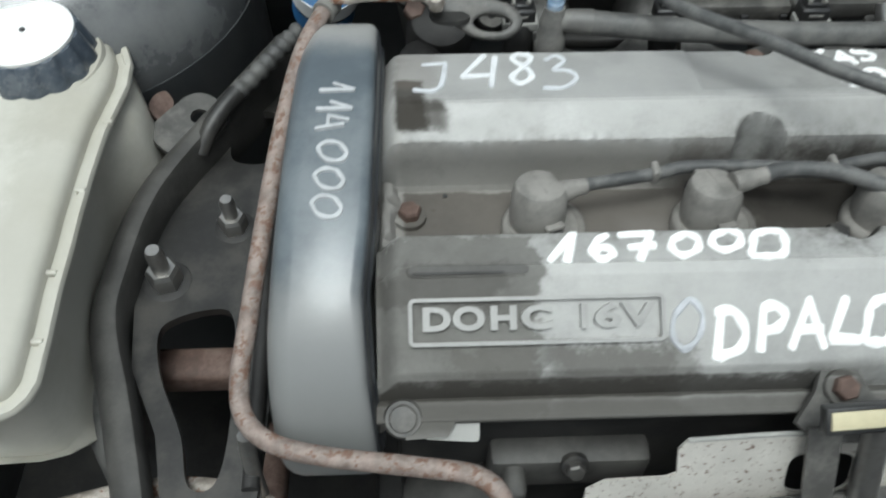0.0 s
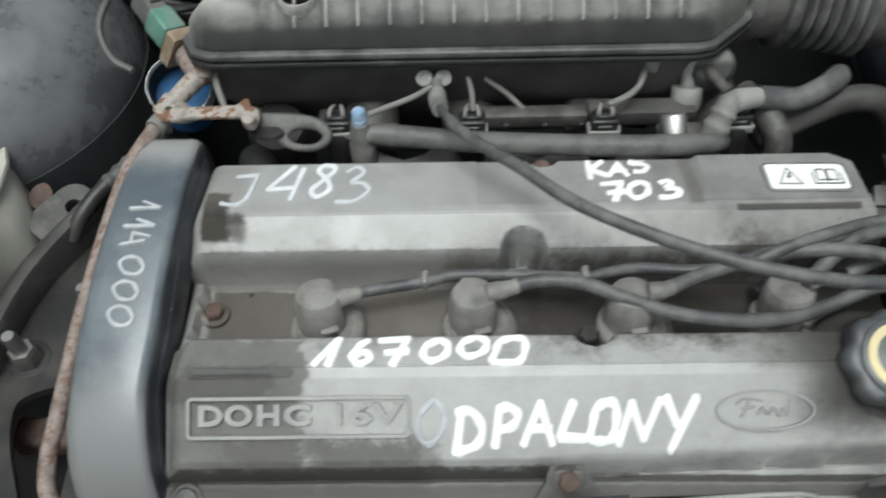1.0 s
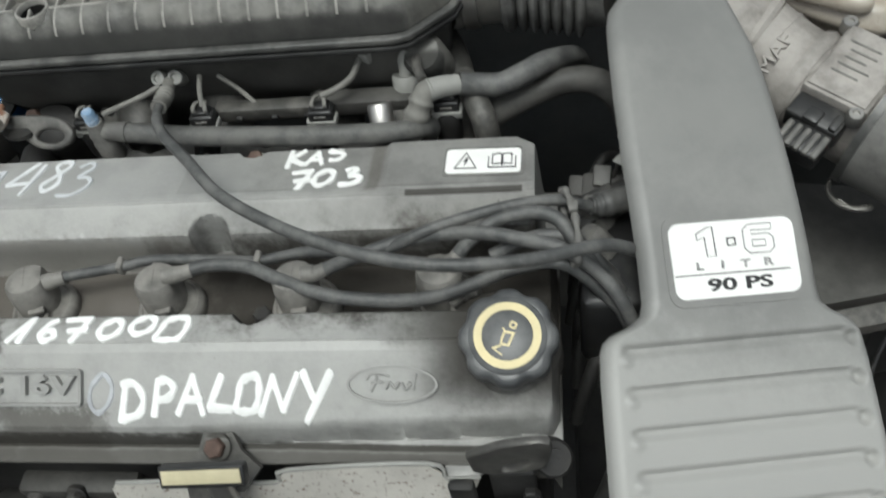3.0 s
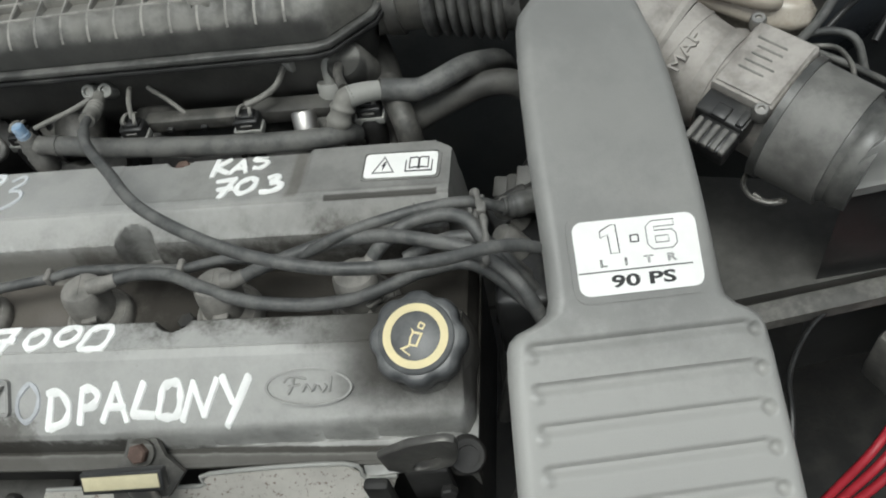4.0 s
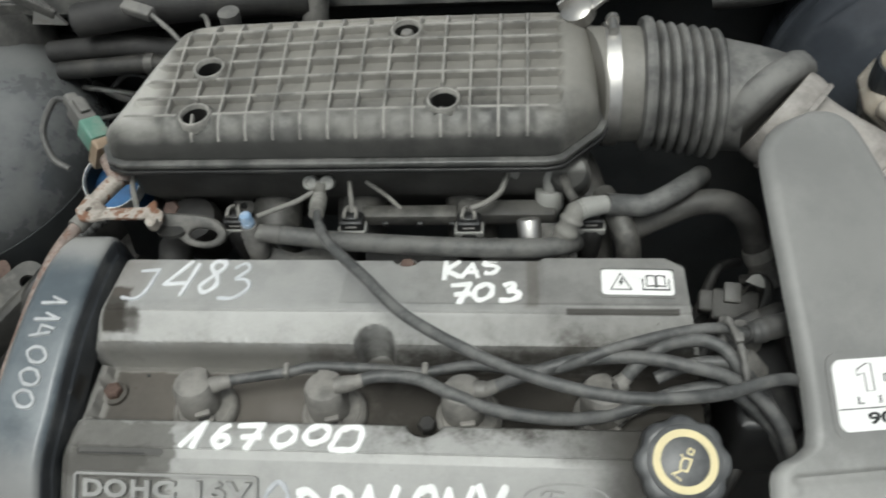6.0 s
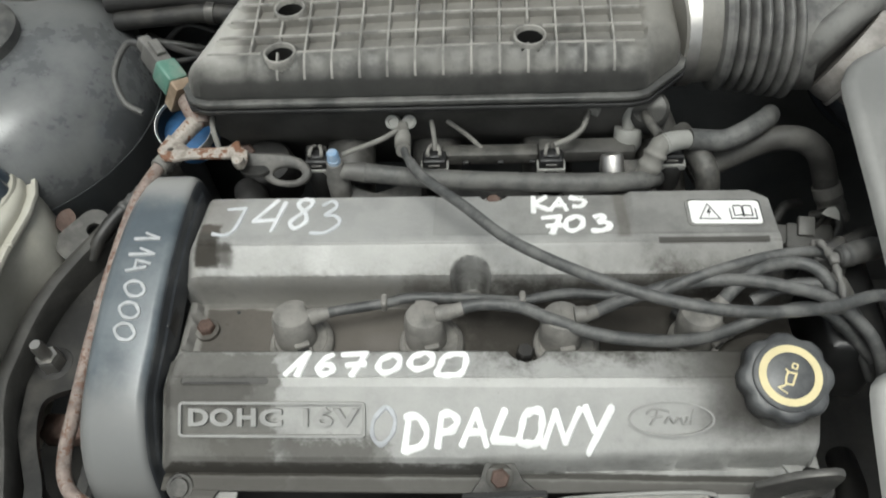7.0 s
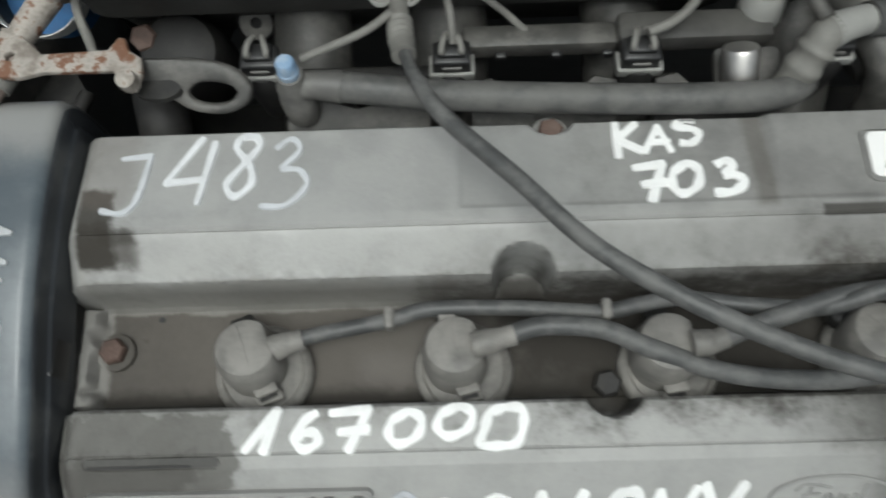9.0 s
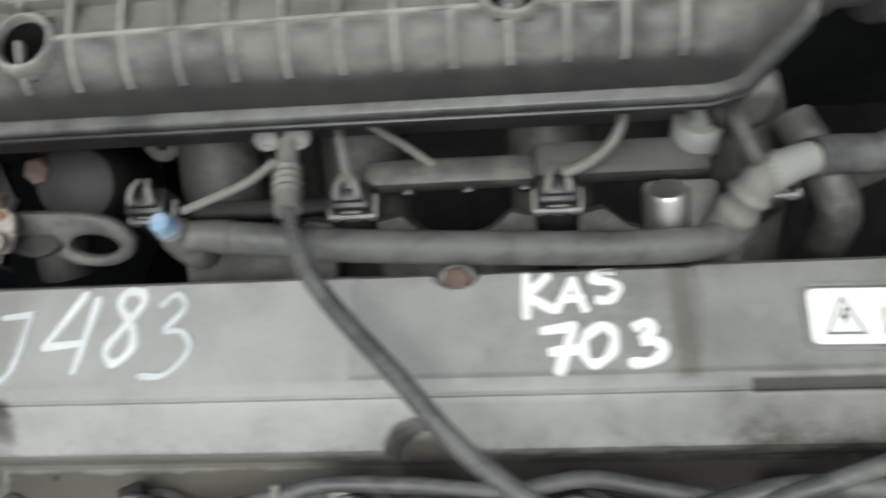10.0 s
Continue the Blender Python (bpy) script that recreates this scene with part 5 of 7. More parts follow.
part("wire", tube([(0.580, 0.150, 0.700), (0.5870, 0.214, 0.740), (0.5930, 0.2530, 0.740), (0.6160, 0.2900, 0.740), (0.646, 0.3080, 0.740), (0.677, 0.3150, 0.740), (0.710, 0.315, 0.735), (0.760, 0.305, 0.70)], 0.0018, 8, 8), "black", thin)
relay = thing("relay_box", (0.72, 0.24, 0.66), "pale grey box by the battery cables", "relay")
part("case", moved(join(box(0, 0, 0, 0.050, 0.040, 0.060, 0.006), box(0, 0, 0.031, 0.042, 0.032, 0.004, 0.001)), pose(0.700, 0.298, 0.672, 0, 0, 35)), "grey_plastic", relay)

# ---- moulded intake duct with the engine badge ----
duct = thing("intake_duct", (0.485, 0.30, 0.60), "matt grey moulded plastic intake duct with silver badge", "air duct")


PU, PV, PN = Vector((0.96778, 0.18502, -0.17079)), Vector((-0.08726, 0.88269, 0.46179)), Vector((0.23619, -0.43201, 0.87039))
PLANE = Matrix.Translation((0.4893, 0.2600, 0.8758)) @ Matrix((PU, PV, PN)).transposed().to_4x4()
DUCT_B = (-0.210, -0.115, -0.060, -0.0450, -0.0400, -0.0360, -0.0320, -0.0270, -0.0200, 0.0, 0.060, 0.100, 0.130, 0.148, 0.160, 0.172, 0.180, 0.1855, 0.1885, 0.1900)
DUCT_L = (-0.085, -0.0825, -0.0800, -0.0785, -0.0765, -0.0720, -0.0610, -0.0540, -0.0520, -0.0515, -0.0515, -0.0495, -0.0465, -0.0440, -0.0405, -0.0310, -0.0200, -0.0070, 0.0020, 0.0080)
DUCT_R = (0.078, 0.0740, 0.0710, 0.0690, 0.0660, 0.0610, 0.0540, 0.0490, 0.0478, 0.0472, 0.0452, 0.0440, 0.0422, 0.0388, 0.0368, 0.0345, 0.0315, 0.0255, 0.0185, 0.0120)


def duct_n(a, b):
    """The moulding's top over the badge plane: a arched neck that runs into a grooved box."""
    left, right = float(np.interp(b, DUCT_B, DUCT_L)), float(np.interp(b, DUCT_B, DUCT_R))
    h = -0.036 * (max(0.0, b) / 0.19) ** 2
    r = 0.0085
    d = min(a - left, right - a, (0.1905 - b) * 0.9)
    t = min(1.0, max(0.0, d / r))
    h -= r * (1 - math.sqrt(max(0.0, 1 - (1 - t) ** 2)))
    if b < -0.035:
        step = (-0.0445 - b) / 0.0216
        ph = step - math.floor(step + 0.5)
        groove = ease(abs(ph), 0.02, 0.13) if ph < 0 else ease(ph, 0.02, 0.30)
        inside = ease(a, -0.0700, -0.0640) * (1 - ease(a, 0.0555, 0.0590))
        if step > -0.4:
            h -= 0.0030 * (1 - groove) * inside
            h -= 0.0045 * (1 - ease(math.hypot(a - 0.0605, (ph - 0.16) * 0.0216), 0.0015, 0.0050))
            h += 0.0012 * (1 - ease(math.hypot(a + 0.0665, (ph - 0.25) * 0.0216), 0.001, 0.0045))
    return h


duct_rows = []
for b in steps_between(-0.200, 0.1900, 0.0013):
    left, right = float(np.interp(b, DUCT_B, DUCT_L)), float(np.interp(b, DUCT_B, DUCT_R))
    row = []
    for k in range(81):
        s = 0.5 - 0.5 * math.cos(math.pi * k / 80)
        a = left + (right - left) * (0.55 * s + 0.45 * k / 80)
        row.append(PLANE @ Vector((a, b, duct_n(a, b))))
    low = -0.034 - 0.036 * (max(0.0, b) / 0.19) ** 2
    row += [PLANE @ Vector((right - 0.006, b, low)), PLANE @ Vector((right - 0.020, b, low - 0.006)), PLANE @ Vector((left + 0.034, b, low - 0.006)), PLANE @ Vector((left + 0.024, b, low))]
    duct_rows.append(row)
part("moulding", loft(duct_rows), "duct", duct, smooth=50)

# badge on the duct
BADGE = PLANE @ Matrix.Translation((0, 0, 0.0002))
part("badge_rim", plate(rounded(0.0775, 0.0500, 0.008), 0.0022, BADGE @ Matrix.Translation((0, 0, -0.0017))), "duct", duct)
badge = part("badge", plate(rounded(0.0712, 0.0418, 0.006), 0.0010, BADGE @ Matrix.Translation((0, 0, 0.0004))), "silver", duct, "silver badge with engine size and power")
top = BADGE @ Matrix.Translation((0, 0, 0.0015))
ONE = [(-0.0052, 0.0048), (0.0012, 0.0080), (0.0042, 0.0080), (0.0046, -0.0080), (-0.0004, -0.0080), (-0.0008, 0.0026), (-0.0052, 0.0012)]
SIX = [(0.0085, 0.0080), (-0.0045, 0.0080), (-0.0080, 0.0050), (-0.0080, -0.0050), (-0.0050, -0.0080), (0.0062, -0.0080), (0.0090, -0.0055), (0.0090, 0.0000), (0.0066, 0.0024), (-0.0032, 0.0024), (-0.0032, 0.0046), (0.0085, 0.0046)]
SIX_EYE = [(-0.0032, -0.0008), (0.0044, -0.0008), (0.0044, -0.0044), (-0.0032, -0.0044)]


def drawn_outline(outline, m, r=0.00032):
    """A thin printed line round an outline."""
    return tube([m @ Vector((x, y, 0)) for x, y in outline + outline[:2]], r, 6, 0)


part("outline_digit", drawn_outline(ONE, top @ Matrix.Translation((-0.0150, 0.0098, 0))), "ink", badge)
part("outline_digit", join(drawn_outline(SIX, top @ Matrix.Translation((0.0142, 0.0098, 0))), drawn_outline(SIX_EYE, top @ Matrix.Translation((0.0142, 0.0098, 0)))), "grey_ink", badge)
part("outline_point", plate(rounded(0.0052, 0.0046, 0.0006, 2), 0.0003, top @ Matrix.Translation((-0.0010, 0.0090, 0)), [rounded(0.0038, 0.0032, 0.0004, 2)]), "ink", badge)
for k, ch in enumerate("LITR"):
    printed(ch, 0.0072, top @ Matrix.Translation((-0.0205 + 0.0130 * k, -0.0035, 0)) @ Matrix.Diagonal((1.2, 0.8, 1, 1)), "grey_ink" if k > 1 else "ink", badge, "thin_lettering", outline=0.00022)
part("divider", plate([(-0.0350, -0.0082), (0.0300, -0.0082), (0.0300, -0.0076), (-0.0350, -0.0076)], 0.0003, top), "ink", badge)
printed("90 PS", 0.0116, top @ Matrix.Translation((0.0010, -0.0142, 0)) @ Matrix.Diagonal((1.42, 0.80, 1, 1)), "ink", badge, "lettering", 0.0002, bold=0.00032)

# ---- fuel rail, injectors and hoses behind the cover ----
rail = thing("fuel_rail", (0.21, 0.405, 0.86), "dusty grey fuel rail behind the valve cover", "fuel rail")
part("bar", box(0.190, 0.4060, 0.8660, 0.072, 0.012, 0.011, 0.002), "rail_grey", rail)
part("bar", box(0.262, 0.4085, 0.8660, 0.072, 0.016, 0.013, 0.003), "runner", rail)
part("bar", box(0.104, 0.4000, 0.8480, 0.099, 0.008, 0.008, 0.002), "dark", rail)
for x, y in ((0.172, 0.3995), (0.198, 0.3995), (0.222, 0.3995)):
    part("rail_clip", box(x, y, 0.8640, 0.005, 0.004, 0.004, 0.001), "black", rail)


def injector(x, y, z):
    t = thing("fuel_injector", (x, y, z - 0.030), "black injector plug with grey wire clip", "fuel injector", "fuel injectors")
    part("body", lathe([(0.007, -0.035), (0.009, -0.020), (0.009, -0.004), (0.007, 0.0)], 18, pose(x, y - 0.002, z)), "dark", t)
    hs = part("plug_housing", box(x, y, z + 0.001, 0.0175, 0.0120, 0.0160, 0.0015), "black", t)
    part("wire_clip", join(box(x, y - 0.0068, z - 0.0010, 0.0205, 0.0018, 0.0055, 0.0006), box(x - 0.0096, y - 0.002, z - 0.001, 0.0016, 0.0100, 0.0055, 0.0005), box(x + 0.0096, y - 0.002, z - 0.001, 0.0016, 0.0100, 0.0055, 0.0005)), "pale_cuff", hs, "pale grey clip")
    part("key_rib", box(x, y - 0.0062, z + 0.0050, 0.0085, 0.0016, 0.0018, 0.0004), "grey_plastic", hs)
    part("collar", box(x, y + 0.001, z + 0.0095, 0.0130, 0.0085, 0.0035, 0.001), "black", t)
    for side in (-1, 1):
        part("wire_tail", tube([(x + 0.003 * side, y + 0.001, z + 0.009), (x + 0.0046 * side, y - 0.002, z + 0.0125), (x + 0.0036 * side, y + 0.003, z + 0.0145), (x + 0.002 * side, y + 0.008, z + 0.0120)], 0.0014, 8, 6), "ribbon", t)
    return t


inj = injector(0.0610, 0.3960, 0.8680)
for x, y in ((0.1490, 0.3945), (0.2350, 0.3935), (0.3220, 0.3960)):
    copy_thing(inj, pose(x, y, 0.838))
wire = thing("injector_wire", (0.24, 0.41, 0.88), "pale grey sleeved injector wire", "wire")
part("sleeve", tube([(0.2370, 0.3970, 0.8840), (0.2480, 0.4010, 0.8860), (0.2580, 0.4100, 0.8880), (0.2630, 0.4230, 0.8930)], 0.0023, 8, 8), "ribbon", wire)
part("plug", moved(box(0, 0, 0, 0.0095, 0.0150, 0.0100, 0.0015), facing((0.2690, 0.4270, 0.8950), (0, -0.2, 1), -30)), "pale_cuff", wire, "pale plastic plug")
wire_b = thing("injector_wire", (0.15, 0.41, 0.88), "thin grey injector wire", "wire")
part("sleeve", tube([(0.1500, 0.3970, 0.8800), (0.1490, 0.4060, 0.8880), (0.1470, 0.4180, 0.8900)], 0.0018, 8, 6), "ribbon", wire_b)
part("sleeve", tube([(0.1850, 0.4080, 0.8690), (0.1720, 0.4150, 0.8790), (0.1580, 0.4220, 0.8860)], 0.0018, 8, 6), "ribbon", wire_b)
wire_c = thing("sensor_wire", (0.10, 0.39, 0.89), "pale twin wire to the fuel fitting", "wire")
part("sleeve", tube([(0.0830, 0.3870, 0.8880), (0.0950, 0.3900, 0.8910), (0.1120, 0.3960, 0.8940), (0.1230, 0.4040, 0.8950)], 0.0019, 8, 6), "ribbon", wire_c)

fitting = thing("fuel_hose", (0.078, 0.380, 0.86), "dusty black fuel hose with blue-capped valve", "fuel hose")
part("hose", tube([(0.0960, 0.3785, 0.8780), (0.1200, 0.3760, 0.8770), (0.1490, 0.3730, 0.8760), (0.2230, 0.3695, 0.8745), (0.2720, 0.3680, 0.8750), (0.2950, 0.3700, 0.8740), (0.3060, 0.3770, 0.8690), (0.3110, 0.3850, 0.8600)], 0.0070, 16, 8), "rubber", fitting)
valve = part("valve", lathe([(0.0085, -0.034), (0.0085, -0.018), (0.0072, -0.016), (0.0080, -0.010), (0.0066, -0.006), (0.0058, 0.0)], 20, pose(0.0780, 0.3795, 0.8880)), "grey_plastic", fitting)
part("spigot", tube([(0.0780, 0.3795, 0.8785), (0.0900, 0.3790, 0.8785), (0.1000, 0.3780, 0.8780)], lambda s: 0.0060 + 0.0016 * s, 14, 4), "grey_plastic", valve)
part("cap", lathe([(0.0046, 0.0), (0.0048, 0.0035), (0.0043, 0.0040), (0.0045, 0.0090), (0.0036, 0.0105), (0.0, 0.0108)], 18, pose(0.0780, 0.3795, 0.8880)), "blue", fitting, "small blue plastic cap")

reg = thing("pressure_regulator", (0.285, 0.395, 0.86), "bright plated fuel pressure regulator", "regulator")
part("can", lathe([(0.0072, -0.0115), (0.0090, -0.0105), (0.0090, -0.0060), (0.0084, -0.0055), (0.0084, 0.0090), (0.0074, 0.0105), (0.0, 0.0105)], 26, facing((0.2787, 0.3835, 0.8725), (-0.10, 0.62, 0.75))), "bright", reg)
part("mount", lathe([(0.0048, -0.0130), (0.0060, -0.0110), (0.0098, -0.0040), (0.0104, -0.0030), (0.0104, 0.0100), (0.0098, 0.0108), (0.0052, 0.0104)], 28, facing((0.2933, 0.4165, 0.8680), (0.0, 0.40, 0.92))), "pale_cuff", reg)
part("outlet_pipe", tube([(0.2933, 0.4195, 0.8760), (0.2930, 0.4260, 0.8920), (0.2925, 0.4330, 0.9080)], 0.0050, 14, 4), "pale_cuff", reg)
part("foot", plate(rounded(0.030, 0.020, 0.003), 0.004, facing((0.2860, 0.3900, 0.8590), (0, -0.2, 0.98))), "rail_grey", reg)
elbow = thing("vacuum_hose", (0.32, 0.39, 0.87), "grey rubber hose on a steel elbow with pale cuff", "hose")
part("elbow", tube([(0.2985, 0.3735, 0.8620), (0.3005, 0.3765, 0.8700), (0.3050, 0.3815, 0.8800), (0.3085, 0.3860, 0.8870), (0.3110, 0.3890, 0.8900), (0.3150, 0.3910, 0.8905)], lambda s: 0.0074 + 0.0016 * math.exp(-((s - 0.36) / 0.05) ** 2) + 0.0014 * math.exp(-((s - 0.54) / 0.04) ** 2), 18, 14), "ribbon", elbow)
part("cuff", tube([(0.3120, 0.3895, 0.8903), (0.3210, 0.3940, 0.8890), (0.3325, 0.3985, 0.8862)], lambda s: 0.0078 - 0.0012 * s, 18, 6), "pale_cuff", elbow)
part("clamp", tube([(0.3318, 0.3982, 0.8864), (0.3334, 0.3988, 0.8860)], 0.0076, 16, 2), "shade_black", elbow)
part("hose", tube([(0.3325, 0.3985, 0.8862), (0.3450, 0.4005, 0.8830), (0.3600, 0.4010, 0.8820), (0.3740, 0.4070, 0.8840), (0.3880, 0.4180, 0.8830), (0.3990, 0.4340, 0.8720), (0.4090, 0.4550, 0.8540), (0.4150, 0.4720, 0.8300)], 0.0078, 16, 8), "lead", elbow)
part("spur", tube([(0.3100, 0.3930, 0.8960), (0.3050, 0.4050, 0.8960), (0.3030, 0.4180, 0.8930)], 0.0034, 12, 6), "rail_grey", elbow)
cool = thing("coolant_hose", (0.42, 0.42, 0.82), "dusty black coolant hose with a pale clamp", "hose")
part("hose", tube([(0.3400, 0.3980, 0.8480), (0.3650, 0.4060, 0.8580), (0.3950, 0.4150, 0.8660), (0.4180, 0.4160, 0.8670), (0.4340, 0.4120, 0.8580), (0.4430, 0.4080, 0.8410), (0.4480, 0.4010, 0.8260)], 0.0094, 20, 8), "runner", cool)
part("connector", tube([(0.4470, 0.4025, 0.8290), (0.4520, 0.3960, 0.8180), (0.4580, 0.3860, 0.8050)], lambda q: 0.0102 + 0.0005 * math.sin(q * 22), 18, 10), "rail_grey", cool)
part("clamp", tube([(0.4468, 0.4030, 0.8295), (0.4500, 0.3985, 0.8225)], 0.0108, 20, 3), "ribbon", cool, "pale worn hose clamp")
stub = thing("breather_pipe", (0.335, 0.375, 0.80), "dusty grey breather pipe behind the cover", "pipe")
part("pipe", tube([(0.3520, 0.3760, 0.800), (0.3500, 0.3780, 0.845), (0.3470, 0.3850, 0.8660), (0.3400, 0.4020, 0.8720), (0.3320, 0.4220, 0.8700)], 0.0088, 16, 8), "rail_grey", stub)
part("cap", lathe([(0.015, -0.02), (0.015, 0.012), (0.012, 0.016), (0.0, 0.017)], 22, facing((0.3080, 0.4300, 0.8820), (-0.1, -0.5, 0.8))), "plenum", stub)

# dark clutter between the cover and the duct
rnd = random.Random(5)
loom = thing("wiring_loom", (0.415, 0.32, 0.80), "grimy dark wiring loom between cover and duct", "wiring loom")
for k in range(7):
    y0 = 0.225 + 0.025 * k
    part("strand", tube([(0.400 + rnd.uniform(-0.004, 0.006), y0, 0.740), (0.412 + rnd.uniform(-0.004, 0.004), y0 + 0.018, 0.766 + rnd.uniform(-0.01, 0.018)), (0.428, y0 + 0.040, 0.775 + rnd.uniform(-0.015, 0.012)), (0.450, y0 + 0.060, 0.770)], rnd.uniform(0.003, 0.0055), 9, 6), "shade_black" if k % 2 else "dark", loom)
coil = thing("ignition_coil", (0.43, 0.29, 0.78), "dusty black ignition coil block", "ignition coil")
part("block", box(0.4270, 0.2850, 0.8150, 0.040, 0.075, 0.070, 0.005), "black", coil)
for k in range(3):
    part("tower", lathe([(0.0095, 0.0), (0.0085, 0.016), (0.006, 0.020)], 16, facing((0.4220, 0.265 + 0.022 * k, 0.848), (-0.5, 0.1, 0.85))), "grey_plastic", coil)
throttle_plug = thing("throttle_connector", (0.418, 0.32, 0.84), "dusty grey electrical connector", "connector")
part("shell", moved(join(box(0, 0, 0, 0.020, 0.030, 0.016, 0.003), lathe([(0.0095, 0.0), (0.0095, 0.022), (0.0075, 0.024)], 18, facing((0, 0.014, 0), (0, 1, 0)))), facing((0.4180, 0.3130, 0.8560), (-0.2, -0.3, 0.95), -35)), "mount", throttle_plug)

sensor_plug = thing("crank_sensor_plug", (0.43, 0.36, 0.80), "grimy two-piece electrical plug with a torn pale tag", "connector")
part("shell", moved(join(box(0, 0, 0, 0.034, 0.024, 0.018, 0.003), box(-0.020, 0.002, 0.001, 0.012, 0.016, 0.013, 0.002)), facing((0.4280, 0.3610, 0.8130), (-0.1, -0.35, 0.93), 8)), "runner", sensor_plug)
part("latch", moved(box(0, 0, 0, 0.012, 0.015, 0.006, 0.001), facing((0.4250, 0.3660, 0.8245), (-0.1, -0.35, 0.93), 8)), "grey_plastic", sensor_plug)
part("tag", plate([(-0.0065, -0.002), (-0.002, -0.0035), (0.0065, -0.005), (0.0055, 0.001), (0.002, 0.0045), (-0.003, 0.003)], 0.0012, facing((0.4380, 0.3660, 0.8410), (-0.1, -0.5, 0.86))), "pale_cuff", sensor_plug, "torn pale paper tag")
part("tag_wire", tube([(0.4300, 0.3650, 0.8200), (0.4350, 0.3665, 0.8320), (0.4380, 0.3665, 0.8405)], 0.0016, 8, 5), "mount", sensor_plug)
part("wire", tube([(0.4440, 0.3580, 0.8120), (0.4520, 0.3700, 0.8180), (0.4500, 0.3820, 0.8200), (0.4380, 0.3880, 0.8100)], 0.0042, 10, 8), "mount", sensor_plug)

# ---- lifting bracket, rusty pipe and fittings at the timing end ----
bracket = thing("lifting_bracket", (0.0, 0.38, 0.85), "rusty flat steel bracket with a bolt", "bracket")
part("strip", plate([(-0.0530, 0.3880), (-0.0485, 0.4040), (-0.0420, 0.4020), (-0.0290, 0.3895), (0.0000, 0.3905), (0.0040, 0.3965), (0.0070, 0.3960), (0.0090, 0.3900), (0.0150, 0.3860), (0.0160, 0.3780), (0.0140, 0.3705), (0.0090, 0.3705), (0.0060, 0.3770), (0.0030, 0.3802), (-0.0280, 0.3805), (-0.0380, 0.3780), (-0.0470, 0.3790)][::-1], 0.0036, pose(0, 0, 0.8915), [circle(-0.0430, 0.3890, 0.0022, 12)], bevel=0.0008), "rust_dark", bracket)
part("stud", lathe([(0.0042, -0.004), (0.0046, 0.000), (0.0042, 0.004), (0.0, 0.005)], 12, facing((0.0110, 0.3740, 0.8960), (0, -0.2, 1))), "rust_dark", bracket)
eye_rear = thing("lifting_eye", (0.035, 0.375, 0.86), "dusty steel hook bent into an eye", "lifting eye")
part("hook", plate(closed_curve([(0.0080, 0.0010), (0.0240, 0.0020), (0.0400, 0.0010), (0.0530, -0.0030), (0.0600, -0.0110), (0.0575, -0.0190), (0.0470, -0.0233), (0.0330, -0.0215), (0.0230, -0.0155), (0.0100, -0.0095)]), 0.0056, pose(0, 0.3895, 0.8850, 38), [closed_curve([(0.0320, -0.0130), (0.0360, -0.0095), (0.0430, -0.0089), (0.0510, -0.0110), (0.0530, -0.0145), (0.0490, -0.0177), (0.0410, -0.0183), (0.0345, -0.0165)])], bevel=0.0020), "rail_grey", eye_rear)
part("web", plate(closed_curve([(0.0060, 0.3800), (0.0200, 0.3780), (0.0280, 0.3720), (0.0200, 0.3670), (0.0080, 0.3700)]), 0.0030, pose(0.002, 0.004, 0.8820)), "mount", eye_rear)

# thermostat housing and small fittings below the plenum
stat = thing("thermostat_housing", (0.010, 0.415, 0.82), "grimy cast thermostat housing with a rusty nut", "housing")
part("body", lathe([(0.021, -0.050), (0.021, -0.006), (0.018, 0.002), (0.010, 0.005), (0.0, 0.005)], 30, facing((0.0150, 0.4150, 0.8520), (0.05, -0.35, 0.93))), "dark", stat)
part("outlet_neck", tube([(0.0000, 0.4000, 0.8350), (0.0050, 0.3860, 0.8380), (0.0060, 0.3770, 0.8330)], 0.0130, 18, 6), "dark", stat)
hex_bolt((-0.0009, 0.4228, 0.8527), (0, -0.5, 0.86), 0.0120, 0.0085, 0.0, "rust_red", stat, "nut")
part("sensor_wire", tube([(-0.0190, 0.4220, 0.8940), (-0.0160, 0.4100, 0.8930), (-0.0110, 0.3980, 0.8900), (-0.0070, 0.3870, 0.8870)], 0.0022, 8, 6), "ribbon", stat)
pw = facing((0.0492, 0.4385, 0.8400), (0.0, -0.70, 0.71))
bush = thing("rubber_bush", (0.052, 0.431, 0.84), "black rubber bush with a pale washer", "bush")
part("bush", lathe([(0.0110, -0.020), (0.0110, -0.002), (0.0095, 0.0), (0.0, 0.0)], 24, pw), "shade_black", bush)
part("washer", lathe([(0.0030, 0.0002), (0.0085, 0.0002), (0.0085, 0.0022), (0.0030, 0.0022)], 24, pw, True), "ribbon_dark", bush)
conduit = thing("corrugated_conduit", (-0.11, 0.42, 0.80), "black corrugated wiring conduit along the engine mount", "conduit")
part("sheath", tube([(-0.0560, 0.4850, 0.8180), (-0.0700, 0.4670, 0.8180), (-0.0830, 0.4507, 0.8160), (-0.0935, 0.4377, 0.8130), (-0.1053, 0.4220, 0.8090), (-0.1193, 0.4043, 0.8050)], lambda q: 0.0060 + 0.0008 * math.sin(q * 74), 14, 34), "rubber", conduit)
part("tape", tube([(-0.1180, 0.4060, 0.8053), (-0.1270, 0.3930, 0.8020), (-0.1350, 0.3800, 0.7960), (-0.1410, 0.3700, 0.7860)], lambda s: 0.0064 - 0.0010 * s, 12, 8), "mount", conduit)

pipe = thing("coolant_pipe", (-0.06, 0.25, 0.80), "rust-flecked steel pipe round the timing cover", "pipe")
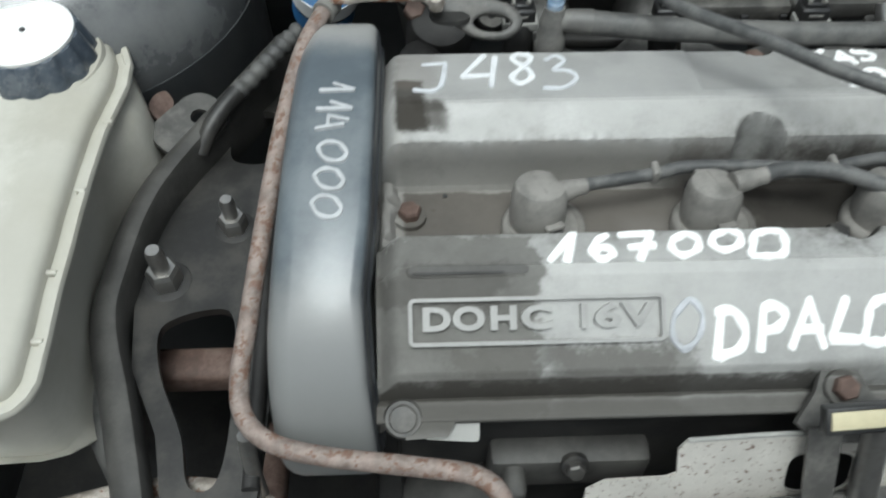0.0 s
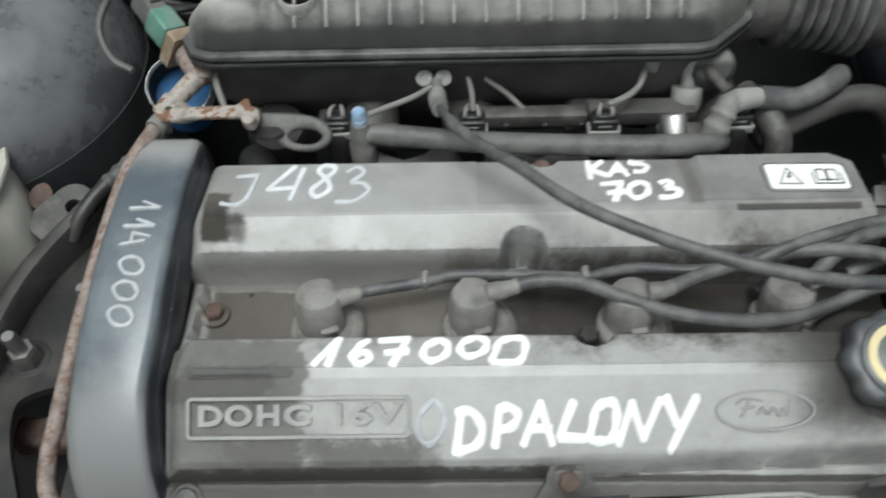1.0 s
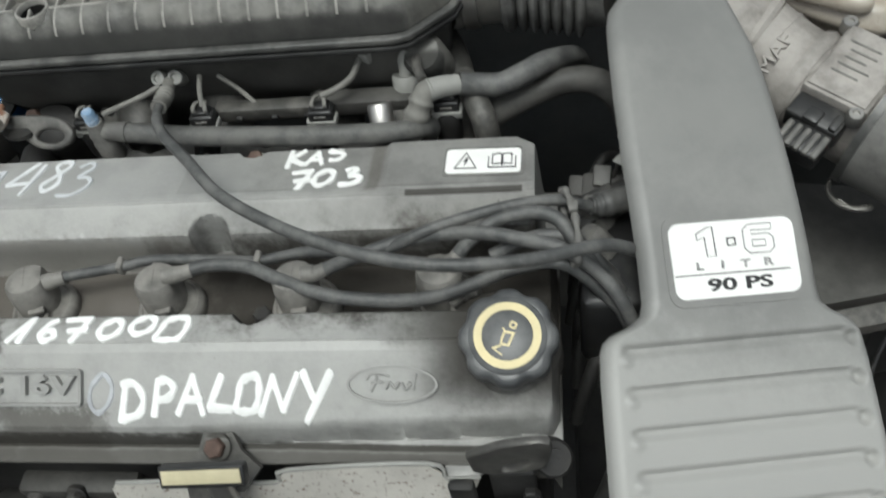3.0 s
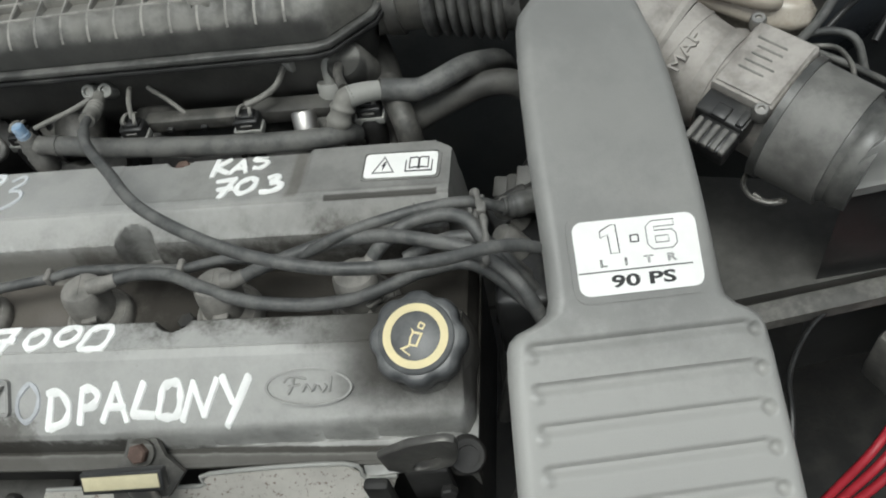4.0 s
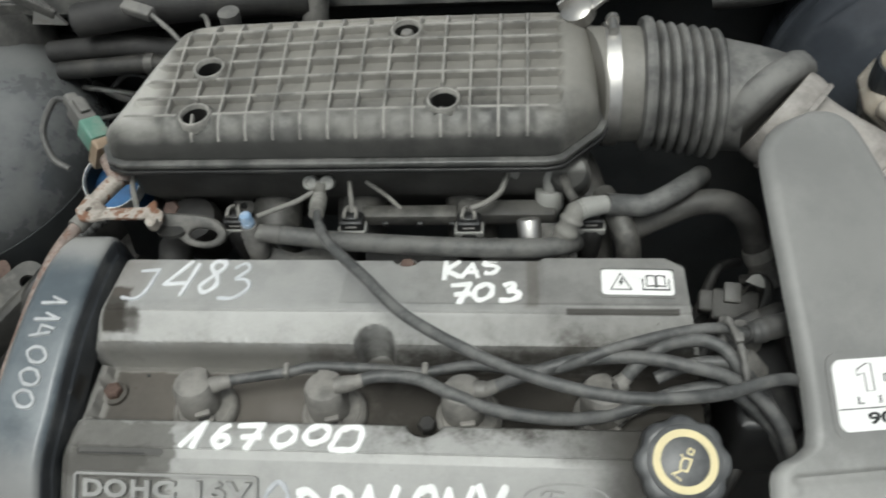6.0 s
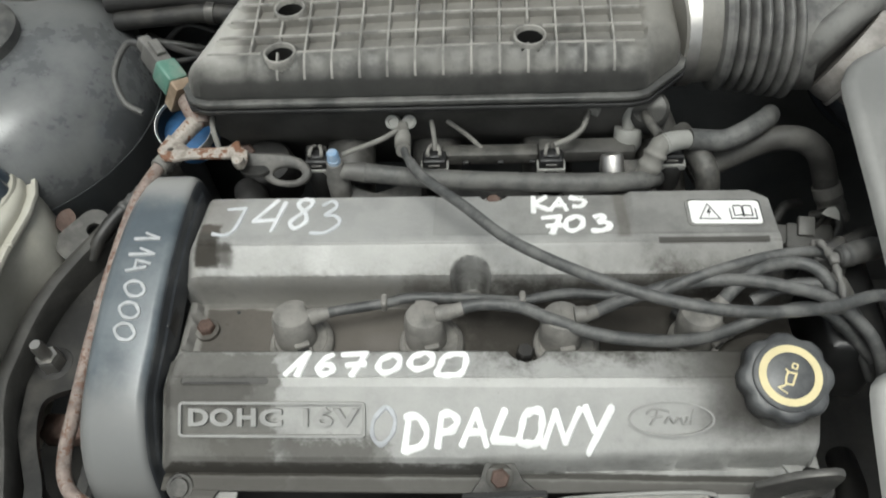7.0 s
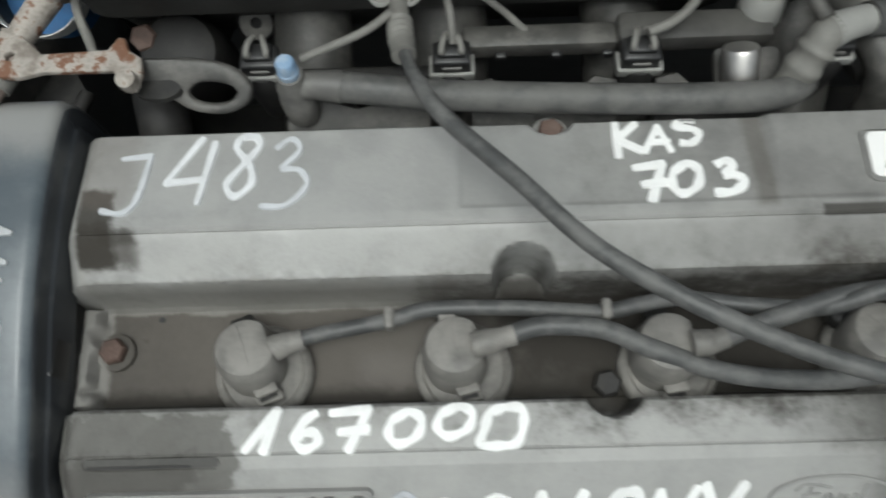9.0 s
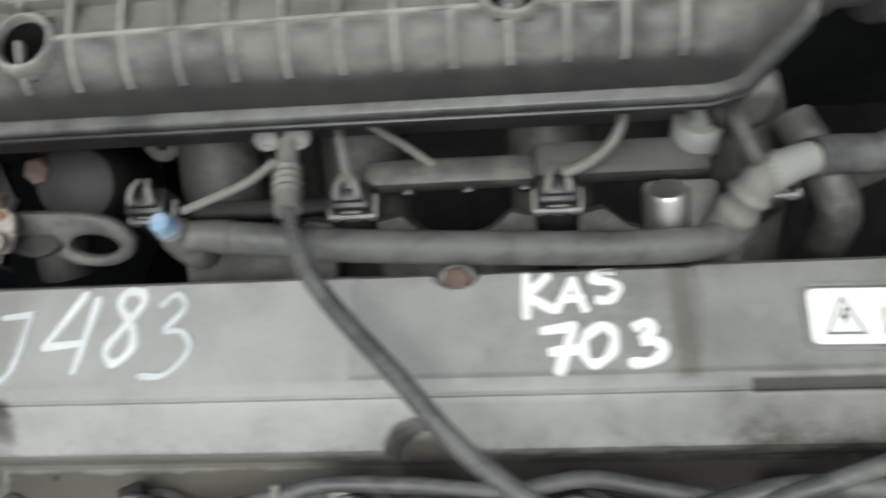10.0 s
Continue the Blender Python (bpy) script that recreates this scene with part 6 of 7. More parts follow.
part("tube", tube([(-0.0400, 0.4000, 0.8860), (-0.0500, 0.3830, 0.8870), (-0.0620, 0.3500, 0.8830), (-0.0710, 0.3050, 0.8700), (-0.0780, 0.2500, 0.8540), (-0.0840, 0.2050, 0.8360), (-0.0870, 0.1850, 0.8270), (-0.0850, 0.1680, 0.8200), (-0.0740, 0.1560, 0.8170), (-0.0500, 0.1480, 0.8160), (0.0000, 0.1405, 0.8160), (0.0220, 0.1360, 0.8160), (0.0330, 0.1270, 0.8120), (0.0370, 0.1150, 0.7900), (0.0390, 0.1050, 0.7500)], 0.0047, 14, 8), "rust", pipe)
part("collar", tube([(-0.0480, 0.3870, 0.8868), (-0.0520, 0.3780, 0.8868)], 0.0066, 14, 3), "ribbon", pipe)

valve_t = thing("solenoid_valve", (-0.06, 0.44, 0.87), "rusty sensor valve with a green plug", "sensor")
part("stem", tube([(-0.0460, 0.3960, 0.8880), (-0.0420, 0.4020, 0.8900), (-0.0360, 0.4110, 0.8920), (-0.0300, 0.4200, 0.8935)], lambda q: 0.0058 + 0.0010 * q, 14, 8), "rust_dark", valve_t)
part("boss", tube([(-0.0285, 0.4180, 0.8910), (-0.0295, 0.4240, 0.8945), (-0.0345, 0.4310, 0.8975), (-0.0400, 0.4370, 0.8990)], lambda q: 0.0080 + 0.0016 * math.sin(q * 3.1), 16, 8), "rust", valve_t)
plug_axis = Vector((-0.62, 0.70, 0.35)).normalized()
part("bracket_plate", plate(rounded(0.020, 0.026, 0.002), 0.009, facing((-0.0420, 0.4385, 0.8990), plug_axis, 20)), "tan", valve_t)
part("green_plug", moved(box(0, 0, 0, 0.0165, 0.0190, 0.0200, 0.002), facing((-0.0550, 0.4540, 0.9075), plug_axis, 20)), "green", valve_t, "green plastic plug")
part("plug_cap", moved(join(box(0, 0, 0, 0.0140, 0.0170, 0.0200, 0.002), box(0, 0.010, 0.002, 0.008, 0.004, 0.014, 0.001), box(0, 0, 0.014, 0.010, 0.011, 0.012, 0.002)), facing((-0.0670, 0.4680, 0.9140), plug_axis, 20)), "grey_plastic", valve_t)
part("plug_wire", tube([(-0.0790, 0.4800, 0.9180), (-0.0950, 0.4840, 0.9150), (-0.1060, 0.4680, 0.8990), (-0.0980, 0.4510, 0.8850), (-0.0830, 0.4430, 0.8800)], 0.0026, 8, 8), "rubber", valve_t)
part("long_wire", tube([(-0.0560, 0.4640, 0.9120), (-0.0350, 0.4800, 0.9050), (-0.0150, 0.5050, 0.8950), (0.0100, 0.5350, 0.9100)], 0.0022, 8, 8), "black", valve_t)
filt = thing("blue_canister", (-0.065, 0.44, 0.82), "blue canister with a bright metal rim", "canister")
cp = facing((-0.0560, 0.4450, 0.8640), (0.15, -0.50, 0.85)) @ Matrix.Diagonal((0.9, 0.9, 0.9, 1))
part("body", lathe([(0.0235, -0.05), (0.0235, -0.024), (0.0, -0.0235)], 36, cp), "deep_blue", filt)
part("sleeve", lathe([(0.0225, -0.024), (0.0240, -0.024), (0.0240, -0.004), (0.0236, -0.004)], 36, cp, True), "shade_black", filt)
part("rim", lathe([(0.0242, -0.018), (0.0252, -0.018), (0.0250, 0.0015), (0.0245, 0.0015), (0.0241, -0.018)], 36, cp, True), "silver", filt, "bright metal rim")

# ---- engine mounting bracket on the wing ----
mount = thing("engine_mount_bracket", (-0.13, 0.30, 0.70), "dusty black pressed steel engine mount bracket", "engine mount")
MB = [(-0.088, 0.470), (-0.124, 0.415), (-0.160, 0.339), (-0.169, 0.274), (-0.161, 0.222), (-0.141, 0.182), (-0.131, 0.140), (-0.085, 0.140), (-0.080, 0.300), (-0.070, 0.440)]
part("plate", plate(MB, 0.006, pose(0, 0, 0.764), [closed_curve([(-0.119, 0.420), (-0.100, 0.424), (-0.097, 0.396), (-0.101, 0.377), (-0.121, 0.377), (-0.127, 0.391)]), closed_curve([(-0.150, 0.244), (-0.140, 0.255), (-0.118, 0.260), (-0.109, 0.253), (-0.105, 0.226), (-0.103, 0.180), (-0.107, 0.154), (-0.120, 0.154), (-0.128, 0.182), (-0.144, 0.216)])]), "mount", mount)
wall_line = smooth_path([(-0.0860, 0.4670, 0), (-0.1250, 0.3960, 0), (-0.1570, 0.3310, 0), (-0.1665, 0.2700, 0), (-0.1660, 0.2400, 0), (-0.1510, 0.1950, 0), (-0.1360, 0.1450, 0), (-0.1300, 0.1150, 0)], 8)
wall = []
for k, q in enumerate(wall_line):
    way = (wall_line[min(k + 1, len(wall_line) - 1)] - wall_line[max(k - 1, 0)]).normalized()
    out_dir = Vector((way.y, -way.x, 0))
    z1 = 0.803 - 0.022 * k / len(wall_line)
    wall.append([q + out_dir * o + Vector((0, 0, z)) for o, z in ((0.0, 0.764), (0.0, z1 - 0.005), (0.0015, z1 - 0.0015), (0.0060, z1), (0.0120, z1 - 0.002), (0.0170, z1 - 0.007), (0.0195, z1 - 0.015), (0.0200, 0.750), (0.0030, 0.750))])
part("flange_wall", loft(wall), "runner", mount)
part("inner_edge", tube([(-0.070, 0.440, 0.770), (-0.0880, 0.380, 0.772), (-0.0930, 0.300, 0.772), (-0.0900, 0.230, 0.772), (-0.0880, 0.150, 0.772)], 0.0045, 10, 8), "dark", mount)
for x, y, z, s in ((-0.1160, 0.3205, 0.7700, 1.0), (-0.1510, 0.2800, 0.7700, 1.15)):
    n = hex_bolt((x, y, z), (0, -0.05, 1), 0.0150 * s, 0.0130 * s, 0.0125 * s, "steel", mount, "nut")
    part("stud_tip", lathe([(0.0045 * s, 0.010), (0.0045 * s, 0.026 * s), (0.0035 * s, 0.029 * s), (0.0, 0.029 * s)], 14, facing((x, y, z), (0, -0.05, 1))), "steel", n)
rubber_mount = thing("mount_hose", (-0.195, 0.28, 0.74), "black hose with pale clip beside the coolant tank", "hose")
part("hose", tube([(-0.150, 0.390, 0.735), (-0.188, 0.350, 0.750), (-0.200, 0.300, 0.752), (-0.196, 0.255, 0.748), (-0.175, 0.205, 0.735), (-0.150, 0.160, 0.70)], 0.0170, 18, 8), "rubber", rubber_mount)
for dy in (0.0, 0.010):
    part("clip", tube([(-0.2005, 0.303 - dy, 0.752), (-0.2003, 0.300 - dy, 0.752)], 0.0178, 18, 2), "pale_pipe", rubber_mount)
member = thing("suspension_member", (-0.12, 0.22, 0.66), "rusty brown steel member below the mount", "chassis member")
part("beam", join(box(-0.130, 0.2440, 0.728, 0.070, 0.022, 0.020, 0.004), box(-0.105, 0.185, 0.655, 0.030, 0.110, 0.024, 0.006), box(-0.13, 0.16, 0.62, 0.12, 0.04, 0.03, 0.006)), "rust_red", member)
beam = thing("cross_tube", (-0.12, 0.15, 0.74), "pale grey bent tube with rust below the timing cover", "tube")
part("tube", tube([(-0.260, 0.140, 0.735), (-0.190, 0.156, 0.742), (-0.145, 0.162, 0.748), (-0.105, 0.158, 0.752), (-0.075, 0.148, 0.740), (-0.045, 0.130, 0.710), (-0.020, 0.110, 0.670)], 0.0055, 12, 8), "rust_dark", beam)
part("upright", tube([(-0.0860, 0.1640, 0.8050), (-0.0870, 0.1600, 0.780), (-0.0870, 0.1570, 0.748)], 0.0042, 10, 6), "steel", beam)
alt = thing("alternator_bracket", (0.05, 0.13, 0.70), "black grimy bracket and housing at the engine front", "bracket")
part("housing", join(lathe([(0.030, -0.03), (0.034, -0.02), (0.034, 0.02), (0.026, 0.03)], 24, facing((0.022, 0.150, 0.712), (1, 0, 0.2))), box(0.075, 0.1695, 0.752, 0.085, 0.018, 0.032, 0.005), box(0.045, 0.158, 0.735, 0.012, 0.026, 0.060, 0.004)), "runner", alt)
hex_bolt((0.0765, 0.1600, 0.765), (0, -0.9, 0.4), 0.009, 0.006, 0.0075, "eye_steel", alt)
part("gasket_tab", plate(rounded(0.026, 0.011, 0.002), 0.003, facing((0.0125, 0.1645, 0.8045), (0, -0.45, 0.9), -4)), "pale_cuff", alt)
for k, (x, y) in enumerate(((-0.045, 0.125), (-0.020, 0.118), (-0.010, 0.100))):
    part("stay", tube([(x, y, 0.745), (x + 0.004, y - 0.01, 0.700), (x + 0.006, y - 0.02, 0.640)], 0.009 - 0.002 * k, 12, 5), "shade_black" if k else "dark", alt)

# ---- coolant expansion tank ----
tank = thing("coolant_tank", (-0.27, 0.30, 0.60), "milky translucent plastic coolant tank with black cap", "coolant tank")


TANK = [(-0.2200, 0.4460), (-0.3350, 0.4450), (-0.3500, 0.4300), (-0.3500, 0.1800), (-0.3300, 0.1580), (-0.2100, 0.1580), (-0.1881, 0.1615), (-0.1827, 0.1641), (-0.1781, 0.1700), (-0.1753, 0.1785), (-0.1763, 0.2024), (-0.1783, 0.2318), (-0.1786, 0.2565), (-0.1796, 0.2792), (-0.1800, 0.3077), (-0.1794, 0.3409), (-0.1747, 0.3796), (-0.1764, 0.4006), (-0.1838, 0.4200), (-0.2042, 0.4405)]
TANK_LOW = [(-0.2200, 0.4400), (-0.3400, 0.4350), (-0.3450, 0.4200), (-0.3450, 0.2000), (-0.3300, 0.1820), (-0.2200, 0.1790), (-0.2010, 0.1800), (-0.1930, 0.1840), (-0.1890, 0.1910), (-0.1865, 0.2020), (-0.1860, 0.2200), (-0.1870, 0.2400), (-0.1900, 0.2620), (-0.1915, 0.2900), (-0.1905, 0.3220), (-0.1860, 0.3380), (-0.1690, 0.3560), (-0.1700, 0.3850), (-0.1800, 0.4080), (-0.2000, 0.4300)]
TANK_TOP = 0.8330


def tank_ring(share, d, z):
    """A ring of the tank: share 0 on the seam's outline, 1 on the lower shell's."""
    flat = [(a[0] * (1 - share) + b[0] * share, a[1] * (1 - share) + b[1] * share) for a, b in zip(shrink(TANK, d), shrink(TANK_LOW, d))]
    return [(x, y, max(z, min(z + 0.062, 0.752 - 0.9 * (y - 0.185)))) if z < 0.76 else (x, y, z) for x, y in flat]


part("lower_shell", loft([tank_ring(s, d, z) for s, d, z in ((1.0, 0.012, 0.690), (1.0, 0.000, 0.692), (1.0, -0.008, 0.702), (1.0, -0.007, 0.725), (1.0, -0.002, 0.755), (1.0, 0.0, 0.800), (0.8, 0.002, 0.818), (0.3, 0.006, 0.828), (0.0, 0.010, TANK_TOP))]), "tank", tank, smooth=60)
part("seam", loft([[(x, y, TANK_TOP + dz) for x, y in shrink(TANK, d)] for dz, d in ((-0.003, 0.012), (-0.003, 0.0008), (-0.001, -0.0003), (0.001, -0.0003), (0.003, 0.0008), (0.003, 0.0040), (0.0008, 0.0050), (0.0008, 0.0100))]), "tank", tank)
part("upper_shell", loft([[(x, y, TANK_TOP + dz) for x, y in shrink(TANK, d)] for dz, d in ((0.0, 0.0085), (0.0050, 0.0090), (0.0085, 0.0110), (0.0100, 0.0150), (0.0105, 0.0230), (0.0105, 0.0400))]), "tank", tank, smooth=60)
for x, y in ((-0.1850, 0.2400), (-0.1835, 0.2950), (-0.1800, 0.3480), (-0.1815, 0.2000)):
    part("seam_nib", box(x, y, TANK_TOP + 0.002, 0.006, 0.003, 0.004, 0.001), "tank", tank)
cap_t = facing((-0.2290, 0.3950, 0.8300), (0.0, -0.06, 1))
part("filler_neck", lathe([(0.039, -0.01), (0.039, 0.0125), (0.0375, 0.0150), (0.0350, 0.0150)], 40, cap_t), "tank", tank)
tank_cap = part("cap", moved(lobed(0.0350, 0.0022, [(1.02, 0.010), (1.03, 0.014), (0.97, 0.022), (0.90, 0.031), (0.86, 0.0340), (0.82, 0.0345)], 14, 112), cap_t), "cap_blue", tank, "blue-grey grooved screw cap")
part("cap_disc", lathe([(0.0286, 0.0340), (0.0286, 0.0362), (0.0276, 0.0370), (0.0, 0.0372)], 48, cap_t), "silver", tank_cap, "pale cap disc")
part("cap_vent", lathe([(0.0018, 0.0372), (0.0018, 0.0379), (0.0, 0.0379)], 10, cap_t), "ink", tank_cap)
tank_tab = thing("tank_bracket", (-0.15, 0.385, 0.76), "dusty steel fixing tab by the coolant tank", "bracket")
part("tab", plate(rounded(0.050, 0.036, 0.014), 0.004, facing((-0.148, 0.388, 0.792), (0.1, -0.2, 0.97), 25), [circle(0.008, 0.0, 0.006, 14)]), "rail_grey", tank_tab)
part("rust_patch", plate(closed_curve([(-0.010, -0.006), (0.005, -0.005), (0.009, 0.004), (0.0, 0.008), (-0.009, 0.004)]), 0.003, facing((-0.168, 0.402, 0.798), (0.5, -0.3, 0.8), 10)), "rust_red", tank_tab)

# ---- strut tower ----
tower = thing("strut_tower", (-0.25, 0.55, 0.45), "smooth dark painted suspension strut tower", "strut tower")
# Side and dome are one tower; the side's colour holds its shade.
part("side", lathe([(0.160, -0.40), (0.156, -0.20), (0.154, -0.110), (0.1535, -0.080), (0.120, -0.080)], 56, pose(-0.272, 0.530, 0.885)), "body_paint", tower, "side coloured darker than the dome for its shade", smooth=70)
part("dome", lathe([(0.152, -0.086), (0.1525, -0.078), (0.149, -0.060), (0.142, -0.042), (0.131, -0.026), (0.115, -0.012), (0.095, -0.004), (0.070, -0.001), (0.0, 0.001)], 56, pose(-0.272, 0.530, 0.885)), "tower_paint", tower, smooth=70)
ring = part("top_ring", lathe([(0.050, 0.0), (0.050, 0.010), (0.044, 0.014), (0.034, 0.014), (0.030, 0.006), (0.012, 0.004), (0.012, 0.012), (0.0, 0.013)], 40, pose(-0.265, 0.530, 0.884)), "rubber", tower, "rubber strut top ring")
bottle = thing("steering_fluid_bottle", (-0.24, 0.66, 0.85), "pale fluid bottle with a black cap", "fluid bottle")
part("body", lathe([(0.050, -0.10), (0.052, 0.0), (0.046, 0.010), (0.032, 0.016)], 30, pose(-0.235, 0.640, 0.905)), "grey_plastic", bottle)
part("cap", moved(lobed(0.034, 0.003, [(0.95, 0.012), (1.0, 0.016), (1.0, 0.032), (0.93, 0.036), (0.80, 0.0365)], 10, 60), pose(-0.235, 0.640, 0.905)), "cap_black", bottle)
part("cap_print", plate(circle(0, 0, 0.018, 24), 0.0005, pose(-0.235, 0.640, 0.9420), [circle(0, 0, 0.012, 24)]), "yellow", bottle)

# wires and a pale plug behind the plenum
loose = thing("loose_connector", (-0.03, 0.57, 0.88), "pale loose electrical plug with thin wires", "connector")
part("plug", moved(box(0, 0, 0, 0.030, 0.011, 0.010, 0.002), facing((-0.052, 0.585, 0.925), (0, -0.2, 1), -22)), "grey_plastic", loose)
part("wire", tube([(-0.040, 0.580, 0.925), (-0.022, 0.568, 0.915), (-0.004, 0.556, 0.900), (0.006, 0.558, 0.898), (0.008, 0.572, 0.908), (0.002, 0.590, 0.912), (-0.010, 0.600, 0.908)], 0.0022, 8, 8), "grey_plastic", loose)
post = thing("hose_post", (0.030, 0.575, 0.86), "pale stub pipe behind the plenum", "pipe")
part("stub", lathe([(0.008, -0.06), (0.008, 0.0), (0.009, 0.002), (0.009, 0.010), (0.0, 0.011)], 20, pose(0.030, 0.575, 0.918)), "grey_plastic", post)
part("line", tube([(-0.16, 0.60, 0.872), (-0.09, 0.598, 0.878), (-0.03, 0.590, 0.878), (0.03, 0.580, 0.880)], 0.010, 14, 6), "dark", post)

# ---- bonnet stay ----
stay = thing("bonnet_hinge_arm", (0.315, 0.53, 0.92), "dusty grey steel hinge arm above the plenum", "hinge arm")
arm_dir = Vector((0.078, 0.045, 0.040)).normalized()
arm_side = Vector((0, 0, 1)).cross(arm_dir).normalized()
arm_up = arm_dir.cross(arm_side)
arm_pose = Matrix.Translation((0.3120, 0.5240, 0.9550)) @ Matrix((arm_dir, arm_side, arm_up)).transposed().to_4x4()
part("arm", moved(join(box(0.110, 0.0, 0.0, 0.235, 0.018, 0.004, 0.001), box(0.110, 0.008, 0.005, 0.235, 0.003, 0.012, 0.001)), arm_pose), "steel", stay)
part("pivot", lathe([(0.012, -0.006), (0.012, 0.004), (0.008, 0.006), (0.0, 0.006)], 20, arm_pose @ Matrix.Translation((0.002, 0, 0))), "steel", stay)
part("foot", tube([(0.312, 0.526, 0.952), (0.318, 0.552, 0.930), (0.320, 0.60, 0.900)], 0.006, 10, 6), "steel", stay)

# ---- brake servo and fluid reservoir ----
servo = thing("brake_servo", (0.62, 0.62, 0.75), "round black brake servo drum", "brake servo")
servo_pose = facing((0.625, 0.660, 0.800), (0, -1, 0.15))
part("drum", lathe([(0.128, 0.0), (0.130, 0.036), (0.130, 0.050), (0.128, 0.062), (0.120, 0.074), (0.090, 0.088), (0.060, 0.105)], 64, servo_pose), "servo_paint", servo)
part("rim", lathe([(0.128, 0.034), (0.1345, 0.034), (0.1365, 0.037), (0.1365, 0.045), (0.1345, 0.048), (0.128, 0.048)], 64, servo_pose, True), "servo_paint", servo)
part("hub", lathe([(0.058, 0.100), (0.050, 0.108), (0.030, 0.112), (0.030, 0.150), (0.0, 0.152)], 32, servo_pose), "eye_steel", servo)
res = thing("brake_fluid_reservoir", (0.58, 0.49, 0.80), "yellowed translucent brake fluid reservoir with black cap", "fluid reservoir")
RO = [(0.5310, 0.4970), (0.5400, 0.4800), (0.5512, 0.4660), (0.5720, 0.4510), (0.5910, 0.4385), (0.6050, 0.4350), (0.6164, 0.4372), (0.6226, 0.4474), (0.6190, 0.4700), (0.6140, 0.5000), (0.6083, 0.5330), (0.5860, 0.5480), (0.5500, 0.5500), (0.5330, 0.5300)]


def res_ring(d, z):
    return [(x, y, z + 0.06 * (y - 0.48)) for x, y in shrink(RO, d)]


part("body", loft([res_ring(d, z) for z, d in ((0.835, 0.020), (0.842, 0.010), (0.862, 0.005), (0.873, 0.003), (0.876, 0.0), (0.881, 0.0), (0.884, 0.003), (0.888, 0.0045), (0.8905, 0.008), (0.8915, 0.014))]), "reservoir", res, smooth=60)
part("front_ridge", plate(closed_curve([(0.5330, 0.4830), (0.5480, 0.4640), (0.5660, 0.4520), (0.5850, 0.4410), (0.5960, 0.4400), (0.5970, 0.4470), (0.5800, 0.4600), (0.5640, 0.4730), (0.5610, 0.4880), (0.5450, 0.4960)]), 0.0130, pose(0, 0, 0.8850), bevel=0.0045), "reservoir", res, smooth=60)
part("rear_hump", lathe([(0.021, -0.002), (0.019, 0.003), (0.014, 0.005), (0.0, 0.0055)], 28, pose(0.5930, 0.5300, 0.8920)), "reservoir", res)
rp = facing((0.5520, 0.5130, 0.8930), (-0.02, -0.08, 1))
rcap = part("cap", moved(lobed(0.0180, 0.0004, [(0.95, -0.004), (1.0, 0.0), (1.0, 0.0165), (0.95, 0.0200), (0.88, 0.0204)], 24, 96), rp), "cap_black", res, "black screw cap with cream top")
part("cap_top", lathe([(0.0156, 0.0195), (0.0156, 0.0218), (0.0146, 0.0228), (0.0, 0.0236)], 32, rp), "cap_cream", rcap)
sp = facing((0.5860, 0.4820, 0.8900), (0.10, -0.1, 1))
sensor_b = part("level_sensor", join(lathe([(0.0185, 0.0), (0.0185, 0.002), (0.0165, 0.0030), (0.0150, 0.0020), (0.0100, 0.0025), (0.0090, 0.0130), (0.0070, 0.0150), (0.0, 0.0150)], 28, sp)), "cap_cream", res)
part("sensor_plug", moved(join(box(0.012, 0, 0.0090, 0.017, 0.017, 0.015, 0.002), box(0.012, 0, 0.0180, 0.006, 0.019, 0.003, 0.001)), sp @ Matrix.Rotation(radians(-20), 4, 'Z')), "black", sensor_b)
part("sensor_lead", moved(box(0.030, 0, 0.0080, 0.020, 0.010, 0.009, 0.002), sp @ Matrix.Rotation(radians(-24), 4, 'Z')), "grey_plastic", sensor_b)
bwire = thing("brake_sensor_cable", (0.64, 0.48, 0.86), "grey cable looping past the brake reservoir", "cable")
part("wire", tube([(0.612, 0.560, 0.950), (0.6250, 0.505, 0.930), (0.6340, 0.4810, 0.920), (0.6380, 0.4640, 0.910), (0.6350, 0.4500, 0.900), (0.6260, 0.4400, 0.885), (0.6180, 0.4350, 0.875), (0.6050, 0.4310, 0.860), (0.590, 0.430, 0.840)], 0.0034, 10, 8), "lead", bwire)
part("tap", tube([(0.6080, 0.4680, 0.9010), (0.6180, 0.4660, 0.9010), (0.6280, 0.4620, 0.9030), (0.6370, 0.4600, 0.9060)], 0.0012, 8, 6), "ribbon", bwire)
side_hose = thing("servo_hose", (0.64, 0.45, 0.84), "thin dusty rubber hoses beside the brake reservoir", "hose")
part("hose", tube([(0.6100, 0.4560, 0.8480), (0.6280, 0.4580, 0.8500), (0.6450, 0.4570, 0.8500), (0.6560, 0.4500, 0.8460), (0.6620, 0.4380, 0.8300)], 0.0030, 10, 8), "lead", side_hose)
part("hose", tube([(0.6100, 0.4500, 0.8440), (0.6220, 0.4460, 0.8460), (0.6420, 0.4310, 0.8460), (0.6700, 0.4200, 0.8350)], 0.0026, 10, 8), "rubber", side_hose)
red_plug = thing("red_connector", (0.663, 0.489, 0.86), "dark connector with a red lock", "connector")
part("shell", moved(join(box(0, 0, 0, 0.026, 0.018, 0.020, 0.003), box(0.016, 0.002, 0.004, 0.010, 0.012, 0.012, 0.002)), pose(0.663, 0.489, 0.880, 20, 0, 30)), "mount", red_plug)
part("lock", moved(box(0, 0, 0, 0.010, 0.008, 0.014, 0.002), pose(0.6610, 0.4720, 0.882, 20, 0, 10)), "red", red_plug)
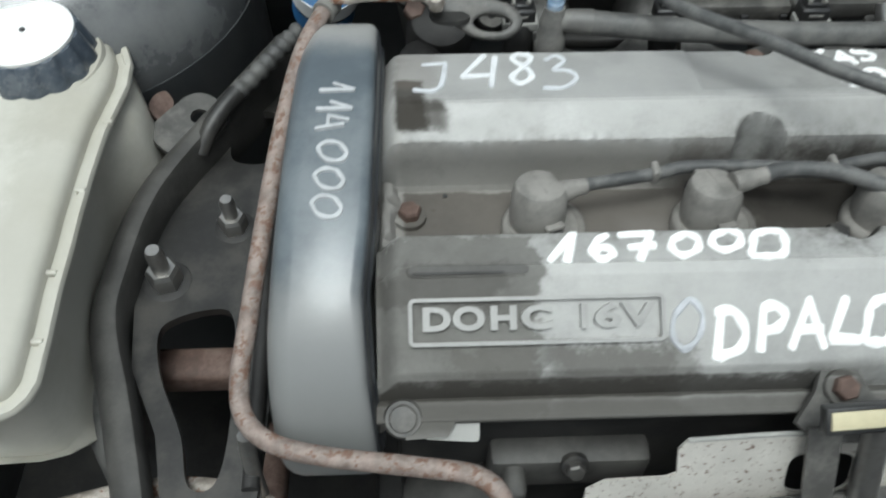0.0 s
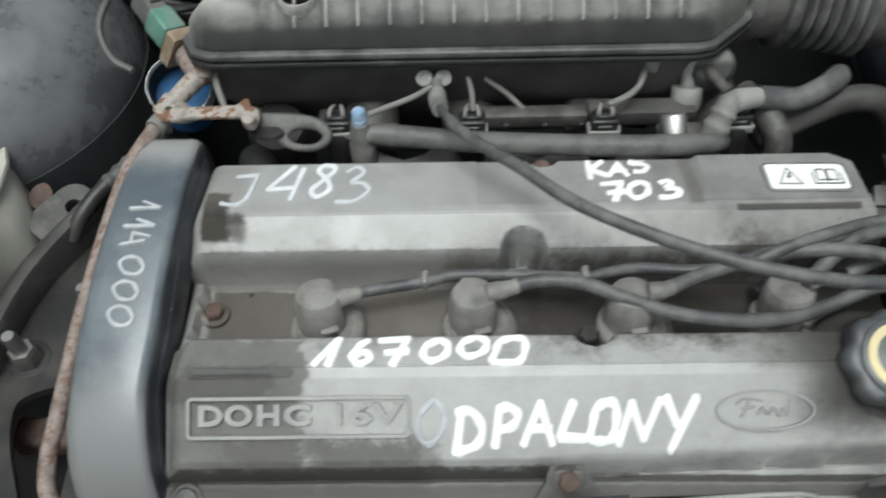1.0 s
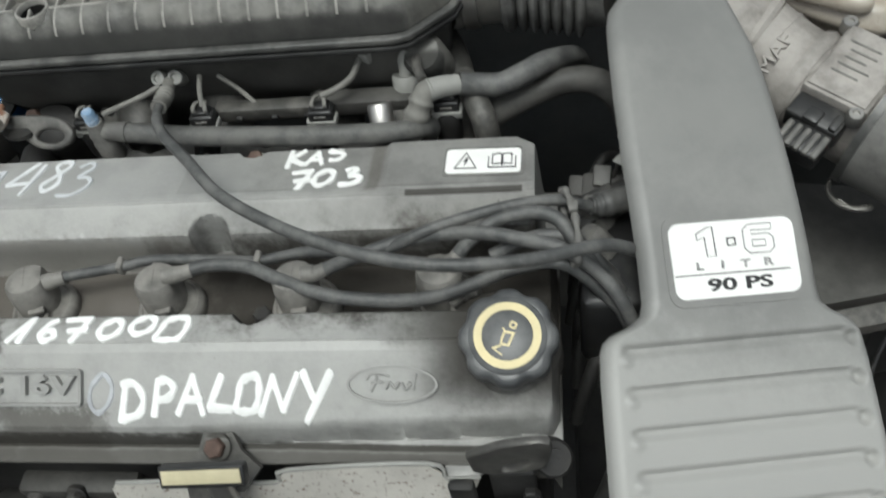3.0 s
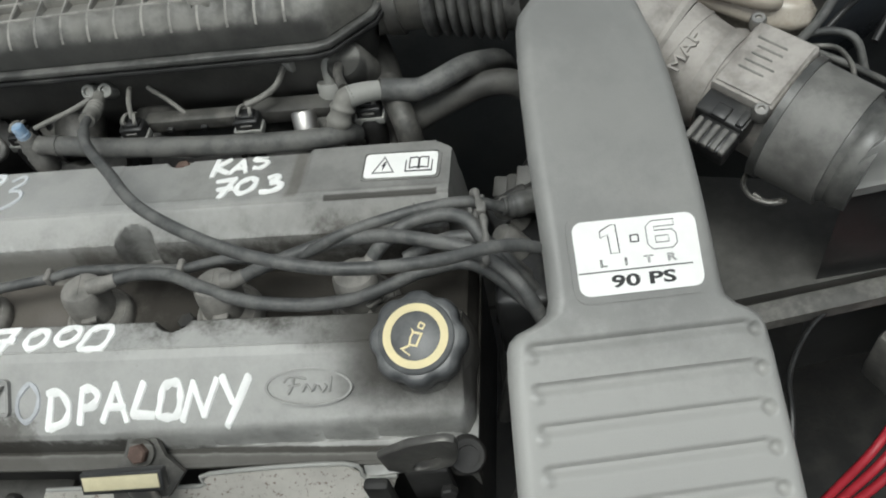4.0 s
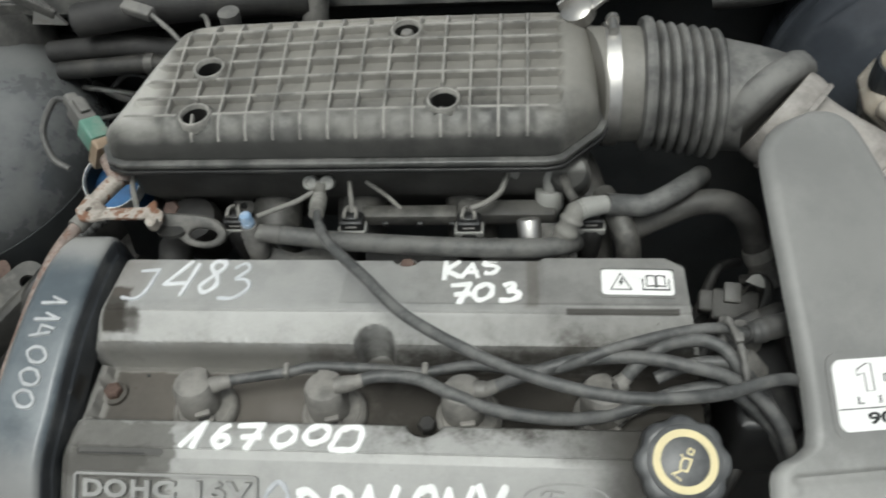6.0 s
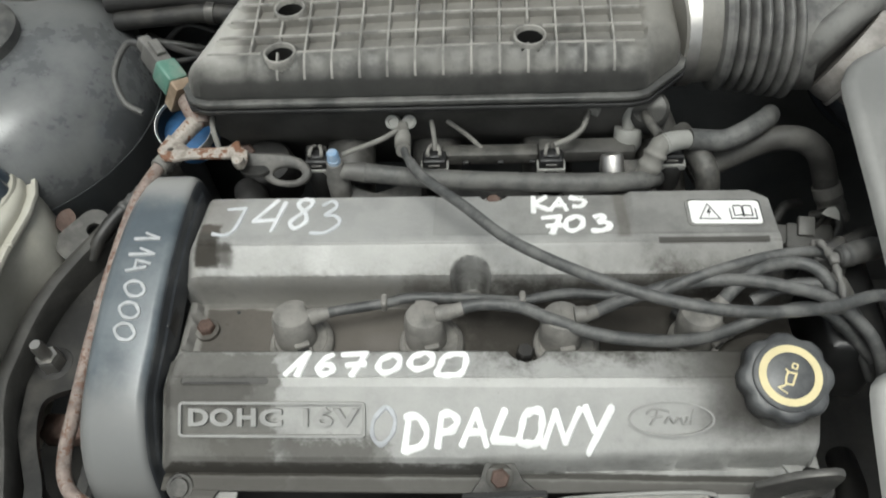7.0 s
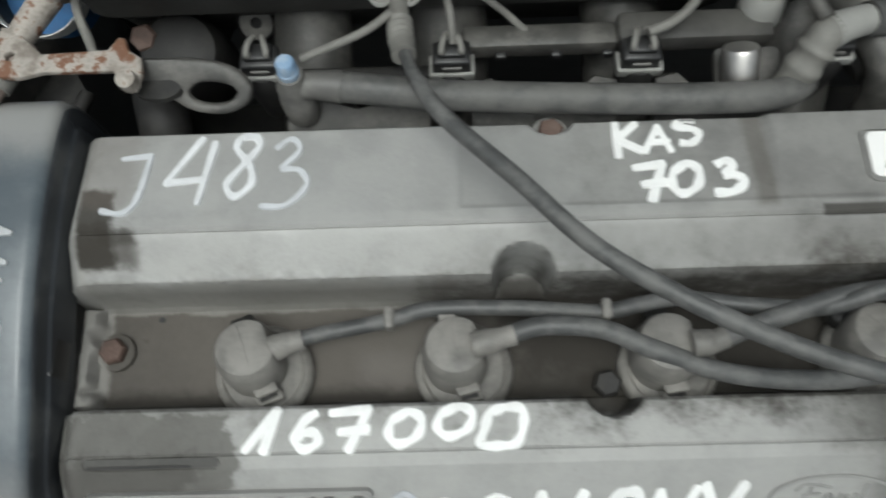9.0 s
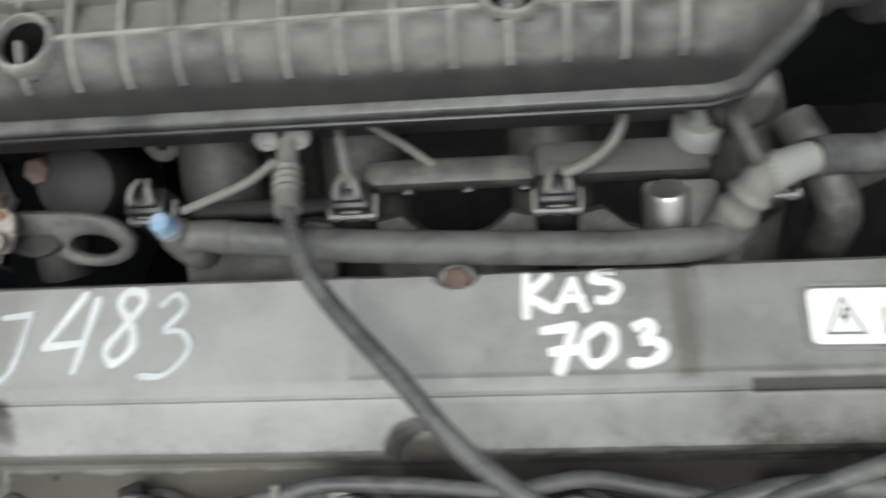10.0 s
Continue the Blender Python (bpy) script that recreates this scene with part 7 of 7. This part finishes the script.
for k in range(4):
    part("wire", tube([(0.640 + 0.03 * k, 0.470 - 0.015 * k, 0.840), (0.665 + 0.03 * k, 0.490, 0.850 + 0.004 * k), (0.70 + 0.02 * k, 0.520, 0.840), (0.74, 0.54, 0.80)], 0.0026, 8, 6), "black", red_plug)

# ---- exhaust heat shield, dipstick tag and front fittings ----
shield = thing("heat_shield", (0.23, 0.14, 0.74), "speckled pale metal exhaust heat shield", "heat shield")
SH = [(0.0870, -0.0362), (0.1170, -0.0351), (0.1220, -0.0329), (0.1210, -0.0175), (0.1250, -0.0121), (0.1700, -0.0099), (0.2260, -0.0099), (0.2350, 0.0000), (0.3180, 0.0066), (0.3290, -0.0044), (0.3480, -0.0033), (0.3390, -0.0263), (0.3480, -0.0285), (0.3860, -0.0252), (0.3830, -0.0384), (0.4020, -0.1400), (0.0680, -0.1400), (0.0780, -0.0420)]
slot = [(0.193 + 0.0165 * math.copysign(abs(math.cos(a)) ** 0.5, math.cos(a)), -0.0351 + 0.0125 * math.copysign(abs(math.sin(a)) ** 0.5, math.sin(a))) for a in (2 * math.pi * k / 28 for k in range(28))]
sh_pose = Matrix.Translation((0, 0.1615, 0.8145)) @ Matrix.Rotation(radians(65.8), 4, 'X')
part("sheet", plate(SH, 0.0016, sh_pose, [slot]), "shield", shield)
part("rolled_edge", tube([sh_pose @ Vector((x, z, 0.0012)) for x, z in SH[4:11]], 0.0014, 8, 4), "pale_cuff", shield)
tag = thing("dipstick_bracket", (0.198, 0.145, 0.80), "black bracket with a cream tag and tube", "bracket")
tag_pose = Matrix.Translation((0.1980, 0.1450, 0.8440)) @ Matrix.Rotation(radians(48), 4, 'X') @ Matrix.Rotation(radians(3), 4, 'Z')
part("holder", moved(box(0, 0, -0.003, 0.0500, 0.0130, 0.007, 0.0012), tag_pose), "black", tag)
part("tag", moved(box(0, 0.0005, 0.0008, 0.0460, 0.0082, 0.0012, 0.0003), tag_pose), "cream", tag, "cream-coloured plain tag")
part("tube", tube([(0.2020, 0.1480, 0.8360), (0.2050, 0.1400, 0.8100), (0.2100, 0.1260, 0.770), (0.2150, 0.110, 0.72)], 0.0065, 14, 6), "steel", tag)
part("strap", plate([(-0.007, -0.060), (0.007, -0.060), (0.008, 0.020), (-0.008, 0.020)], 0.002, Matrix.Translation((0.1850, 0.1420, 0.8020)) @ Matrix.Rotation(radians(55), 4, 'X')), "eye_steel", tag)
eye = thing("lifting_eye", (0.38, 0.165, 0.80), "dark flat steel lifting eye at the cover corner", "lifting eye")
EYE_OUT = [(0.3430, 0.8440), (0.3490, 0.8490), (0.3620, 0.8590), (0.3750, 0.8635), (0.3835, 0.8655), (0.3880, 0.8630), (0.3890, 0.8560), (0.3870, 0.8400), (0.3830, 0.8300), (0.3730, 0.8240), (0.3530, 0.8205), (0.3450, 0.8240)]
part("plate", plate(EYE_OUT, 0.0050, Matrix.Translation((0, 0.1620, 0)) @ Matrix.Rotation(radians(90), 4, 'X'), [[(0.3690 + 0.0085 * math.cos(a) - 0.0016 * math.sin(a), 0.8335 + 0.0075 * math.cos(a) + 0.0046 * math.sin(a)) for a in (2 * math.pi * k / 20 for k in range(20))]], bevel=0.0012), "eye_steel", eye)
part("base", box(0.366, 0.1600, 0.800, 0.026, 0.006, 0.044, 0.002), "shade_black", eye)
hex_bolt((0.376, 0.156, 0.797), (0, -1, 0.3), 0.009, 0.005, 0.0, "dark", eye)
post2 = thing("shield_stud", (0.330, 0.150, 0.76), "black rubber shield post", "stud")
part("post", box(0.3385, 0.1505, 0.7990, 0.0150, 0.008, 0.050, 0.003), "shade_black", post2)
low = thing("front_coolant_hose", (0.25, 0.135, 0.70), "thick black coolant hose along the engine front", "hose")
part("hose", tube([(0.040, 0.108, 0.750), (0.102, 0.120, 0.768), (0.155, 0.1251, 0.775), (0.240, 0.1309, 0.775), (0.310, 0.1339, 0.775), (0.345, 0.1353, 0.775)], 0.0100, 18, 8), "rubber", low)
# Same hose as before the joint, with the bend's shade put into its colour.
part("bend", tube([(0.368, 0.1363, 0.775), (0.379, 0.1368, 0.775), (0.412, 0.147, 0.774), (0.430, 0.181, 0.765), (0.440, 0.220, 0.740)], 0.0100, 18, 8), "shade_black", low, "black bend of the hose, coloured dark for its shade")
part("joint", tube([(0.340, 0.1350, 0.7750), (0.379, 0.1368, 0.7750)], 0.0108, 18, 3), "rubber", low)
for bx, by, bw, bh in ((0.3010, 0.1310, 0.0270, 0.0016), (0.2970, 0.1340, 0.0090, 0.0050), (0.3075, 0.1340, 0.0080, 0.0050), (0.3000, 0.1365, 0.0180, 0.0012)):
    part("print_bar", plate(rounded(bw, bh, 0.0004, 2), 0.0003, pose(bx, by, 0.7850, 0 if by > 0.133 else 16)), "thin_paint", low)

# ---- hoses and clutter along the bulkhead ----
bulk_hose = thing("bulkhead_hose", (0.0, 0.61, 0.88), "thick dusty black hose along the bulkhead", "hose")
part("hose", tube([(-0.120, 0.600, 0.905), (-0.050, 0.606, 0.912), (0.020, 0.610, 0.914), (0.080, 0.612, 0.914)], 0.0150, 18, 8), "dark", bulk_hose)
part("cuff", tube([(0.076, 0.612, 0.914), (0.092, 0.612, 0.914)], 0.0165, 18, 3), "shade_black", bulk_hose)
drain = thing("scuttle_drain", (0.10, 0.61, 0.88), "pale translucent drain tube on the bulkhead", "drain tube")
part("tube", tube([(0.102, 0.636, 0.955), (0.098, 0.618, 0.930), (0.094, 0.606, 0.905), (0.092, 0.600, 0.875)], lambda s: 0.0135 - 0.0025 * s, 18, 8), "grey_plastic", drain)
part("collar", lathe([(0.0155, 0.0), (0.0155, 0.006), (0.0140, 0.007)], 20, facing((0.0965, 0.612, 0.916), (0.1, 0.5, 0.85))), "pale_pipe", drain)
heater = thing("heater_pipe", (-0.07, 0.585, 0.86), "grimy grey heater pipe behind the plenum", "pipe")
part("pipe", tube([(-0.150, 0.585, 0.862), (-0.100, 0.582, 0.868), (-0.060, 0.580, 0.872), (-0.020, 0.572, 0.872), (0.010, 0.565, 0.868)], 0.0085, 16, 8), "mount", heater)
part("clip", tube([(-0.062, 0.5802, 0.872), (-0.054, 0.5795, 0.872)], 0.0100, 16, 3), "eye_steel", heater)
fan = random.Random(11)
harness = thing("bulkhead_harness", (-0.1, 0.57, 0.83), "tangled black wiring behind the plenum", "wiring harness")
for k in range(9):
    x0, z0 = -0.155 + 0.022 * k, 0.835 + fan.uniform(-0.012, 0.012)
    part("strand", tube([(x0, 0.595 + fan.uniform(-0.01, 0.01), z0), (x0 + 0.025, 0.575 + fan.uniform(-0.015, 0.01), z0 + fan.uniform(0.0, 0.018)), (x0 + 0.055, 0.580 + fan.uniform(-0.01, 0.012), z0 + fan.uniform(-0.01, 0.014)), (x0 + 0.085, 0.590, z0 - 0.012)], fan.uniform(0.0022, 0.0045), 8, 6), "dark" if k % 3 else "rubber", harness)
strut_bracket = thing("wing_bracket", (-0.16, 0.60, 0.90), "pale pressed steel bracket on the wing", "bracket")
part("arm", join(box(-0.172, 0.604, 0.918, 0.050, 0.006, 0.012, 0.002), moved(box(0, 0, 0, 0.052, 0.006, 0.010, 0.002), pose(-0.160, 0.602, 0.926, 0, 35, 0))), "eye_steel", strut_bracket)
part("gusset", plate([(-0.018, -0.012), (0.014, -0.014), (-0.002, 0.018)], 0.003, pose(-0.146, 0.603, 0.915, 90, 0, 0)), "steel", strut_bracket)
seal = thing("bonnet_seal", (0.45, 0.62, 0.93), "thin black rubber seal strip along the scuttle", "seal strip")
part("strip", tube([(0.34, 0.622, 0.946), (0.42, 0.622, 0.942), (0.50, 0.620, 0.944), (0.60, 0.612, 0.950), (0.72, 0.600, 0.950)], 0.0055, 12, 8), "rubber", seal)
part("pipe", tube([(0.43, 0.600, 0.905), (0.475, 0.585, 0.922), (0.53, 0.585, 0.945), (0.60, 0.585, 0.955), (0.68, 0.580, 0.945), (0.76, 0.570, 0.92)], 0.0060, 12, 10), "mount", seal)
ports = thing("intake_port_flange", (0.20, 0.385, 0.82), "dusty cast intake port flange below the fuel rail", "port flange")
for x in (0.104, 0.192, 0.2785):
    part("flange", plate([(-0.034, 0.004), (-0.024, 0.006), (-0.014, -0.002), (0.0, -0.006), (0.014, -0.002), (0.024, 0.006), (0.034, 0.004), (0.034, -0.024), (-0.034, -0.024)], 0.008, facing((x, 0.3890, 0.8500), (0, -0.55, 0.83))), "rail_grey", ports)
